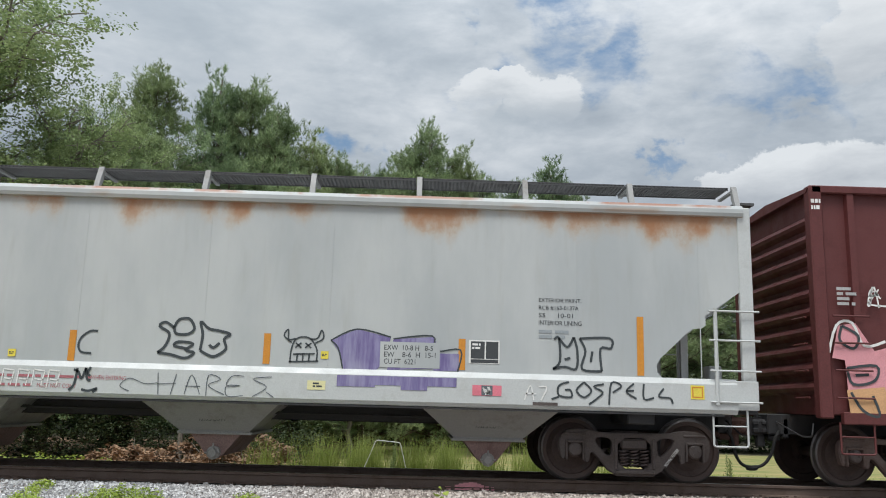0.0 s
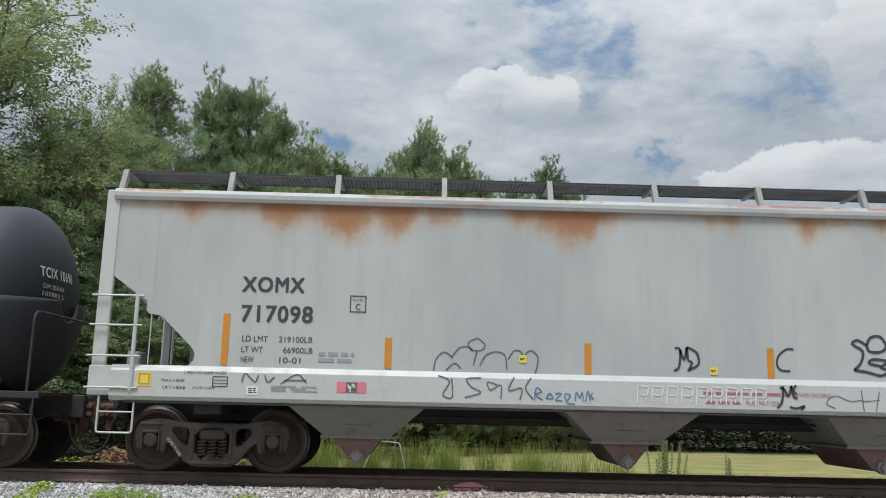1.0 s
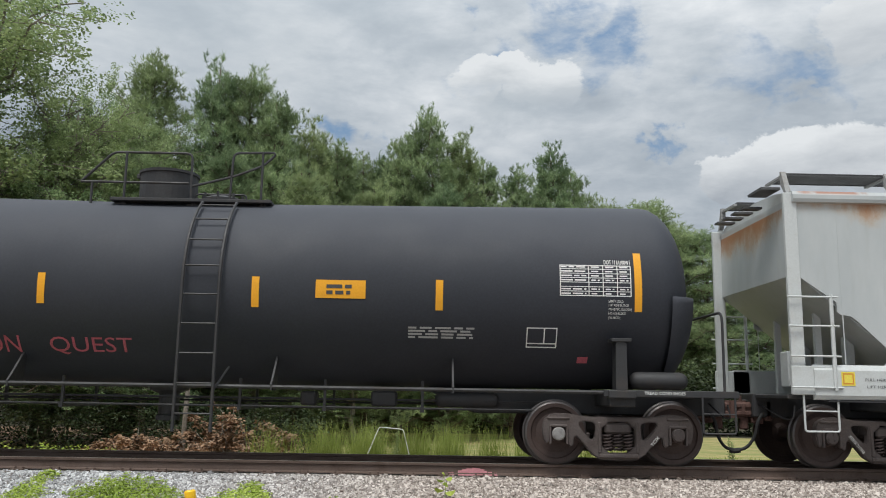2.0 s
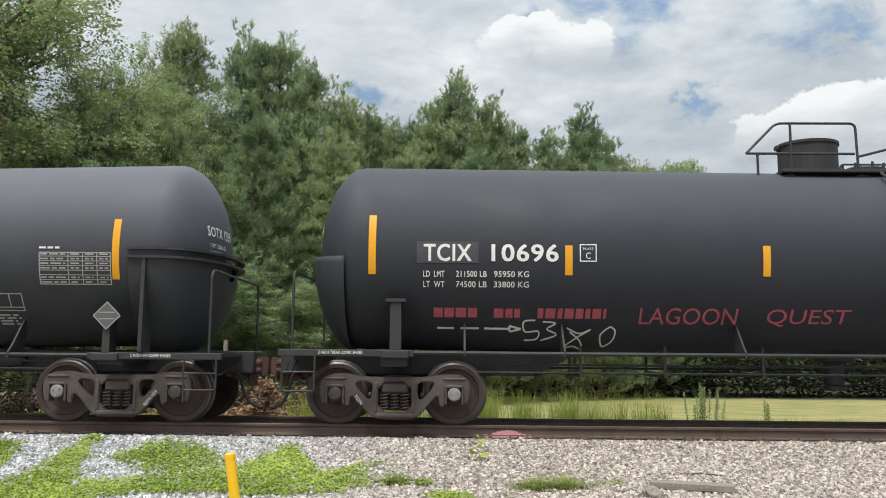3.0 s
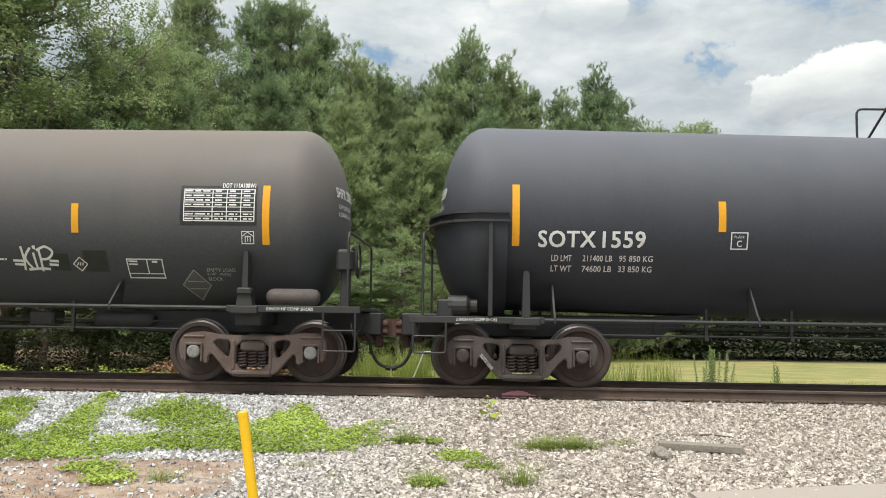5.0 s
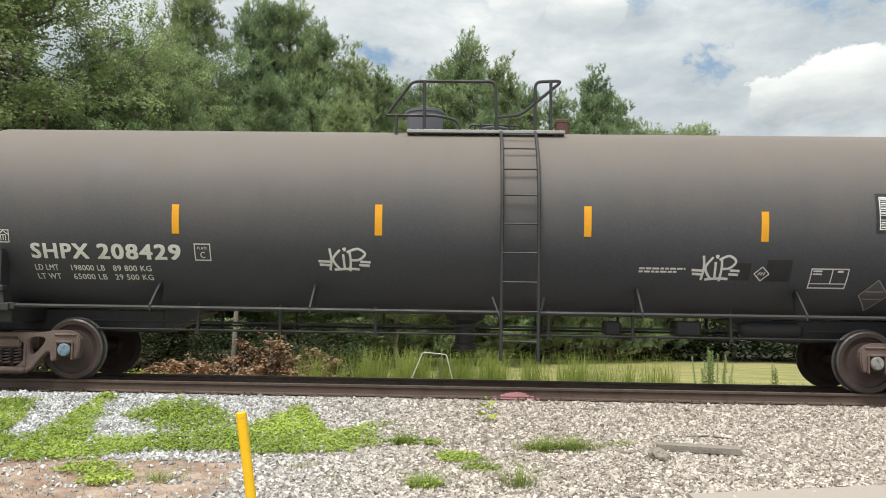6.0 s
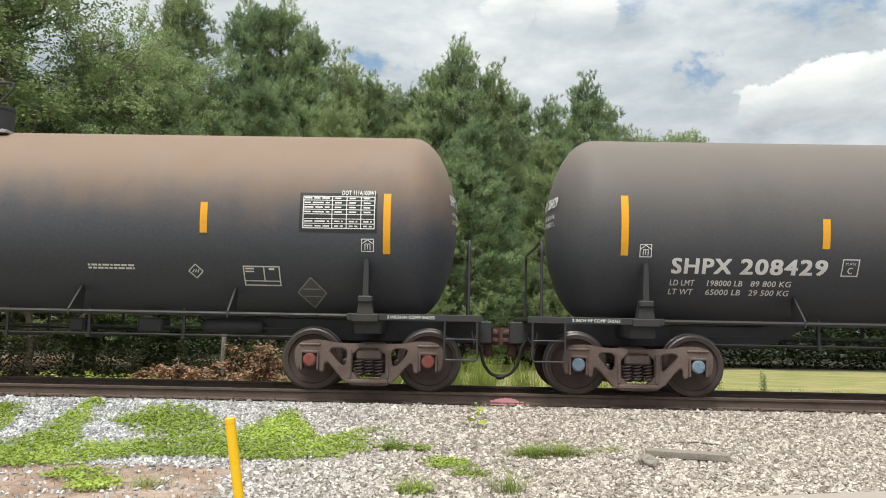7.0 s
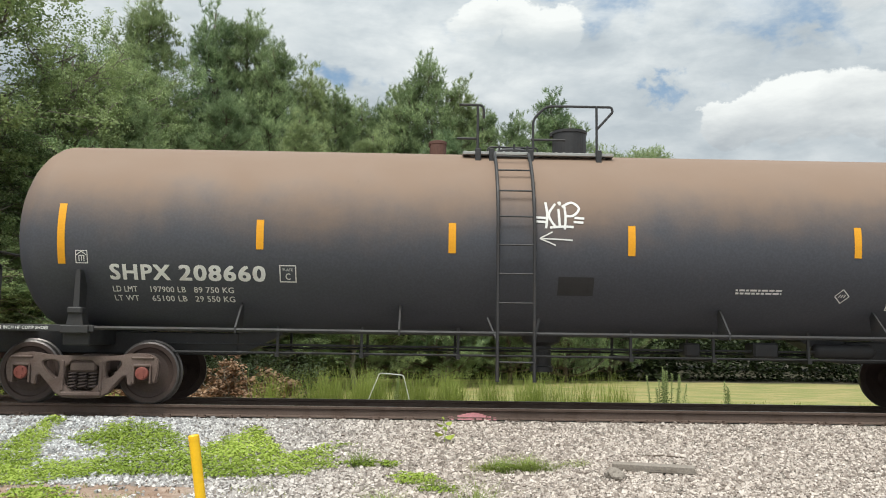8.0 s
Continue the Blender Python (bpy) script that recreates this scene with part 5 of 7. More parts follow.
sd.rect("paint_patch", 0.07, 0.61, 1.71, 1.98, M_PATCH, 0.001)
sd.bars(2.77, 3.78, 1.76, 1.85, M_WHITE, 2, 15, word=0.07)
top_deck(tank_d, -1.36, 1.06, [(-0.74, -0.32), (0.32, 0.74)], M_GALV)
dome(tank_d, 0.47, 0.285, 4.55, M_BLACK, False)
dome(tank_d, 0.47, 0.295, 4.1, M_RUST, False)
bm = bmesh.new()
for x in (-1.12, -0.9, -0.28, 0.81):
    box(bm, x - 0.045, x + 0.045, -0.8, -0.72, 3.72, 4.06, 0.01)
    box(bm, x - 0.07, x + 0.07, -0.86, -0.7, 3.7, 3.76, 0.01)
part("rail_foot", bm, M_BLACK, tank_d)
dome(tank_d, -1.75, 0.14, 4.34, M_RUST, False)
manway(tank_d, -0.5, M_BLACK)
guard_rail(tank_d, [[(-1.12, -0.62, 3.8), (-1.12, -0.62, 4.8)], [(-1.42, -0.6, 4.82), (-1.02, -0.6, 4.82), (-1.02, -0.6, 4.6)], [(-1.45, -0.6, 4.26), (-1.12, -0.6, 4.26)], [(-0.26, -0.6, 4.26), (0.3, -0.6, 4.26)],
                    [(-0.22, -0.6, 3.95), (-0.22, -0.6, 4.6), (0.0, -0.6, 4.82), (1.06, -0.6, 4.82), (1.08, -0.6, 4.74), (0.83, -0.6, 4.46)],
                    [(0.81, -0.62, 3.8), (0.81, -0.62, 4.82)]], M_BLACK)

tank_e, sd = shp_car("208561", ("65000 LB", "29 500 KG"), ("198000 LB", "89 800 KG"), M_TANK_D, 0, 0.8, ("red", "red", "red", "red"),
                     "black tank car with brown dust over its upper half")
sd.stripes(M_YELLOW, [(-7.305, 2.06, 2.95), (7.31, 2.05, 2.95)])

# ---- hopper car ----
hopper = thing("hopper_car", "light grey covered hopper car with rust stains and spray graffiti", "hopper car")
HALF = 9.78
for side in (-1, 1):
    bm = bmesh.new()
    left = [(-HALF, 3.96), (-HALF, 2.86), (-9.18, 2.44), (-9.18, 2.3), (-9.13, 2.26), (-8.98, 2.24), (-8.9, 2.18), (-8.5, 1.8), (-8.44, 1.7), (-8.45, 1.6), (-8.54, 1.5)]
    ring = left + [(-x, z) for x, z in reversed(left)]
    holed(bm, ring, [], min(side * 1.6, side * 1.57), max(side * 1.6, side * 1.57))
    part("side_sheet", bm, M_HOP, hopper)
    bm = bmesh.new()
    prism(bm, [(side * 1.56, 3.94), (side * 1.66, 3.95), (side * 1.68, 4.0), (side * 1.68, 4.06), (side * 1.64, 4.12), (side * 1.54, 4.13)], -HALF, HALF, "x")
    part("top_chord", bm, M_HOP, hopper)
    bm = bmesh.new()
    prism(bm, [(side * 1.56, 1.52), (side * 1.61, 1.52), (side * 1.66, 1.44), (side * 1.66, 1.08), (side * 1.62, 1.02), (side * 1.56, 1.01), (side * 1.56, 1.05)], -9.6, 9.6, "x")
    part("side_sill", bm, M_HOPLITE, hopper, "pale grey pressed side sill")
    bm = bmesh.new()
    box(bm, -9.4, 9.4, min(side * 1.63, side * 1.5), max(side * 1.63, side * 1.5), 0.985, 1.008)
    part("sill_lip", bm, M_BLACK, hopper)
    for x in [-9.1 + 1.82 * k for k in range(11)]:
        bm = bmesh.new()
        box(bm, x - 0.008, x + 0.008, min(side * 1.6035, side * 1.599), max(side * 1.6035, side * 1.599), 1.53, 3.94)
        part("weld_seam", bm, M_HOP, hopper)
    for s in (-1, 1):
        bm = bmesh.new()
        a, b = sorted((s * 9.9, s * 9.7))
        box(bm, a, b, min(side * 1.62, side * 1.54), max(side * 1.62, side * 1.54), 1.1, 4.1, 0.012)
        box(bm, min(s * 9.92, s * 9.3), max(s * 9.92, s * 9.3), min(side * 1.64, side * 1.56), max(side * 1.64, side * 1.56), 1.08, 1.5, 0.012)
        part("end_post", bm, M_HOPLITE, hopper)
        bm = bmesh.new()
        tube(bm, [(s * 9.3, side * 1.67, 1.15), (s * 9.3, side * 1.67, 2.55)], 0.03, 6)
        part("ladder_stile", bm, M_HOPLITE, hopper)
        for z in (2.51, 2.08, 1.64, 1.19):
            bm = bmesh.new()
            tube(bm, [(s * 9.95, side * 1.68, z), (s * 9.2, side * 1.68, z)], 0.016, 6)
            part("ladder_rung", bm, M_HOPLITE, hopper)
        if side < 0:
            stirrup(hopper, *sorted((s * 9.25, s * 9.75)), 1.1, 0.56, M_HOPLITE, -1.6)
# roof, running boards and their brackets
bm = bmesh.new()
prism(bm, [(-1.56, 4.1), (-1.35, 4.17), (-0.8, 4.26), (0, 4.3), (0.8, 4.26), (1.35, 4.17), (1.56, 4.1), (1.5, 4.05), (-1.5, 4.05)], -9.7, 9.7, "x")
part("roof", bm, M_HOPLITE, hopper)
for side in (-1, 1):
    for k in range(12):
        bm = bmesh.new()
        x0, x1 = -9.72 + 1.62 * k, -9.72 + 1.62 * (k + 1) - 0.02
        y0, y1 = sorted((side * 1.3, side * 0.72))
        box(bm, x0, x1, y0, y0 + 0.025, 4.45, 4.49)
        box(bm, x0, x1, y1 - 0.025, y1, 4.45, 4.49)
        for i in range(9):
            yy = y0 + (i + 0.5) * (y1 - y0) / 9
            box(bm, x0, x1, yy - 0.012, yy + 0.012, 4.46, 4.485)
        for i in range(27):
            xx = x0 + (i + 0.5) * (x1 - x0) / 27
            box(bm, xx - 0.012, xx + 0.012, y0, y1, 4.462, 4.483)
        part("running_board", bm, M_GRATE, hopper, "dark steel grating walkway")
    for k in range(13):
        bm = bmesh.new()
        x = -9.76 + 1.628 * k
        yy = side * 1.34
        prism(bm, [(side * 1.5, 4.12), (side * 1.44, 4.12), (side * 1.3, 4.3), (side * 1.3, 4.5), (side * 1.34, 4.5)], x - 0.04, x + 0.04, "x")
        box(bm, x - 0.03, x + 0.03, min(side * 1.3, side * 0.7), max(side * 1.3, side * 0.7), 4.42, 4.45)
        part("board_bracket", bm, M_BRACKET, hopper)
for k in range(5):
    bm = bmesh.new()
    box(bm, -9.2 + 3.72 * k, -9.2 + 3.72 * k + 3.5, -0.35, 0.35, 4.28, 4.4, 0.02)
    part("hatch_cover", bm, M_HOPLITE, hopper)
# ends: slope sheets, supports and platform
for s in (-1, 1):
    bm = bmesh.new()
    prism(bm, [(s * 9.74, 4.05), (s * 9.7, 4.05), (s * 9.7, 2.92), (s * 7.45, 1.08), (s * 7.55, 1.04), (s * 9.76, 2.86)], -1.56, 1.56)
    part("slope_sheet", bm, M_HOP, hopper)
    bm = bmesh.new()
    a, b = sorted((s * 7.0, s * 10.0))
    box(bm, a, b, -0.3, 0.3, 0.72, 1.1, 0.02)
    box(bm, min(s * 9.4, s * 9.95), max(s * 9.4, s * 9.95), -1.5, 1.5, 1.02, 1.08, 0.01)
    box(bm, s * 8.23 - 0.2, s * 8.23 + 0.2, -1.5, 1.5, 0.84, 1.05, 0.02)
    part("centre_sill", bm, M_BLACK, hopper)
    for y in (-0.75, 0.75):
        bm = bmesh.new()
        prism(bm, [(s * 8.55, 1.05), (s * 8.7, 1.05), (s * 8.7, 2.05), (s * 8.55, 1.9)], y - 0.05, y + 0.05)
        prism(bm, [(s * 9.05, 1.05), (s * 9.15, 1.05), (s * 9.15, 2.4), (s * 9.05, 2.3)], y - 0.04, y + 0.04)
        part("slope_support", bm, M_HOPLITE, hopper)
    bm = bmesh.new()
    box(bm, min(s * 9.45, s * 9.65), max(s * 9.45, s * 9.65), -0.9, -0.6, 1.2, 1.75, 0.02)
    part("brake_box", bm, M_HOPLITE, hopper)
    bm = bmesh.new()
    for i in range(4):
        box(bm, min(s * 9.85, s * 10.15), max(s * 9.85, s * 10.15), -0.7 + 0.4 * i, -0.5 + 0.4 * i, 4.05, 4.08)
    box(bm, min(s * 9.8, s * 10.1), max(s * 9.8, s * 10.1), -1.3, -0.75, 4.22, 4.26)
    part("end_walkway", bm, M_GRATE, hopper)
    coupler(hopper, s * 10.3)
for x in (-6.1, -2.0, 1.92, 6.05):
    bm = bmesh.new()
    rows = [[(x - 1.04, -1.3), (x + 1.04, -1.3), (x + 1.04, 1.3), (x - 1.04, 1.3), 1.02], [(x - 0.5, -0.85), (x + 0.5, -0.85), (x + 0.5, 0.85), (x - 0.5, 0.85), 0.55]]
    v = [[bm.verts.new((p[0], p[1], r[4])) for p in r[:4]] for r in rows]
    for i in range(4):
        j = (i + 1) % 4
        bm.faces.new((v[0][i], v[0][j], v[1][j], v[1][i]))
    bm.faces.new(v[1])
    bm.faces.new(v[0][::-1])
    hp = part("hopper_bay", bm, M_BAY, hopper)
    bm = bmesh.new()
    box(bm, x - 0.56, x + 0.56, -0.9, 0.9, 0.52, 0.56, 0.006)
    box(bm, x - 0.53, x + 0.53, -0.88, -0.84, 0.56, 0.6)
    part("bay_flange", bm, M_BRACKET, hp)
    bm = bmesh.new()
    prism(bm, [(x - 0.37, 0.52), (x + 0.37, 0.52), (x + 0.13, 0.22), (x + 0.08, 0.19), (x - 0.08, 0.19), (x - 0.13, 0.22)], -0.8, 0.8)
    part("outlet_gate", bm, M_GATE, hopper, "rusty pink-brown outlet gate")
    bm = bmesh.new()
    lathe(bm, [(0.1, -0.8), (0.1, -0.88), (0.06, -0.9), (0.06, -0.95)], 14)
    tube(bm, [(-0.12, -0.9, 0), (0.12, -0.9, 0)], 0.015, 5)
    tube(bm, [(0, -0.9, -0.1), (0, -0.9, 0.14)], 0.015, 5)
    bmesh.ops.translate(bm, vec=(x, 0, 0.25), verts=bm.verts)
    part("gate_drive", bm, M_CAPS["grey"], hopper)
low = Side(hopper, y=-1.1)   # the bays' faces
# inner hip of the bays between centre sill and sides
bm = bmesh.new()
box(bm, -7.0, 7.0, -0.3, 0.3, 0.75, 1.05, 0.02)
part("centre_sill", bm, M_BLACK, hopper)
for y in (-0.55, 0.5):
    bm = bmesh.new()
    tube(bm, [(-6.9, y, 0.86), (6.9, y, 0.86)], 0.025, 6)
    part("brake_pipe", bm, M_BLACK, hopper)
bogie(hopper, -8.23, "plain", ("grime", "grime"), "XOMX 717098")
bogie(hopper, 8.23, "plain", ("grime", "grime"), "XOMX 717098")
sd, sl = Side(hopper, y=-1.6), Side(hopper, y=-1.66)
sd.stripes(M_ORANGE, [(-8.01, 1.54, 2.29), (-5.645, 1.54, 1.99), (-2.73, 1.53, 1.98), (-0.04, 1.53, 1.97), (2.76, 1.56, 2.0), (5.59, 1.55, 2.0), (8.205, 1.54, 2.4)], 0.1)
sd.text("XOMX", -7.81, -6.91, 2.62, 2.84, M_DARKLET, 0.025)
sd.text("717098", -7.8, -6.77, 2.18, 2.42, M_DARKLET, 0.02)
for z, a, b, xe in ((1.89, "LD LMT", "219100LB", -6.75), (1.735, "LT WT", "66900LB", -6.74), (1.59, "NEW", "10-01", -6.91)):
    sd.text(a, -7.77, -7.77 + 0.062 * len(a), z, z + 0.085, M_DARKLET, 0.0)
    sd.text(b, xe - 0.061 * len(b), xe, z, z + 0.085, M_DARKLET, 0.0)
sd.plate_c(-6.23, -5.99, 2.35, 2.6, M_DARKLET)
sd.bars(-6.65, -6.1, 1.6, 1.78, M_PALELET, 2, 4)
for z, w in ((2.57, "EXTERIOR PAINT,"), (2.46, "RCB #163-0137A"), (2.35, "SS     10-01"), (2.24, "INTERIOR LINING")):
    sd.text(w, 6.71, 6.71 + 0.042 * len(w), z, z + 0.065, M_DARKLET, 0.0)
sd.bars(6.71, 7.25, 2.03, 2.18, M_PALELET, 2, 5)
sd.rect("paint_patch", 4.4, 5.27, 1.56, 1.93, M_HOP, 0.006)
for z, w in ((1.81, "EXW  10-8 H   8-5"), (1.71, "EW    8-6  H  15-1"), (1.61, "CU FT  6221")):
    sd.text(w, 4.46, 4.46 + 0.0415 * len(w), z, z + 0.075, M_DARKLET, 0.0, 0.008)
sd.rect("stencil_panel", 5.69, 6.14, 1.65, 1.99, M_WHITE, 0.002)
for q in ((5.72, 5.92, 1.72, 1.97), (5.94, 6.12, 1.72, 1.97), (5.72, 6.12, 1.66, 1.71)):
    sd.rect("stencil_panel", *q, M_DARKLET, 0.004)
sd.bars(5.74, 5.9, 1.85, 1.95, M_WHITE, 2, 6, 0.006, 0.06)
for x, z in ((-3.685, 1.73), (-0.885, 1.62), (3.6, 1.71)):
    sd.rect("yellow_sticker", x - 0.055, x + 0.055, z - 0.055, z + 0.055, M_YELLABEL, 0.006)
    sd.bars(x - 0.04, x + 0.04, z - 0.02, z + 0.02, M_DARKLET, 2, 7, 0.008, 0.05)
# lettering and labels on the sill
sl.text("2 INCH HF COMP SHOES", -8.55, -7.95, 1.405, 1.45, M_DARKLET, 0.0)
for x, z, w in ((-8.86, 1.29, "PULL HERE"), (-8.84, 1.19, "LIFT HERE"), (-8.42, 1.19, "JACK HERE")):
    sl.text(w, x, x + 0.036 * len(w), z, z + 0.04, M_DARKLET, 0.0)
sl.bars(-1.07, 0.3, 1.27, 1.33, M_REDLET, 1, 9)
sl.text("WHEN ENTERING", 0.3, 0.8, 1.27, 1.33, M_REDLET, 0.0)
sl.text("MUST NOT CONT", -0.45, 0.1, 1.14, 1.2, M_REDLET, 0.0)
sl.bars(-1.05, -0.5, 1.14, 1.2, M_REDLET, 1, 10)
for x in (-6.36, 5.75):
    sl.rect("pink_placard", x, x + 0.42, 1.19, 1.34, M_PINKLABEL, 0.002)
    sl.rect("placard_mark", x + 0.13, x + 0.29, 1.195, 1.335, M_SPRAYTHIN, 0.004)
    sl.strokes("placard_mark", scribble(3, 12), x + 0.15, x + 0.27, 1.2, 1.33, M_WHITE, 0.014, 0.006)
for x in (-9.21, 8.91):
    sl.rect("yellow_placard", x, x + 0.2, 1.22, 1.42, M_YELLABEL, 0.002)
    sl.frame_box(x + 0.02, x + 0.18, 1.24, 1.4, M_ORANGE, 0.02)
sl.rect("yellow_label", 3.38, 3.64, 1.21, 1.34, M_PALELABEL, 0.002)
sl.bars(3.46, 3.62, 1.24, 1.32, M_DARKLET, 2, 2, 0.004, 0.06)
sl.frame_box(-8.14, -7.92, 1.23, 1.38, M_DARKLET, 0.012, [(0, 1, 0.3, 0.36), (0, 1, 0.6, 0.66)])
sl.rect("white_label", -7.65, -7.48, 1.13, 1.25, M_WHITE, 0.002)
sl.bars(-7.62, -7.5, 1.15, 1.23, M_DARKLET, 3, 3, 0.004, 0.05)
sl.bars(-7.3, -6.6, 1.18, 1.27, M_PALELET, 3, 13, word=0.3)
sl.rect("card_holder", 6.62, 6.98, 1.075, 1.12, M_BOGIE, 0.004)
low.bars(-6.35, -5.75, 0.86, 0.94, M_DARKLET, 3, 21, 0.03)
for x in (-6.1, -2.0, 1.92, 6.05):
    flat = Side(hopper, y=-1.16)
    a = flat.text("1555.5 CU FT", -0.2, 0.2, -0.02, 0.03, M_DARKLET, 0.0)
    a.matrix_basis = pose(x, 0.13, 0.74)
# graffiti
sd.strokes("graffiti", [[(0.0, 0.0), (0.02, 0.35), (0.1, 0.56), (0.18, 0.4)], [(0.17, 0.42), (0.24, 0.68), (0.33, 0.72), (0.37, 0.6)], [(0.42, 0.98), (0.33, 0.85), (0.35, 0.66), (0.44, 0.62), (0.49, 0.78), (0.42, 0.98)], [(0.41, 0.6), (0.38, 0.2)],
                        [(0.44, 0.2), (0.5, 0.5), (0.6, 0.6), (0.68, 0.5), (0.7, 0.1)], [(0.71, 0.4), (0.77, 0.64), (0.84, 0.6), (0.86, 0.3)], [(0.86, 0.5), (0.93, 0.66), (1.0, 0.45), (0.97, 0.0)], [(0.12, 0.05), (0.2, 0.25), (0.26, 0.1)]],
           -4.98, -3.46, 1.52, 2.03, M_SPRAYTHIN, 0.017, label="thin grey bubble tag")
sl.strokes("graffiti", [[(0.0, 0.9), (0.12, 0.7), (0.05, 0.2), (0.15, 0.1), (0.14, 0.8)], [(0.45, 0.85), (0.3, 0.8), (0.35, 0.5), (0.45, 0.3), (0.28, 0.1)], [(0.62, 0.6), (0.52, 0.7), (0.55, 0.4), (0.66, 0.6), (0.66, 0.1)], [(0.8, 0.9), (0.74, 0.4), (0.88, 0.5), (0.86, 0.05)], [(0.98, 0.9), (0.92, 0.5), (1.0, 0.1)]],
           -4.91, -3.54, 1.12, 1.5, M_SPRAYTHIN, 0.018)
sl.strokes("graffiti", [[(0.0, 0.2), (0.03, 0.9), (0.12, 0.7), (0.02, 0.5), (0.14, 0.2)], [(0.2, 0.3), (0.26, 0.6), (0.32, 0.3), (0.2, 0.3)], [(0.36, 0.6), (0.46, 0.6), (0.36, 0.2), (0.48, 0.2)], [(0.54, 0.2), (0.52, 0.6), (0.62, 0.5), (0.55, 0.1), (0.7, 0.0)], [(0.7, 0.2), (0.72, 0.7), (0.78, 0.4), (0.82, 0.7), (0.84, 0.2)], [(0.88, 0.2), (0.92, 0.8), (0.96, 0.2)], [(1.0, 0.7), (0.97, 0.5), (1.02, 0.3)]],
           -3.52, -2.68, 1.1, 1.34, M_BLUESPRAY, 0.018)
MM = [[(0.0, 0.1), (0.2, 0.25), (0.25, 0.85), (0.05, 0.9)], [(0.25, 0.85), (0.4, 0.5), (0.52, 0.95)], [(0.52, 0.95), (0.9, 0.75), (0.95, 0.35), (0.6, 0.15)], [(0.52, 0.95), (0.56, 0.5), (0.7, 0.4), (0.55, 0.1)]]
sd.strokes("graffiti", MM, -1.47, -1.09, 1.57, 1.98, M_SPRAY, 0.035)
sl.strokes("graffiti", [[(0.0, 0.05), (0.18, 0.3), (0.25, 0.9)], [(0.12, 0.85), (0.3, 0.75), (0.42, 0.5), (0.55, 0.92)], [(0.55, 0.92), (0.62, 0.5), (0.75, 0.45)], [(0.45, 0.1), (0.7, 0.05), (1.0, 0.15), (0.85, 0.0)], [(0.72, 0.95), (0.62, 0.75), (0.72, 0.6)]], 0.0, 0.4, 1.09, 1.46, M_SPRAY, 0.035)
WHT = []
for k in range(9):
    u = k / 9
    WHT += [[(u, 0.1 + 0.1 * (k % 2)), (u + 0.01, 0.9)], [(u + 0.01, 0.9), (u + 0.09, 0.85)], [(u + 0.09, 0.85), (u + 0.07, 0.2)], [(u + 0.02, 0.5), (u + 0.08, 0.45)]]
sl.strokes("graffiti", WHT, -2.04, -0.1, 1.1, 1.42, M_WHITE, 0.018, label="white block tag")
sd.strokes("graffiti", [[(1.0, 0.95), (0.6, 0.95), (0.15, 0.7), (0.0, 0.35), (0.2, 0.08), (0.75, 0.04)]], 0.05, 0.31, 1.63, 1.98, M_SPRAY, 0.03)
sd.strokes("graffiti", [[(0.02, 0.12), (0.12, 0.3), (0.16, 0.6), (0.02, 0.78), (0.1, 0.88), (0.22, 0.75)], [(0.22, 0.75), (0.28, 0.95), (0.42, 0.98), (0.5, 0.75), (0.42, 0.6), (0.26, 0.6), (0.22, 0.75)],
                        [(0.02, 0.12), (0.2, 0.08), (0.4, 0.0), (0.52, 0.14), (0.4, 0.2), (0.5, 0.36), (0.3, 0.4), (0.24, 0.3), (0.4, 0.24)],
                        [(0.6, 0.2), (0.62, 0.6), (0.58, 0.92), (0.7, 0.75), (0.85, 0.7), (1.0, 0.62), (0.92, 0.5), (0.95, 0.25), (0.8, 0.06), (0.68, 0.12), (0.6, 0.2)], [(0.72, 0.35), (0.78, 0.28), (0.86, 0.4)]],
           1.17, 2.22, 1.61, 2.19, M_SPRAY, 0.04, label="black spray letters")
sd.strokes("graffiti", [[(0.18, 0.0), (0.2, 0.4), (0.3, 0.7), (0.5, 0.78), (0.7, 0.7), (0.85, 0.4), (0.85, 0.05)], [(0.15, 0.02), (0.9, 0.06)], [(0.2, 0.6), (0.0, 0.8), (0.1, 1.0), (0.12, 0.7), (0.3, 0.72)], [(0.8, 0.6), (1.0, 0.75), (0.95, 1.0), (0.85, 0.75), (0.68, 0.72)],
                        [(0.3, 0.45), (0.45, 0.6)], [(0.45, 0.45), (0.3, 0.6)], [(0.55, 0.45), (0.7, 0.6)], [(0.7, 0.45), (0.55, 0.6)], [(0.35, 0.05), (0.36, 0.25)], [(0.5, 0.05), (0.5, 0.28)], [(0.65, 0.05), (0.66, 0.25)], [(0.25, 0.25), (0.8, 0.28)]],
           3.0, 3.57, 1.59, 2.07, M_SPRAY, 0.022)
for q in (((0.0, 0.8), (0.2, 1.0), (0.46, 0.86), (0.4, 0.4), (0.36, 0.05), (0.1, 0.16), (0.08, 0.55)), ((0.48, 0.84), (0.8, 0.9), (0.84, 0.35), (0.44, 0.3))):
    bm = bmesh.new()
    bm.faces.new([bm.verts.new(sd.at(3.68 + 1.89 * u, 1.52 + 0.58 * max(0.0, (v - 0.3) / 0.7), 0.003)) for u, v in q])
    part("graffiti", bm, M_PURPLE, hopper, "purple block of spray paint")
sl.rect("graffiti", 3.8, 4.35, 1.27, 1.43, M_PURPLE, 0.002)
sl.rect("graffiti", 4.35, 5.52, 1.3, 1.43, M_PURPLE, 0.002)
sl.rect("graffiti", 4.72, 5.1, 1.24, 1.31, M_PURPLE, 0.003)
sd.rect("graffiti", 5.18, 5.55, 1.53, 1.78, M_PURPLE, 0.003)
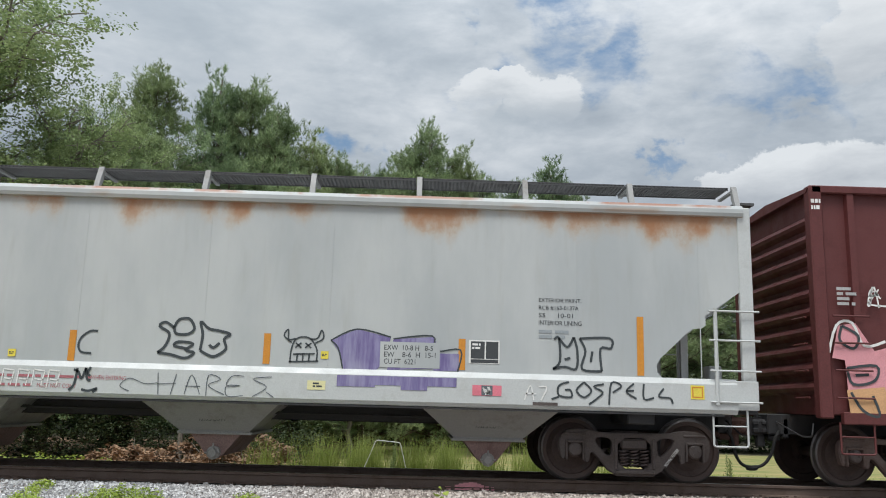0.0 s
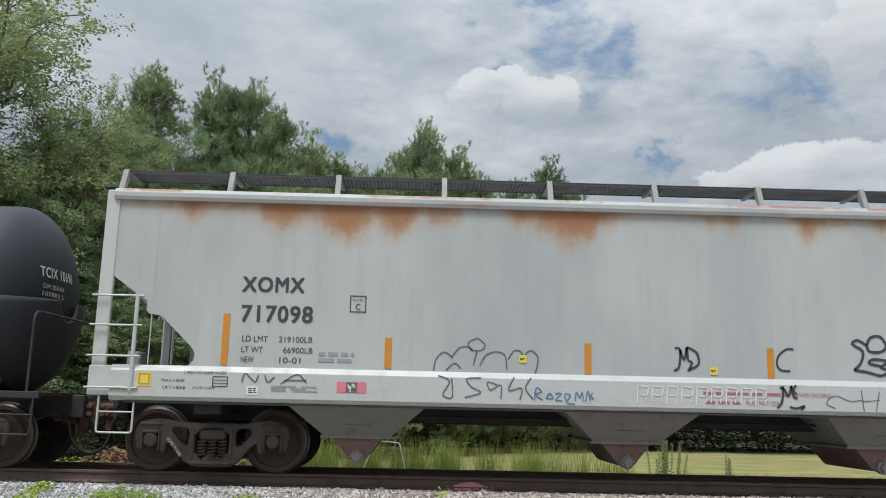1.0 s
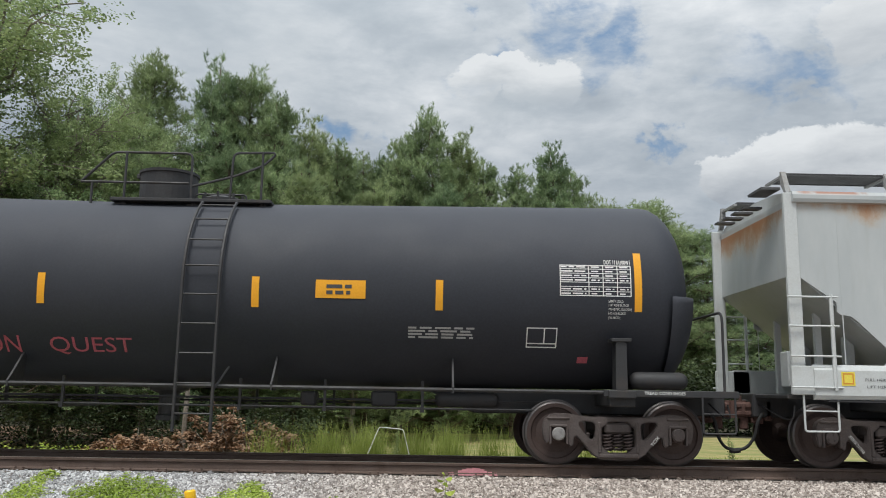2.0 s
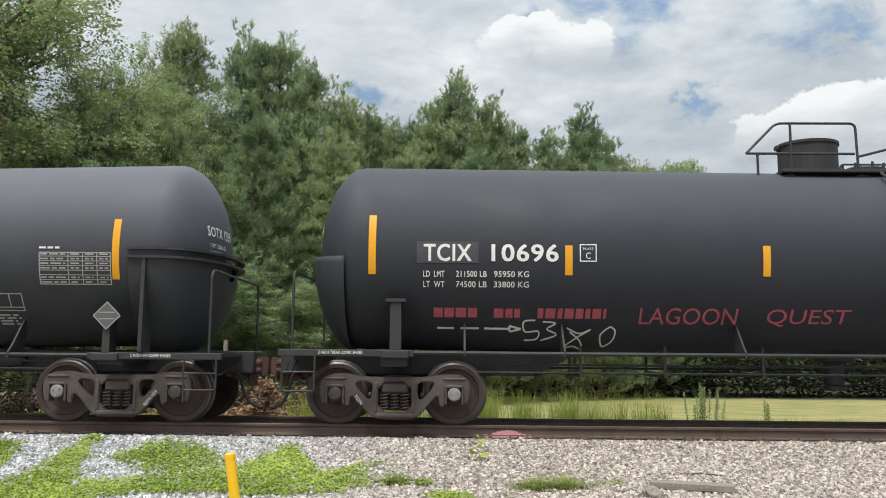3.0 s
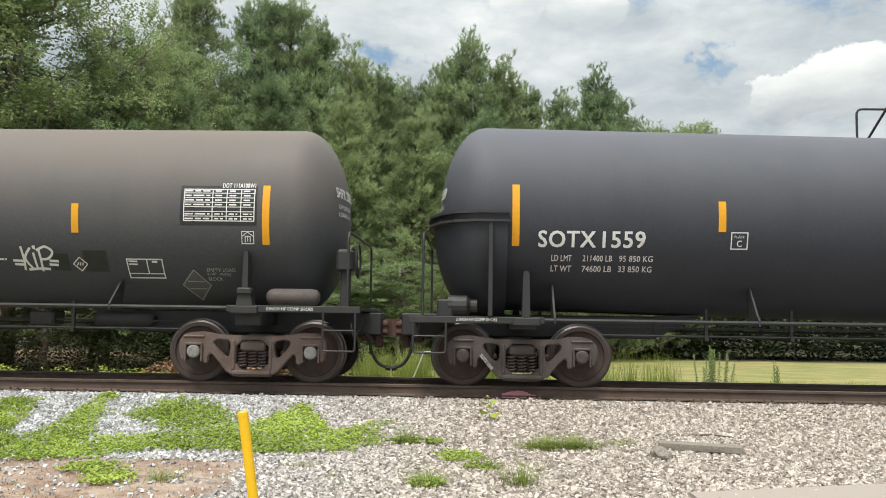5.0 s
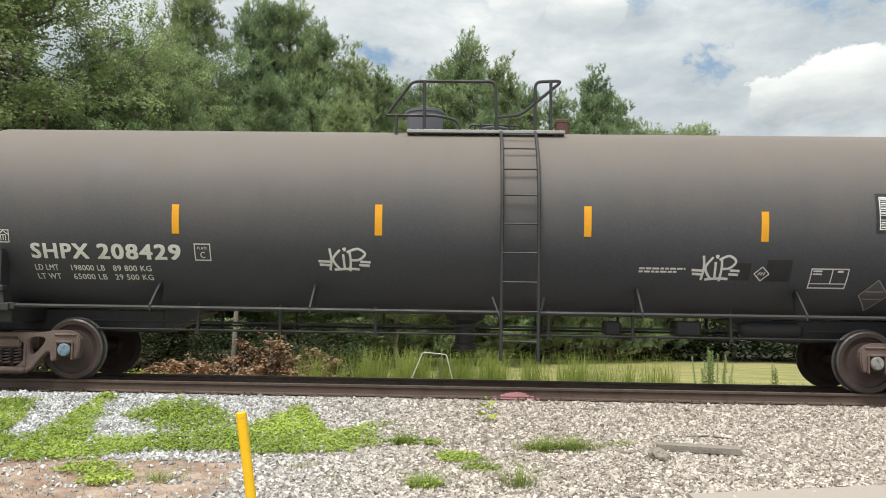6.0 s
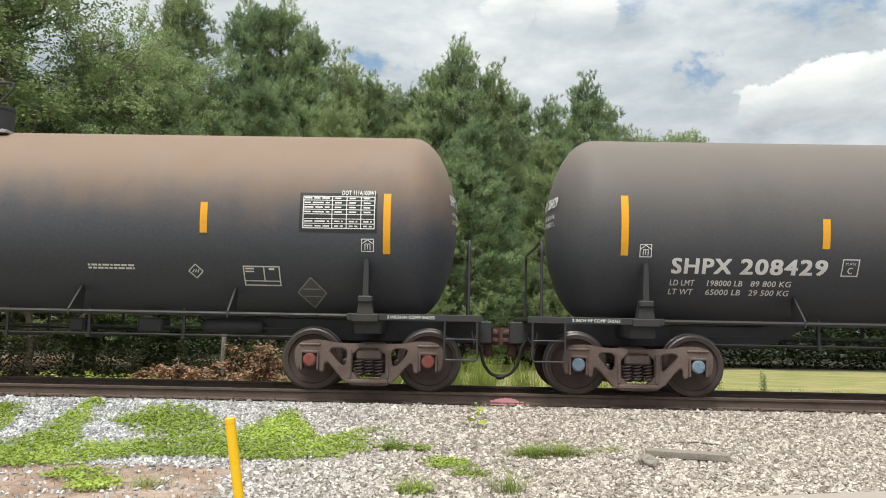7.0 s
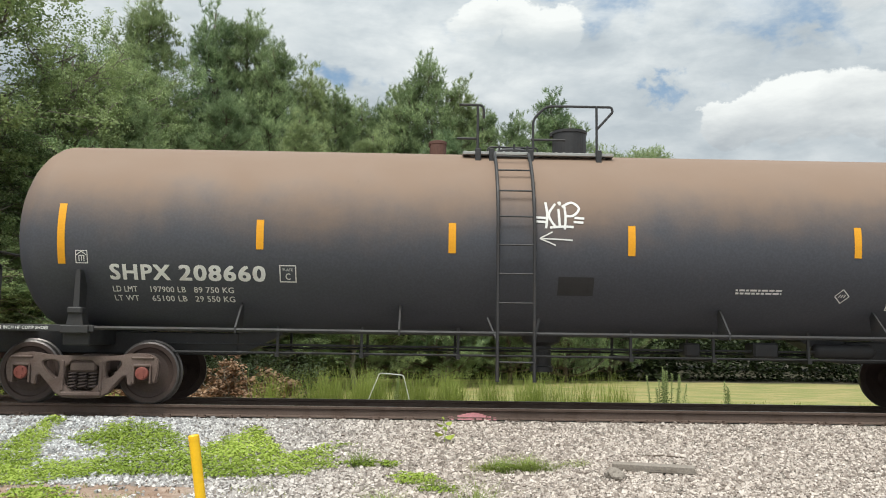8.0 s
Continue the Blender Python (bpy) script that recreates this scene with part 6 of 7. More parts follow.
sd.strokes("graffiti", [[(0.0, 0.7), (0.2, 1.0), (0.46, 0.82)], [(0.0, 0.7), (0.06, 0.5), (0.1, 0.0)], [(0.48, 0.78), (0.78, 0.88), (0.8, 0.5), (1.0, 0.55), (0.98, 0.0)]], 3.68, 5.57, 1.52, 2.1, M_SPRAY, 0.022)
sd.strokes("graffiti", [[(0.0, 0.08), (0.12, 0.3), (0.1, 0.95), (0.02, 0.9)], [(0.1, 0.95), (0.25, 0.7), (0.36, 0.98)], [(0.36, 0.98), (0.42, 0.6), (0.4, 0.1), (0.2, 0.15), (0.0, 0.08)], [(0.46, 0.95), (0.98, 0.98), (1.0, 0.7), (0.82, 0.68), (0.84, 0.05)], [(0.84, 0.05), (0.5, 0.1), (0.56, 0.6), (0.46, 0.95)], [(0.65, 0.3), (0.68, 0.6)], [(0.2, 0.35), (0.3, 0.4)]],
           6.92, 7.77, 1.56, 2.08, M_SPRAY, 0.035)
sl.strokes("graffiti", [[(0.14, 0.9), (0.06, 0.75), (0.06, 0.4), (0.16, 0.35), (0.15, 0.6), (0.11, 0.6)], [(0.26, 0.9), (0.2, 0.6), (0.26, 0.35), (0.32, 0.6), (0.26, 0.9)], [(0.42, 0.85), (0.34, 0.75), (0.41, 0.55), (0.36, 0.3), (0.3, 0.1)], [(0.46, 0.1), (0.48, 0.9), (0.56, 0.8), (0.49, 0.55)], [(0.66, 0.9), (0.6, 0.6), (0.68, 0.35)], [(0.6, 0.62), (0.66, 0.64)], [(0.74, 0.9), (0.74, 0.35), (0.82, 0.4)], [(0.9, 0.75), (0.86, 0.45), (0.95, 0.4), (0.97, 0.2)], [(0.0, 0.25), (0.06, 0.35)]],
           6.89, 8.7, 1.07, 1.46, M_SPRAY, 0.028)
sl.strokes("graffiti", [[(0.06, 0.2), (0.0, 0.4), (0.06, 0.7), (0.16, 0.5), (0.24, 0.55)], [(0.24, 0.95), (0.25, 0.1)], [(0.24, 0.5), (0.36, 0.55)], [(0.36, 0.9), (0.33, 0.1)], [(0.42, 0.15), (0.46, 0.9), (0.52, 0.15)], [(0.42, 0.45), (0.52, 0.45)], [(0.56, 0.1), (0.57, 0.9), (0.65, 0.75), (0.57, 0.5), (0.68, 0.15)], [(0.8, 0.9), (0.72, 0.88), (0.69, 0.5), (0.78, 0.52), (0.69, 0.5), (0.7, 0.1), (0.8, 0.14)], [(0.98, 0.9), (0.86, 0.8), (0.95, 0.5), (0.86, 0.1)], [(1.0, 0.1), (0.95, 0.3)]],
           0.72, 2.91, 1.05, 1.41, M_SPRAYTHIN, 0.012)
sl.strokes("graffiti", [[(0.0, 0.1), (0.25, 0.9), (0.4, 0.1)], [(0.05, 0.45), (0.5, 0.45)], [(0.6, 0.85), (0.95, 0.8), (0.7, 0.1)]], 6.5, 6.84, 1.12, 1.38, M_WHITE, 0.02)
sl.strokes("graffiti", [[(0.0, 0.3), (0.05, 0.9), (0.2, 0.3), (0.25, 0.8)], [(0.35, 0.8), (0.4, 0.3), (0.5, 0.7)], [(0.6, 0.2), (0.85, 0.9), (1.0, 0.3)], [(0.65, 0.45), (1.0, 0.5)]], -7.72, -6.8, 1.25, 1.45, M_SPRAYTHIN, 0.018)

# ---- boxcar ----
boxcar = thing("boxcar", "dark oxide red boxcar with a ribbed end and pink graffiti", "boxcar")
BX = -7.58
bm = bmesh.new()
box(bm, BX + 0.06, 7.58, -1.5, 1.5, 1.05, 4.46, 0.02)
part("body", bm, M_BOX, boxcar)
for k in range(10):
    bm = bmesh.new()
    z = 1.45 + 0.28 * k
    prism(bm, [(BX + 0.07, z - 0.11), (BX - 0.03, z - 0.05), (BX - 0.05, z), (BX - 0.03, z + 0.05), (BX + 0.07, z + 0.11)], -1.42, 1.42)
    part("end_rib", bm, M_BOX, boxcar)
for side in (-1, 1):
    bm = bmesh.new()
    box(bm, BX - 0.04, BX + 0.16, min(side * 1.6, side * 1.4), max(side * 1.6, side * 1.4), 1.0, 4.5, 0.02)
    part("corner_post", bm, M_BOX, boxcar)
    for k in range(13):
        x = BX + 0.6 + 1.2 * k
        bm = bmesh.new()
        prism(bm, [(x - 0.07, side * 1.49), (x - 0.05, side * 1.58), (x + 0.05, side * 1.58), (x + 0.07, side * 1.49)], 1.05, 4.4, "z")
        part("side_post", bm, M_BOX, boxcar)
    bm = bmesh.new()
    box(bm, BX, 7.6, min(side * 1.6, side * 1.48), max(side * 1.6, side * 1.48), 4.38, 4.5, 0.015)
    box(bm, BX + 0.3, 7.3, min(side * 1.6, side * 1.48), max(side * 1.6, side * 1.48), 0.92, 1.1, 0.015)
    part("side_sill", bm, M_BOX, boxcar)
bm = bmesh.new()
prism(bm, [(-1.58, 4.46), (0, 4.56), (1.58, 4.46), (1.5, 4.4), (-1.5, 4.4)], BX - 0.05, 7.63, "x")
part("roof", bm, M_BOX, boxcar)
bm = bmesh.new()
box(bm, -1.5, 1.5, -1.57, -1.52, 1.1, 4.3, 0.01)
for k in range(6):
    box(bm, -1.4, 1.4, -1.6, -1.57, 1.3 + 0.5 * k, 1.42 + 0.5 * k, 0.01)
part("sliding_door", bm, M_BOX, boxcar)
for z in (1.3, 1.7, 2.1, 2.5):
    bm = bmesh.new()
    tube(bm, [(BX + 0.2, -1.63, z), (BX + 0.75, -1.63, z)], 0.016, 6)
    part("ladder_rung", bm, M_BOX, boxcar)
    bm = bmesh.new()
    tube(bm, [(BX - 0.08, -1.35, z), (BX - 0.08, -0.9, z)], 0.016, 6)
    part("ladder_rung", bm, M_BOX, boxcar)
stirrup(boxcar, BX + 0.25, BX + 0.75, 0.95, 0.5, M_BOX, -1.56)
bm = bmesh.new()
box(bm, BX - 0.3, 7.9, -0.3, 0.3, 0.72, 1.05, 0.02)
part("centre_sill", bm, M_BLACK, boxcar)
coupler(boxcar, -8.15, M_BLACK)
coupler(boxcar, 8.15, M_BLACK)
bogie(boxcar, -6.0, "rusty")
bogie(boxcar, 6.0, "rusty")
sb = Side(boxcar, y=-1.6)
sb.bars(BX - 0.02, BX + 0.14, 4.1, 4.3, M_WHITE, 2, 3, word=0.05)
sb.y = -1.585
for q, mt in ((((0.1, 0.62), (0.25, 0.95), (0.6, 0.98), (0.95, 0.7), (1.5, 0.78), (1.5, 0.0), (0.4, 0.0), (0.35, 0.6)), M_PINK), (((0.35, 0.3), (1.1, 0.34), (1.2, 0.08), (0.4, 0.04)), M_PEACH)):
    bm = bmesh.new()
    bm.faces.new([bm.verts.new(sb.at(BX + 0.1 + u * 0.75, 0.98 + v * 1.45, 0.002 if mt is M_PINK else 0.006)) for u, v in q])
    part("graffiti", bm, mt, boxcar, "pink and peach spray paint")
sb.strokes("graffiti", [[(0.0, 0.6), (0.2, 0.95), (0.5, 0.98), (0.7, 0.75), (1.1, 0.8)]], BX + 0.1, BX + 0.9, 0.98, 2.43, M_WHITE, 0.04, 0.01)
sb.strokes("graffiti", [[(0.3, 0.95), (0.25, 0.8), (0.5, 0.72), (0.6, 0.85), (0.3, 0.95)], [(0.35, 0.52), (0.9, 0.55), (0.85, 0.4), (0.45, 0.36), (0.35, 0.52)], [(0.4, 0.28), (0.6, 0.1), (0.9, 0.05), (0.8, 0.25)], [(0.5, 0.45), (0.75, 0.46)]], BX + 0.1, BX + 0.9, 0.98, 2.43, M_SPRAY, 0.04, 0.012)
sb.bars(BX + 0.3, BX + 0.6, 2.65, 2.95, M_GREYLET, 4, 2)
sb.strokes("graffiti", scribble(8, 12), BX + 0.75, BX + 1.2, 2.6, 2.95, M_WHITE, 0.025, 0.01)

TRAIN = {"boxcar": boxcar, "hopper": hopper, "tank_a": tank_a, "tank_b": tank_b, "tank_c": tank_c, "tank_d": tank_d, "tank_e": tank_e}


# ---- ground and track ----
def height(x, y):
    """The lie of the land: flat by the path, a ballast bank under the line, a low field behind."""
    pts = [(-80, -0.62), (6, -0.6), (8, -0.56), (9.6, -0.47), (11.0, -0.35), (12.2, -0.225), (12.8, -0.215), (14.9, -0.215), (15.6, -0.3), (17.0, -0.68), (20, -0.8), (40, -0.85), (600, -1.0)]
    z = float(np.interp(y, [p[0] for p in pts], [p[1] for p in pts]))
    return z + 0.03 * noise.noise((x * 0.6, y * 0.6, 1.0)) * (1 if y < 12 or y > 16 else 0.3)


def ground():
    xs = [-600, -200, -80, -40] + [-24 + 0.4 * k for k in range(121)] + [40, 80, 200, 600]
    ys = [-80, -20, 0, 4] + [5 + 0.25 * k for k in range(53)] + [19, 20, 22, 25, 28, 32, 36, 42, 60, 120, 300, 900]
    me = bpy.data.meshes.new("ground")
    n = len(xs)
    me.from_pydata([(x, y, height(x, y)) for y in ys for x in xs], [], [(j * n + i, j * n + i + 1, j * n + n + i + 1, j * n + n + i) for j in range(len(ys) - 1) for i in range(n - 1)])
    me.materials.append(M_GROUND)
    me.shade_smooth()
    return tagged(new("ground", me), "gravel bank by the line with a grass field behind", "ground", kind="structure")


def scatter(name, verts, faces, places, material, label, category, parent=None):
    """Many small copies of a shape joined into one mesh: places are (matrix 3x3, point)."""
    v = np.array(verts)
    allv = np.concatenate([v @ m.T + p for m, p in places])
    f = np.array([list(q) for q in faces])
    allf = np.concatenate([f + k * len(v) for k in range(len(places))])
    me = bpy.data.meshes.new(name)
    me.from_pydata(allv.tolist(), [], allf.tolist())
    me.materials.append(material)
    ob = new(name, me)
    ob.parent = parent
    return tagged(ob, label, category, kind="stuff")


def turn_matrix(rng, tilt=math.pi):
    a, b, c = rng.uniform(0, 2 * math.pi), rng.uniform(-tilt, tilt), rng.uniform(-tilt, tilt)
    return np.array(Euler((b, c, a)).to_matrix())


def ballast():
    """Broken stone, each a small uneven lump."""
    rng = np.random.default_rng(4)
    verts = [(-1, -0.7, -0.8), (0.8, -1, -0.9), (1, 0.9, -0.7), (-0.7, 0.9, -0.9), (-0.8, -0.8, 0.6), (0.7, -0.6, 0.9), (0.9, 0.6, 0.6), (-0.6, 0.8, 0.9)]
    faces = [(0, 3, 2), (0, 2, 1), (4, 5, 6), (4, 6, 7), (0, 1, 5), (0, 5, 4), (1, 2, 6), (1, 6, 5), (2, 3, 7), (2, 7, 6), (3, 0, 4), (3, 4, 7)]
    places = []
    while len(places) < 60000:
        y = 7.0 + 5.75 * rng.random() ** 0.9
        half = 0.62 * y + 0.8
        x = rng.uniform(-half, half)
        if y < 8.85 and x < -2.35 + 0.6 * noise.noise((x, y, 3)) and rng.random() < 0.93:
            continue
        s = rng.uniform(0.011, 0.022) * (1.5 if rng.random() < 0.05 else 1.0)
        m = turn_matrix(rng) * (s * np.array([1.3, 1.0, 0.75])) * rng.uniform(0.8, 1.2, 3)
        places.append((m, np.array([x, y, height(x, y) + s * 0.3])))
    for k in range(5000):
        x, y = rng.uniform(-9, 9), rng.uniform(13.1, 14.5) if rng.random() < 0.6 else rng.uniform(14.8, 15.8)
        s = rng.uniform(0.016, 0.03)
        places.append((turn_matrix(rng) * (s * np.array([1.3, 1, 0.8])), np.array([x, y, height(x, y) + s * 0.3])))
    scatter("ballast", verts, faces, places, M_STONE, "loose pale grey and buff ballast stones", "gravel")


def track():
    base = tagged(new("railway_track"), "rusty steel rails on half-buried timber ties", "railway track", kind="structure")
    prof = [(-0.07, -0.172), (0.07, -0.172), (0.07, -0.163), (0.012, -0.14), (0.009, -0.05), (0.034, -0.04), (0.036, -0.008), (0.028, 0.0), (-0.028, 0.0), (-0.036, -0.008), (-0.034, -0.04), (-0.009, -0.05), (-0.012, -0.14), (-0.07, -0.163)]
    for y in (YC - 0.7525, YC + 0.7525):
        bm = bmesh.new()
        prism(bm, [(y + a, b + RAIL_Z) for a, b in prof], -160, 160, "x")
        for f in bm.faces:
            if f.calc_center_median().z > RAIL_Z - 0.003:
                f.material_index = 1
        part("rail", bm, [M_RAIL, M_RAILTOP], base, "rusty rail with a worn head")
    rnd = random.Random(5)
    bm = bmesh.new()
    box(bm, -0.115, 0.115, -1.28, 1.28, -0.38, -0.2, 0.012)
    first = part("tie", bm, M_TIE, base, "grey weathered timber tie")
    first.location = (-14.0, YC, 0)
    bm = bmesh.new()
    box(bm, -0.1, 0.1, -0.18, 0.18, -0.2, -0.19, 0.003)
    for a in (-0.06, 0.06):
        for b in (-0.1, 0.1):
            box(bm, a - 0.012, a + 0.012, b - 0.02, b + 0.02, -0.19, -0.165)
    plate = part("tie_plate", bm, M_RAIL, base)
    plate.location = (-14.0, YC - 0.7525, 0)
    for k in range(1, 54):
        x = -14 + 0.53 * k
        again(first, "tie", base, pose(x + rnd.uniform(-0.02, 0.02), YC + rnd.uniform(-0.03, 0.03), rnd.uniform(-0.012, 0.0), 0, 0, rnd.uniform(-1, 1)))
        again(plate, "tie_plate", base, pose(x, YC - 0.7525, 0))
    bm = bmesh.new()
    for k in range(34):
        x = rnd.gauss(0.74, 0.15)
        fall = max(0.1, 1 - abs(x - 0.74) / 0.36)
        w, h = rnd.uniform(0.012, 0.05), rnd.uniform(0.3, 1.0) * fall
        box(bm, x - w, x + w, YC - 0.767 - 0.0004 * k, YC - 0.76, -0.165, -0.165 + 0.085 * h)
        box(bm, x - w, x + w, YC - 0.83 - 0.02 * h, YC - 0.76, -0.2, -0.186 + 0.002 * (k % 5))
    part("paint_mark", bm, M_PINK, base, "pink survey paint on the rail's foot")


def blade(bm_v, bm_f, p, h, w, lean, a, n=3):
    """A grass blade of n pieces, bending over."""
    dx, dy = math.cos(a), math.sin(a)
    k0 = len(bm_v)
    for k in range(n + 1):
        t = k / n
        q = (p[0] + dx * lean * h * t * t, p[1] + dy * lean * h * t * t, p[2] + h * t * (1 - 0.25 * lean * t))
        ww = w * (1 - t * 0.92) * 0.5
        bm_v.append((q[0] - dy * ww, q[1] + dx * ww, q[2]))
        bm_v.append((q[0] + dy * ww, q[1] - dx * ww, q[2]))
    for k in range(n):
        bm_f.append((k0 + 2 * k, k0 + 2 * k + 1, k0 + 2 * k + 3, k0 + 2 * k + 2))


def from_lists(name, v, f, mat, label, category, kind="stuff", parent=None):
    me = bpy.data.meshes.new(name)
    me.from_pydata(v, [], f)
    me.materials.append(mat)
    ob = new(name, me)
    ob.parent = parent
    return tagged(ob, label, category, kind=kind)


def tuft(name, spots, n, h, w, mat, label, spread=0.12, seed=1, lean=0.6, category="grass"):
    rnd = random.Random(seed)
    v, f = [], []
    for x, y in spots:
        for _ in range(n):
            a, r = rnd.uniform(0, 6.283), spread * rnd.random() ** 0.6
            px, py = x + r * math.cos(a), y + r * math.sin(a)
            blade(v, f, (px, py, height(px, py) - 0.01), h * rnd.uniform(0.5, 1.1), w * rnd.uniform(0.7, 1.3), lean * rnd.uniform(0.3, 1.3), rnd.uniform(0, 6.283))
    return from_lists(name, v, f, mat, label, category)


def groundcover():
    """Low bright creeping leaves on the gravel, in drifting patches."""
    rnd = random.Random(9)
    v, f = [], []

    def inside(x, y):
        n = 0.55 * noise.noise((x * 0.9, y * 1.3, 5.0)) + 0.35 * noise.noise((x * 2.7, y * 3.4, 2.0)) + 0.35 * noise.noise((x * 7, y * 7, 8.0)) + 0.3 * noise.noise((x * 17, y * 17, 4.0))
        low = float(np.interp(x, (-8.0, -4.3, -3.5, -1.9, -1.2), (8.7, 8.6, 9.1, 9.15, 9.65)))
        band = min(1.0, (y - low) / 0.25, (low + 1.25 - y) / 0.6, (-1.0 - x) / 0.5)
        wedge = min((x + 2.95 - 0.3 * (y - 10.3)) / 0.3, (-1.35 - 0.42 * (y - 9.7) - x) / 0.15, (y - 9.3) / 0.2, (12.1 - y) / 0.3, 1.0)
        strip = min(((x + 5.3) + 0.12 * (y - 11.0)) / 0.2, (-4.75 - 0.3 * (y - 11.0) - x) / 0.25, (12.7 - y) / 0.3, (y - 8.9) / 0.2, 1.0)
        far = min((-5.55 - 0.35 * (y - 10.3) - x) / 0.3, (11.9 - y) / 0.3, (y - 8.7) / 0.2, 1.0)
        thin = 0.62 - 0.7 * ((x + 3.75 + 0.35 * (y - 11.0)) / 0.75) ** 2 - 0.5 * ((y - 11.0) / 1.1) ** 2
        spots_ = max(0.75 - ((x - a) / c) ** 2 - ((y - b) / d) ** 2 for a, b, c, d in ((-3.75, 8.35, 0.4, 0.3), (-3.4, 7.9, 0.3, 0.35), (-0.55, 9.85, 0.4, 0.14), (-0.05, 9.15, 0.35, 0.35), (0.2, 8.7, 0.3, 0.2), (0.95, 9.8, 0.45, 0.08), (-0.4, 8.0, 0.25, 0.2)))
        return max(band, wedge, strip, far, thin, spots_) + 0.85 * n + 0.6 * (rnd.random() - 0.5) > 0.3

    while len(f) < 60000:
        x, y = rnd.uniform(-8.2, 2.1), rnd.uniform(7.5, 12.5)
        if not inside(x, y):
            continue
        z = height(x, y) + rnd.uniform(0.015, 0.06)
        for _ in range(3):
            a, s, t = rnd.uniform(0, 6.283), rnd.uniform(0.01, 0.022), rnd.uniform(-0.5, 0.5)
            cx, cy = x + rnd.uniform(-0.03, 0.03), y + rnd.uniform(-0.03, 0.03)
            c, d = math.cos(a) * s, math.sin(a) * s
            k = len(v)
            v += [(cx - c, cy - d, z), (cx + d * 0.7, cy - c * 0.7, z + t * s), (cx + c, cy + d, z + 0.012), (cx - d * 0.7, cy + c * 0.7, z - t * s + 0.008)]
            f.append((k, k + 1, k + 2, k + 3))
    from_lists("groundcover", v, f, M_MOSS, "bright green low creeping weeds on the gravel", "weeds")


ground()
ballast()
track()
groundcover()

# tall grass and weeds behind the line
rnd = random.Random(21)
spots = []
for cx, cy, sx, sy, n in ((-2.2, 18.5, 0.5, 0.6, 20), (-1.25, 18.3, 0.35, 0.5, 34), (-0.2, 18.2, 0.4, 0.5, 22), (0.55, 18.2, 0.3, 0.5, 26), (1.5, 18.6, 0.35, 0.5, 12), (2.6, 19, 0.8, 0.6, 26), (3.9, 19.5, 1.0, 0.5, 14), (-3.4, 18.4, 0.7, 0.5, 10)):
    spots += [(rnd.gauss(cx, sx * 0.5), rnd.gauss(cy, sy * 0.5)) for _ in range(n)]
tuft("tall_grass", spots, 30, 1.15, 0.014, M_GRASS, "tall bright green grass in clumps behind the line", 0.16, 2, 0.35)
tuft("field_grass", [(rnd.uniform(-6, 16), 16.2 + 9 * rnd.random() ** 1.6) for _ in range(2600)], 7, 0.2, 0.014, M_GRASS, "short uneven field grass", 0.2, 3, 0.7)
tuft("seed_grass", [(rnd.gauss(a, 0.3), rnd.gauss(18.6, 0.3)) for a in (-1.0, 0.2, 1.4, 3.0) for _ in range(7)], 2, 1.35, 0.012, M_STALK, "pale seed stalks over the grass", 0.1, 4, 0.2)
for k, (x, y, h, n) in enumerate(((-0.75, 9.85, 0.22, 40), (0.72, 9.8, 0.12, 60), (0.97, 9.78, 0.17, 90), (1.22, 9.78, 0.19, 90), (1.4, 9.8, 0.12, 40), (0.5, 8.0, 0.28, 40), (-0.4, 7.95, 0.2, 50), (0.1, 8.8, 0.1, 60), (-0.1, 9.25, 0.1, 40), (1.85, 9.95, 0.1, 30), (-2.9, 8.05, 0.15, 30), (-1.7, 8.6, 0.1, 14))):
    tuft("grass_tuft", [(x + rnd.uniform(-0.1, 0.1), y + rnd.uniform(-0.06, 0.06)) for _ in range(3)], n, h * 1.3, 0.008, M_GRASS, "small green grass tuft in the gravel", 0.13, 30 + k, 1.5)


tuft("dry_grass", [(rnd.uniform(-5.2, -1.6), rnd.uniform(7.1, 8.7)) for _ in range(160)], 7, 0.07, 0.008, M_DRYLEAF, "short dead grass on the bare dirt", 0.12, 41, 1.2)
tuft("thin_grass", [(rnd.uniform(-5.6, 0.8), rnd.uniform(7.1, 9.4)) for _ in range(70)], 6, 0.08, 0.007, M_GRASS, "thin green grass between the stones", 0.1, 42, 1.0)


def weed(x, y, h, n, mat, label, seed):
    """An upright weed: stalks set with small narrow leaves."""
    rnd = random.Random(seed)
    ob = tagged(new("weed"), label, "weed")
    ob.location = (x, y, height(x, y))
    bm, v, f = bmesh.new(), [], []
    for _ in range(n):
        bx, by, hh = rnd.gauss(0, 0.013 * n), rnd.gauss(0, 0.1), h * rnd.uniform(0.55, 1.05)
        tube(bm, [(bx, by, 0), (bx * 1.2, by, hh * 0.6), (bx * 1.4, by, hh)], 0.008, 4, 0.003)
        for k in range(60):
            t = 0.1 + 0.9 * k / 60
            a, s = k * 2.4, rnd.uniform(0.05, 0.13) * (1.1 - 0.7 * t)
            c, d, z = math.cos(a), math.sin(a), hh * t
            px, py = bx * (1 + 0.4 * t), by
            i = len(v)
            v += [(px, py, z), (px + c * s * 0.5 - d * 0.02, py + d * s * 0.5 + c * 0.02, z + 0.03), (px + c * s, py + d * s, z + 0.02), (px + c * s * 0.5 + d * 0.02, py + d * s * 0.5 - c * 0.02, z + 0.03)]
            f.append((i, i + 1, i + 2, i + 3))
    part("stalk", bm, mat, ob)
    me = bpy.data.meshes.new("foliage")
    me.from_pydata(v, [], f)
    me.materials.append(mat)
    new("foliage", me).parent = ob
    return ob


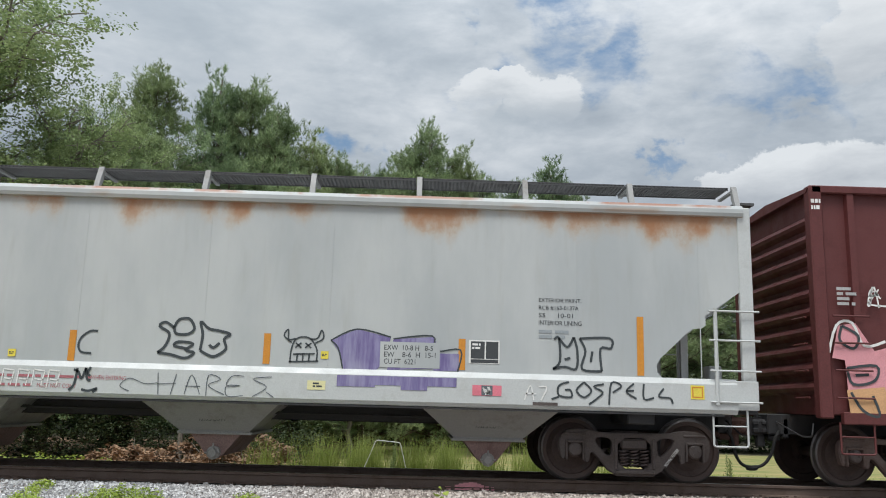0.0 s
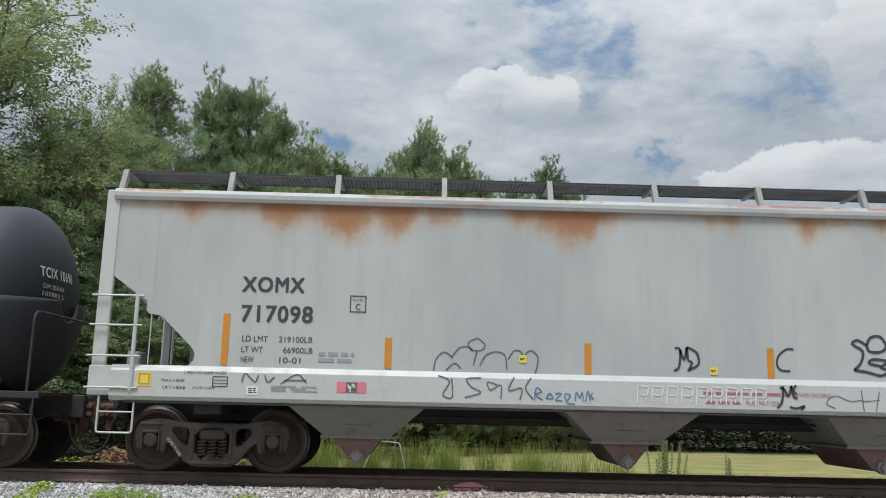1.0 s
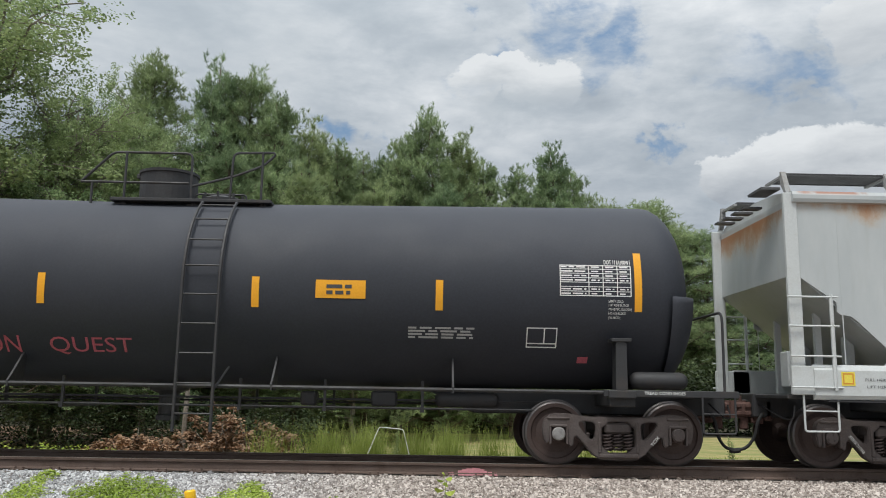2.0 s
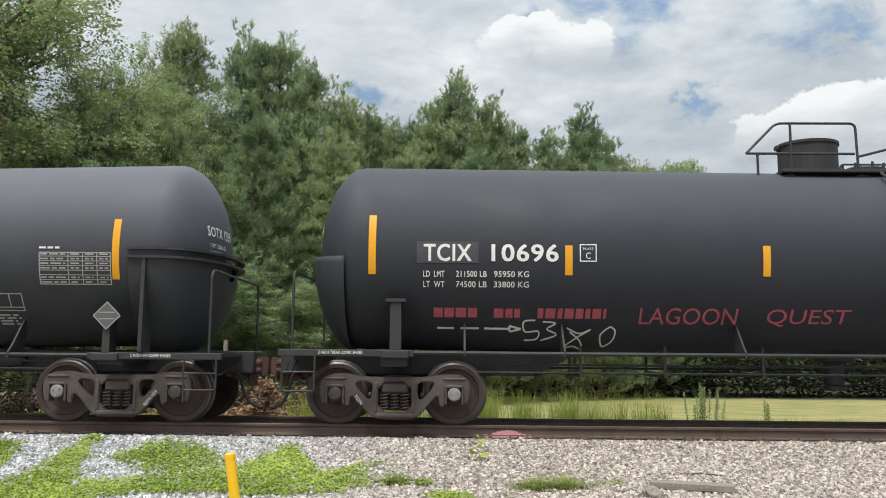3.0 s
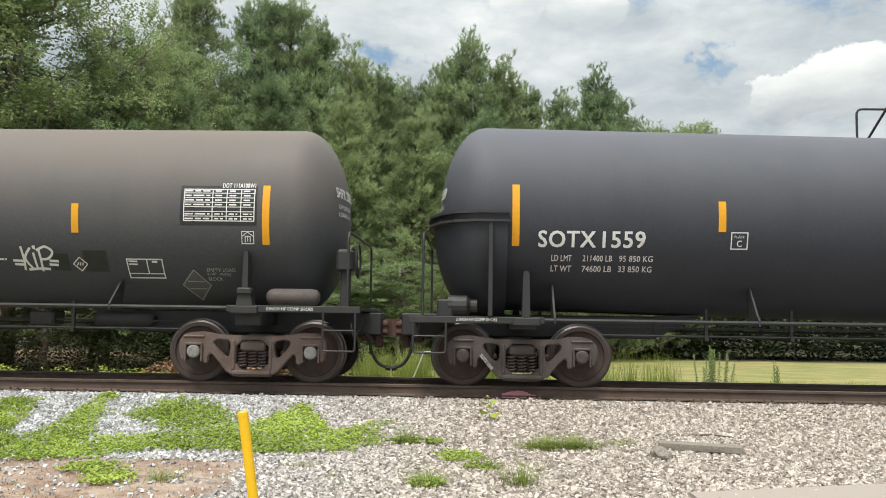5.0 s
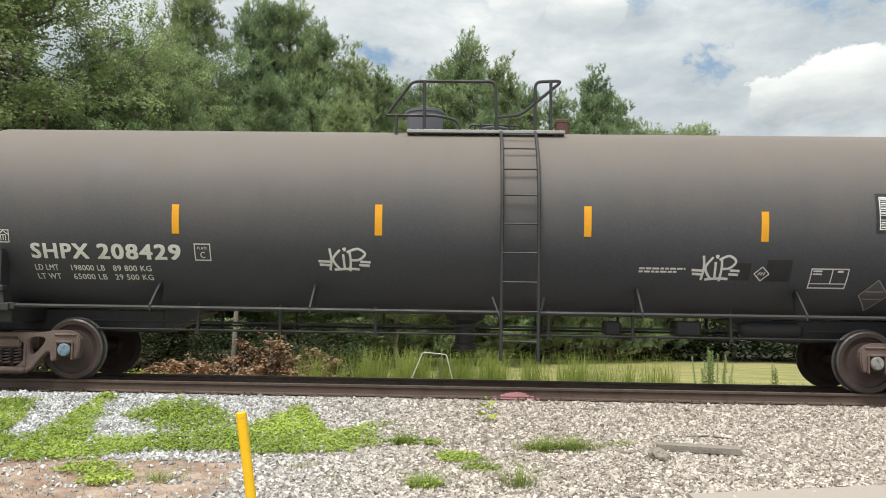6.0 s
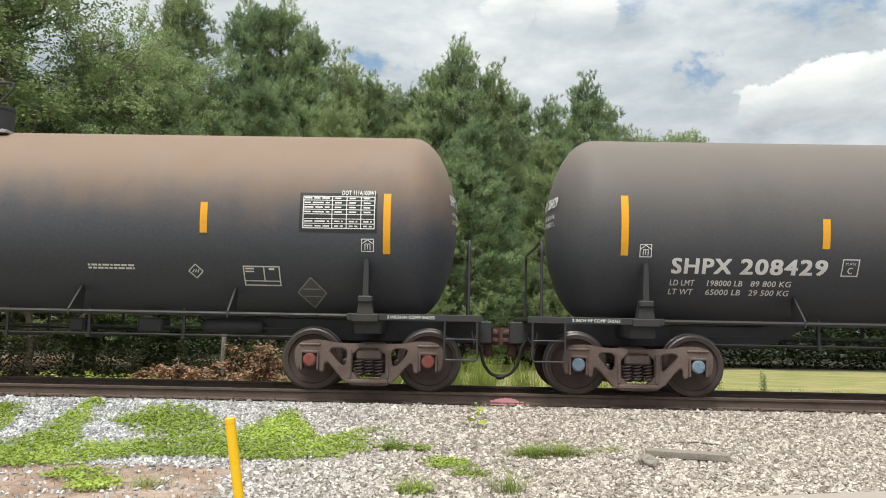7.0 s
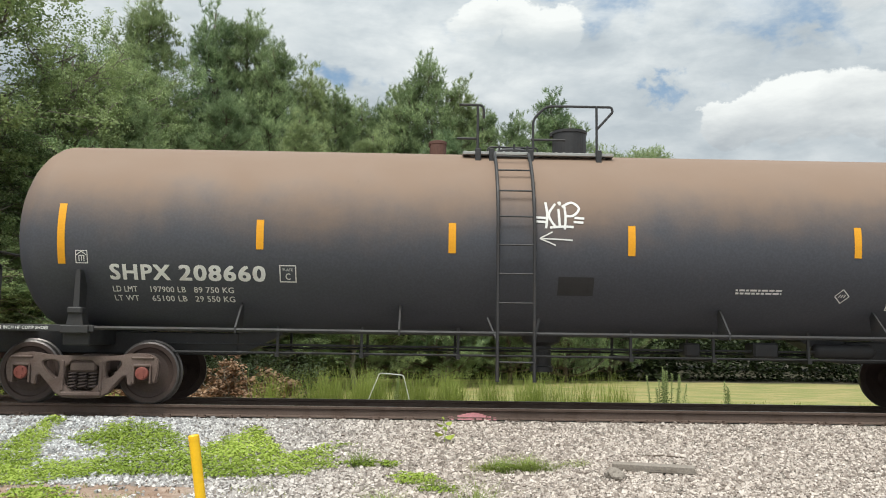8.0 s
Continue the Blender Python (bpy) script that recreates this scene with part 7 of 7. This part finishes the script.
weed(5.47, 19.2, 1.3, 13, M_STALK, "dense clump of tall pale green roadside weeds", 3)
weed(6.9, 19.2, 0.95, 3, M_STALK, "single leafy sapling in the field", 5)
weed(-0.6, 17.8, 1.1, 3, M_STALK, "tall pale weeds in the grass", 6)

# a seedling with a few broad yellow-green leaves in the ballast
seedling = tagged(new("seedling"), "young weed with broad yellow-green leaves in the ballast", "weed")
seedling.location = (0.27, 11.1, height(0.27, 11.1))
bm = bmesh.new()
tube(bm, [(0, 0, -0.02), (0.01, 0, 0.14), (-0.02, 0, 0.3)], 0.006, 5, 0.003)
part("stalk", bm, M_MOSS, seedling)
for k, (dx, dz, r, a) in enumerate(((-0.06, 0.1, 0.06, 200), (0.06, 0.07, 0.065, -20), (0.0, 0.16, 0.055, 80), (-0.07, 0.22, 0.05, 160), (0.05, 0.24, 0.045, 30), (-0.02, 0.3, 0.04, 100))):
    bm = bmesh.new()
    rim = [bm.verts.new((r * 1.1 * math.cos(t) + r, r * 0.75 * math.sin(t), 0.25 * r * math.cos(2 * t))) for t in [6.283 * i / 8 for i in range(8)]]
    mid_ = bm.verts.new((r, 0, -0.2 * r))
    for i in range(8):
        bm.faces.new((rim[i], rim[(i + 1) % 8], mid_))
    lf = part("leaf", bm, M_MOSS, seedling)
    lf.matrix_basis = pose(dx * 0.3, 0, dz, 35, -15, a)

# bent white wire frame in the grass
bm = bmesh.new()
tube(bm, bent([(-1.35, 17.7, -0.7), (-0.95, 17.7, 0.3), (-0.45, 17.7, 0.26), (-0.2, 17.7, -0.7)], 0.05), 0.011, 6)
wire = part("wire_frame", bm, M_WHITE, None)
tagged(wire, "thin bent white wire frame in the grass", "wire frame")

# yellow marker post, leaning
bm = bmesh.new()
lathe(bm, [(0.04, -0.25), (0.04, 0.72), (0.042, 0.73), (0.042, 0.765), (0.034, 0.775)], 20, "z")
post = part("marker_post", bm, M_POST, None, "", False)
tagged(post, "leaning bright yellow plastic marker post in the gravel", "marker post")
post.matrix_basis = pose(-1.66, 6.6, -0.5, 0, -9, 0)

# plank, broken stone and stick on the gravel
bm = bmesh.new()
box(bm, -0.46, 0.46, -0.08, 0.08, -0.03, 0.05, 0.008)
box(bm, -0.4, 0.3, -0.082, -0.078, 0.0, 0.012)
plank = tagged(part("plank", bm, M_PLANK), "split grey weathered timber plank on the gravel", "plank")
plank.matrix_basis = pose(2.62, 9.66, height(2.62, 9.66) + 0.045, 2, 0, -18)
bm = bmesh.new()
bmesh.ops.create_icosphere(bm, subdivisions=3, radius=0.11)
for v in bm.verts:
    v.co *= 1 + 0.35 * noise.noise(v.co * 9) + 0.15 * noise.noise(v.co * 25)
    v.co.z *= 0.75
rock = tagged(part("rock", bm, M_PLANK), "rough grey lump of old concrete on the gravel", "rock")
rock.location = (2.1, 9.28, height(2.1, 9.28) + 0.05)
bm = bmesh.new()
tube(bm, [(-0.25, 0.02, 0.01), (0, 0, 0.03), (0.28, -0.03, 0.005)], 0.016, 6, 0.007)
stick = tagged(part("stick", bm, M_TIE), "dark broken stick on the gravel", "stick")
stick.location = (2.95, 10.45, height(2.95, 10.45) + 0.01)
bm = bmesh.new()
prism(bm, [(2.0, 7.72), (4.0, 8.32), (6.5, 9.0), (6.5, 6.0), (2.0, 6.0)], -0.62, -0.512, "z")
tagged(part("pavement", bm, M_STONE), "edge of a pale concrete slab", "pavement", kind="structure")


# ---- trees ----
def limb(bm, a, b, r0, r1, rnd, n=5, wander=0.12):
    a, b = Vector(a), Vector(b)
    L = (b - a).length
    pts = [a.lerp(b, k / n) + Vector((rnd.uniform(-1, 1), rnd.uniform(-1, 1), rnd.uniform(-0.5, 0.5))) * wander * L * (0 if k in (0,) else 0.35) for k in range(n + 1)]
    tube(bm, pts, r0, 6, r1)
    return pts


def needle_mesh(shoots, rng, n, length=0.2, width=0.03):
    """Bottle brushes of needles: shoots are (foot, direction, length); every needle is one thin blade."""
    foot = np.array([q[0] for q in shoots])[:, None, :]
    axis = np.array([q[1] for q in shoots])
    axis = (axis / np.linalg.norm(axis, axis=1)[:, None])[:, None, :]
    long_ = np.array([q[2] for q in shoots])[:, None, None]
    k = len(shoots)
    t = rng.uniform(0.05, 1.0, (k, n, 1))
    out = rng.normal(size=(k, n, 3))
    out -= axis * (out * axis).sum(2, keepdims=True)
    out /= np.linalg.norm(out, axis=2, keepdims=True)
    way = axis * (0.35 + 0.8 * t) + out * rng.uniform(0.5, 1.1, (k, n, 1))
    way /= np.linalg.norm(way, axis=2, keepdims=True)
    a = foot + axis * long_ * t
    tip = a + way * length * rng.uniform(0.7, 1.2, (k, n, 1))
    side = np.cross(way, rng.normal(size=(k, n, 3)))
    side *= width * 0.5 / np.linalg.norm(side, axis=2, keepdims=True)
    v = np.stack((a - side, a + side, tip), 2).reshape(-1, 3)
    return v, np.arange(len(v)).reshape(-1, 3)


def leaf_mesh(clumps, rng, n, size):
    """Flattened sprays of leaves: clumps are (middle, radius); the leaves lie mostly level and droop outwards."""
    mid = np.array([q[0] for q in clumps])[:, None, :]
    r = np.array([q[1] for q in clumps])[:, None, None]
    k = len(clumps)
    q = rng.normal(size=(k, n, 3))
    q /= np.linalg.norm(q, axis=2, keepdims=True)
    p = mid + q * r * rng.random((k, n, 1)) ** 0.45 * np.array((1.0, 1.0, 0.5))
    a = q * np.array((1, 1, 0.2)) + rng.normal(size=(k, n, 3)) * np.array((0.8, 0.8, 0.35)) - np.array((0, 0, 0.25))
    a *= size * rng.uniform(0.6, 1.25, (k, n, 1)) / np.linalg.norm(a, axis=2, keepdims=True)
    b = np.cross(a, rng.normal(size=(k, n, 3)) * 0.45 + np.array((0, 0, 1.0)))
    b *= size * 0.36 / np.linalg.norm(b, axis=2, keepdims=True)
    v = np.stack((p, p + a * 0.5 + b, p + a, p + a * 0.5 - b), 2).reshape(-1, 3)
    return v, np.arange(len(v)).reshape(-1, 4)


def leaf_spray(v, f, c, r, rnd, n, size):
    for _ in range(n):
        q = Vector((rnd.gauss(0, 1), rnd.gauss(0, 1), rnd.gauss(0, 0.8)))
        p = c + q.normalized() * r * rnd.random() ** 0.5
        a = Vector((rnd.gauss(0, 1), rnd.gauss(0, 1), rnd.gauss(0, 0.5))).normalized() * size * rnd.uniform(0.6, 1.2)
        b = a.cross(Vector((rnd.gauss(0, 0.4), rnd.gauss(0, 0.4), 1))).normalized() * size * 0.45
        k = len(v)
        v += [tuple(p), tuple(p + a * 0.5 + b), tuple(p + a), tuple(p + a * 0.5 - b)]
        f.append((k, k + 1, k + 2, k + 3))


def tree_object(name, bm, v, f, bark, leaf, label):
    ob = tagged(new(name), label, "tree", "trees behind the line")
    part("trunk", bm, bark, ob, "", True)
    me = bpy.data.meshes.new("crown")
    me.from_pydata(v.tolist(), [], f.tolist())
    me.materials.append(leaf)
    new("crown", me).parent = ob
    return ob


def pine(seed, h, spread, start, label, brush=14):
    """A young loblolly pine: whorls of upswept limbs with paws of upright, bristling shoots."""
    rnd = random.Random(seed)
    bm, shoots = bmesh.new(), []
    top = Vector((rnd.uniform(-0.3, 0.3), rnd.uniform(-0.3, 0.3), h - 0.5))
    trunk = limb(bm, (0, 0, -0.2), top, 0.17, 0.025, rnd, 10, 0.03)

    def paw(p, out, n):
        for _ in range(n):
            d = out * rnd.uniform(0.1, 0.5) + Vector((rnd.gauss(0, 0.22), rnd.gauss(0, 0.22), 1.0))
            q = p + Vector((rnd.gauss(0, 0.14), rnd.gauss(0, 0.14), rnd.gauss(0, 0.1)))
            shoots.append((tuple(q), tuple(d), rnd.uniform(0.14, 0.34)))

    z = h * start
    while z < h * 0.95:
        t = z / h
        u = (t - start) / (1 - start)
        reach = spread * (1 - u) ** 0.8 * (0.85 if u < 0.1 else 1.0) + 0.3
        k = min(9, int(t * 10))
        c = trunk[k].lerp(trunk[k + 1], t * 10 - k)
        turn = rnd.uniform(0, 6.283)
        n = rnd.choice((4, 5, 5, 6))
        for i in range(n):
            a, rr = turn + 6.283 * i / n + rnd.uniform(-0.4, 0.4), reach * rnd.uniform(0.5, 1.15)
            out = Vector((math.cos(a), math.sin(a), 0))
            lift = rr * rnd.uniform(0.25, 0.55)
            pts = [c + out * rr * w + Vector((0, 0, lift * w * w)) + Vector((rnd.gauss(0, 0.05), rnd.gauss(0, 0.05), 0)) for w in (0, 0.3, 0.6, 0.85, 1.0)]
            tube(bm, pts, 0.04 * (1.25 - t), 5, 0.008)
            paw(pts[-1], out, 5)
            for j in range(int(3 + rr * 4.2)):
                w = rnd.uniform(0.22, 1.0) ** 0.8
                p = c + out * rr * w + Vector((0, 0, lift * w * w))
                tw = Vector((-out.y, out.x, 0)) * rnd.uniform(-1, 1) * (0.25 + 0.35 * rr * (1.15 - w)) + Vector((0, 0, rnd.uniform(0.0, 0.3)))
                if tw.length > 0.35:
                    tube(bm, [p, p + tw * 0.6 + Vector((0, 0, -0.04)), p + tw], 0.013, 4, 0.005)
                paw(p + tw, out, 4)
        z += rnd.uniform(0.3, 0.5)
    for _ in range(9):
        paw(top + Vector((rnd.gauss(0, 0.2), rnd.gauss(0, 0.2), rnd.uniform(-0.5, 0.3))), Vector((0, 0, 0)), 3)
    v, f = needle_mesh(shoots, np.random.default_rng(seed), brush)
    return tree_object("pine_tree", bm, v, f, M_BARK, M_NEEDLE, label)


def broadleaf(seed, h, spread, label, low=0.2, limbs=44, leaves=60, lean=0.0):
    """A broad-crowned tree: forked limbs and layered sprays of small leaves, with gaps."""
    rnd = random.Random(seed)
    bm, clumps = bmesh.new(), []
    trunk = limb(bm, (0, 0, -0.2), (rnd.uniform(-0.5, 0.5) + lean, rnd.uniform(-0.5, 0.5), h * 0.8), 0.24, 0.06, rnd, 8, 0.06)
    for _ in range(limbs):
        t = rnd.uniform(low, 0.98)
        k = min(7, int(t * 8))
        c = trunk[k].lerp(trunk[k + 1], t * 8 - k)
        a = rnd.uniform(0, 6.283)
        rr = spread * math.sqrt(max(0.08, 1 - (abs(t - 0.5) / 0.62) ** 2)) * rnd.uniform(0.55, 1.1)
        tip = c + Vector((math.cos(a) * rr, math.sin(a) * rr, rr * rnd.uniform(0.15, 0.7)))
        limb(bm, c, tip, 0.07, 0.015, rnd, 5, 0.25)
        for j in range(7):
            q = c.lerp(tip, rnd.uniform(0.4, 1.0))
            e = q + Vector((rnd.gauss(0, 1), rnd.gauss(0, 1), rnd.gauss(0.1, 0.6))) * 0.6
            limb(bm, q, e, 0.02, 0.006, rnd, 2, 0.2)
            for _ in range(3):
                clumps.append((tuple(e + Vector((rnd.gauss(0, 0.4), rnd.gauss(0, 0.4), rnd.gauss(0, 0.22)))), rnd.uniform(0.25, 0.55)))
    v, f = leaf_mesh(clumps, np.random.default_rng(seed), leaves, 0.115)
    return tree_object("broadleaf_tree", bm, v, f, M_BARKGREY, M_LEAF, label)


PINES = [pine(11, 14.5, 3.3, 0.05, "dense mid-green pine with upright bristling shoots"), pine(12, 14.5, 2.7, 0.06, "dense mid-green pine with upright bristling shoots"),
         pine(13, 14.5, 3.6, 0.04, "dense mid-green pine with upright bristling shoots")]
FAR_PINES = [pine(14, 14.5, 3.4, 0.04, "dense mid-green pine in the back of the wood", 9)]
BROADS = [broadleaf(21, 14.0, 4.4, "tall open broadleaf tree with pale grey limbs", 0.22, 44, 50, 1.0), broadleaf(22, 14.0, 3.8, "dense leafy broadleaf tree at the wood's edge", 0.08, 54, 52)]


def put_tree(kinds, k, x, y, top, used, wide=1.0):
    """One tree with its top at that height above the rails."""
    src = kinds[k % len(kinds)]
    z = height(x, y)
    s = (top - z) / (14.9 if kinds is BROADS else 14.5)
    m = pose(x, y, z, 0, 0, (k * 137) % 360)
    if src not in used:
        used.append(src)
        src.matrix_basis, src.scale = m, (s * wide, s * wide, s)
        return src
    o = copy_thing(src, m)
    o.scale = (s * wide, s * wide, s)
    return o


used = []
# crowns along the skyline, from the big broadleaf trees to the far pines
for k, (x, y, top) in enumerate(((-17.6, 27, 19.5), (-12.9, 29.0, 14.2), (-14.9, 26.5, 16.4), (-14.2, 24.8, 9.8), (-19.0, 30, 18.0), (-11.4, 26.0, 9.0), (-11.2, 32.5, 14.6), (-11.3, 30.5, 14.3), (-12.6, 27.5, 14.0), (-16.6, 24.0, 9.0))):
    put_tree(BROADS, k, x, y, top, used, 0.6 if k in (1, 6, 7, 8) else 0.88 if k == 0 else 1.0)
for k, (x, y, top) in enumerate(((-11.6, 33, 14.9), (-9.6, 36, 15.8), (-8.4, 36.5, 15.9), (-6.9, 36, 14.4), (-5.6, 38, 13.8), (-4.6, 40, 13.6), (-3.4, 42, 13.4), (-2.1, 42, 13.7), (-0.9, 40, 14.0), (0.0, 39.5, 15.0),
                                 (1.5, 40, 13.9), (2.9, 42, 13.3), (4.7, 43, 13.1), (6.6, 44, 14.7), (8.0, 46, 13.9), (9.6, 47, 12.4), (11.4, 50, 12.6), (-10.5, 29, 9.5), (-7.6, 30.5, 10.2), (-5.0, 32, 9.8), (-2.4, 33, 9.5),
                                 (0.6, 34, 9.8), (3.6, 36, 9.6), (6.4, 38, 10.0), (9.0, 41, 10.2))):
    put_tree(PINES, k, x, y, top, used, 1.0 if y > 35 else 1.2)
for k, (x, y, top) in enumerate(((-24, 48, 11), (-20, 46, 10.5), (-15, 45, 10), (-9, 46, 15.0), (-5.5, 48, 14.6), (-2.0, 50, 14.2), (2, 50, 14.6), (6, 52, 13.8), (10, 54, 13.0))):
    put_tree(FAR_PINES, k, x, y, top, used, 1.4)
for k, (x, y, top) in enumerate(((14.0, 60, 15.2), (16.0, 60, 15.5), (18.0, 61, 14.2), (20.5, 60, 13.4), (23.5, 60, 13.0), (27.0, 58, 11.5), (31, 58, 10.8), (36, 60, 10.5))):
    put_tree(FAR_PINES, k, x, y, top, used, 1.8)
for k, (x, y, top) in enumerate(((-8.9, 26.5, 5.2), (-5.6, 28, 4.4), (-2.6, 30, 4.0), (0.8, 33, 3.6), (-12.5, 24.5, 5.0))):
    put_tree(BROADS, k, x, y, top, used, 1.5)


def thicket(name, zone, n, size, r, mat, label, seed, zr):
    """Undergrowth as many small leaves round scattered centres."""
    rnd = random.Random(seed)
    v, f = [], []
    for _ in range(n):
        x, y = rnd.uniform(zone[0], zone[1]), rnd.uniform(zone[2], zone[3])
        leaf_spray(v, f, Vector((x, y, height(x, y) + rnd.uniform(*zr))), r * rnd.uniform(0.6, 1.2), rnd, 26, size)
    return from_lists(name, v, f, mat, label, "undergrowth")


# the trees' shade on this undergrowth is in its leaf colour
thicket("undergrowth", (-16, -3, 23.5, 27), 700, 0.085, 0.5, M_SHADESHRUB, "green undergrowth at the wood's edge, its shade put into the colour", 4, (0.0, 1.2))
thicket("undergrowth", (-8, 40, 40.5, 45), 2000, 0.22, 0.9, M_SHADESHRUB, "green undergrowth at the wood's edge, its shade put into the colour", 5, (0.0, 3.2))


def brush_pile(x, y, w, h, n, seed):
    """A heap of cut boughs: bare sticks with hanging bunches of dead leaves."""
    rnd = random.Random(seed)
    ob = tagged(new("brush_pile"), "heap of cut boughs with dry brown leaves", "brush pile")
    ob.location = (x, y, height(x, y))
    bm, clumps = bmesh.new(), []
    for _ in range(n):
        a = Vector((rnd.uniform(-w, w), rnd.uniform(-0.4, 0.4), rnd.uniform(0, 0.15)))
        b = a + Vector((rnd.gauss(0, 0.45), rnd.gauss(0, 0.3), h * rnd.uniform(0.3, 1.0)))
        limb(bm, a, b, 0.022, 0.006, rnd, 3, 0.3)
        for _ in range(4):
            clumps.append((tuple(a.lerp(b, rnd.uniform(0.3, 1.05))), rnd.uniform(0.1, 0.2)))
    part("sticks", bm, M_BARKGREY, ob)
    v, f = leaf_mesh(clumps, np.random.default_rng(seed), 26, 0.11)
    me = bpy.data.meshes.new("dead_leaves")
    me.from_pydata(v.tolist(), [], f.tolist())
    me.materials.append(M_DRYLEAF)
    tagged(new("dead_leaves", me), kind="stuff").parent = ob


for k, (x, y, w, h, n) in enumerate(((-6.7, 21.2, 0.5, 0.8, 14), (-4.9, 21.6, 0.6, 1.3, 22), (-7.6, 20.4, 0.3, 0.6, 9), (-3.8, 21.4, 0.5, 1.0, 12), (-5.7, 21.0, 0.4, 0.6, 8))):
    brush_pile(x, y, w, h, n, 60 + k)
thicket("leafy_weeds", (-12, -6.6, 18.5, 20.6), 90, 0.07, 0.22, M_MOSS, "low leafy weeds behind the line", 7, (0.05, 0.4))
bm = bmesh.new()
tube(bm, [(-6.2, 22.0, -0.8), (-6.15, 22.0, 1.4)], 0.07, 8, 0.06)
tagged(part("fence_post", bm, M_BARKGREY), "grey wooden fence post by the brushwood", "fence post")


# ---- what moves ----
def run_at(t):
    return float(np.interp(t, [r[0] for r in RUN], [r[1] for r in RUN]))


def motions():
    for name, car in TRAIN.items():
        walk(car, [(t, pose(START[name] + s, YC, 0)) for t, s in RUN])
    for wheels, x in ROLLING:
        walk(wheels, [(k / 15, pose(x, 0, AXLE_Z, 0, math.degrees(run_at(k / 15) / WHEEL) % 360, 0)) for k in range(121)])


motions()
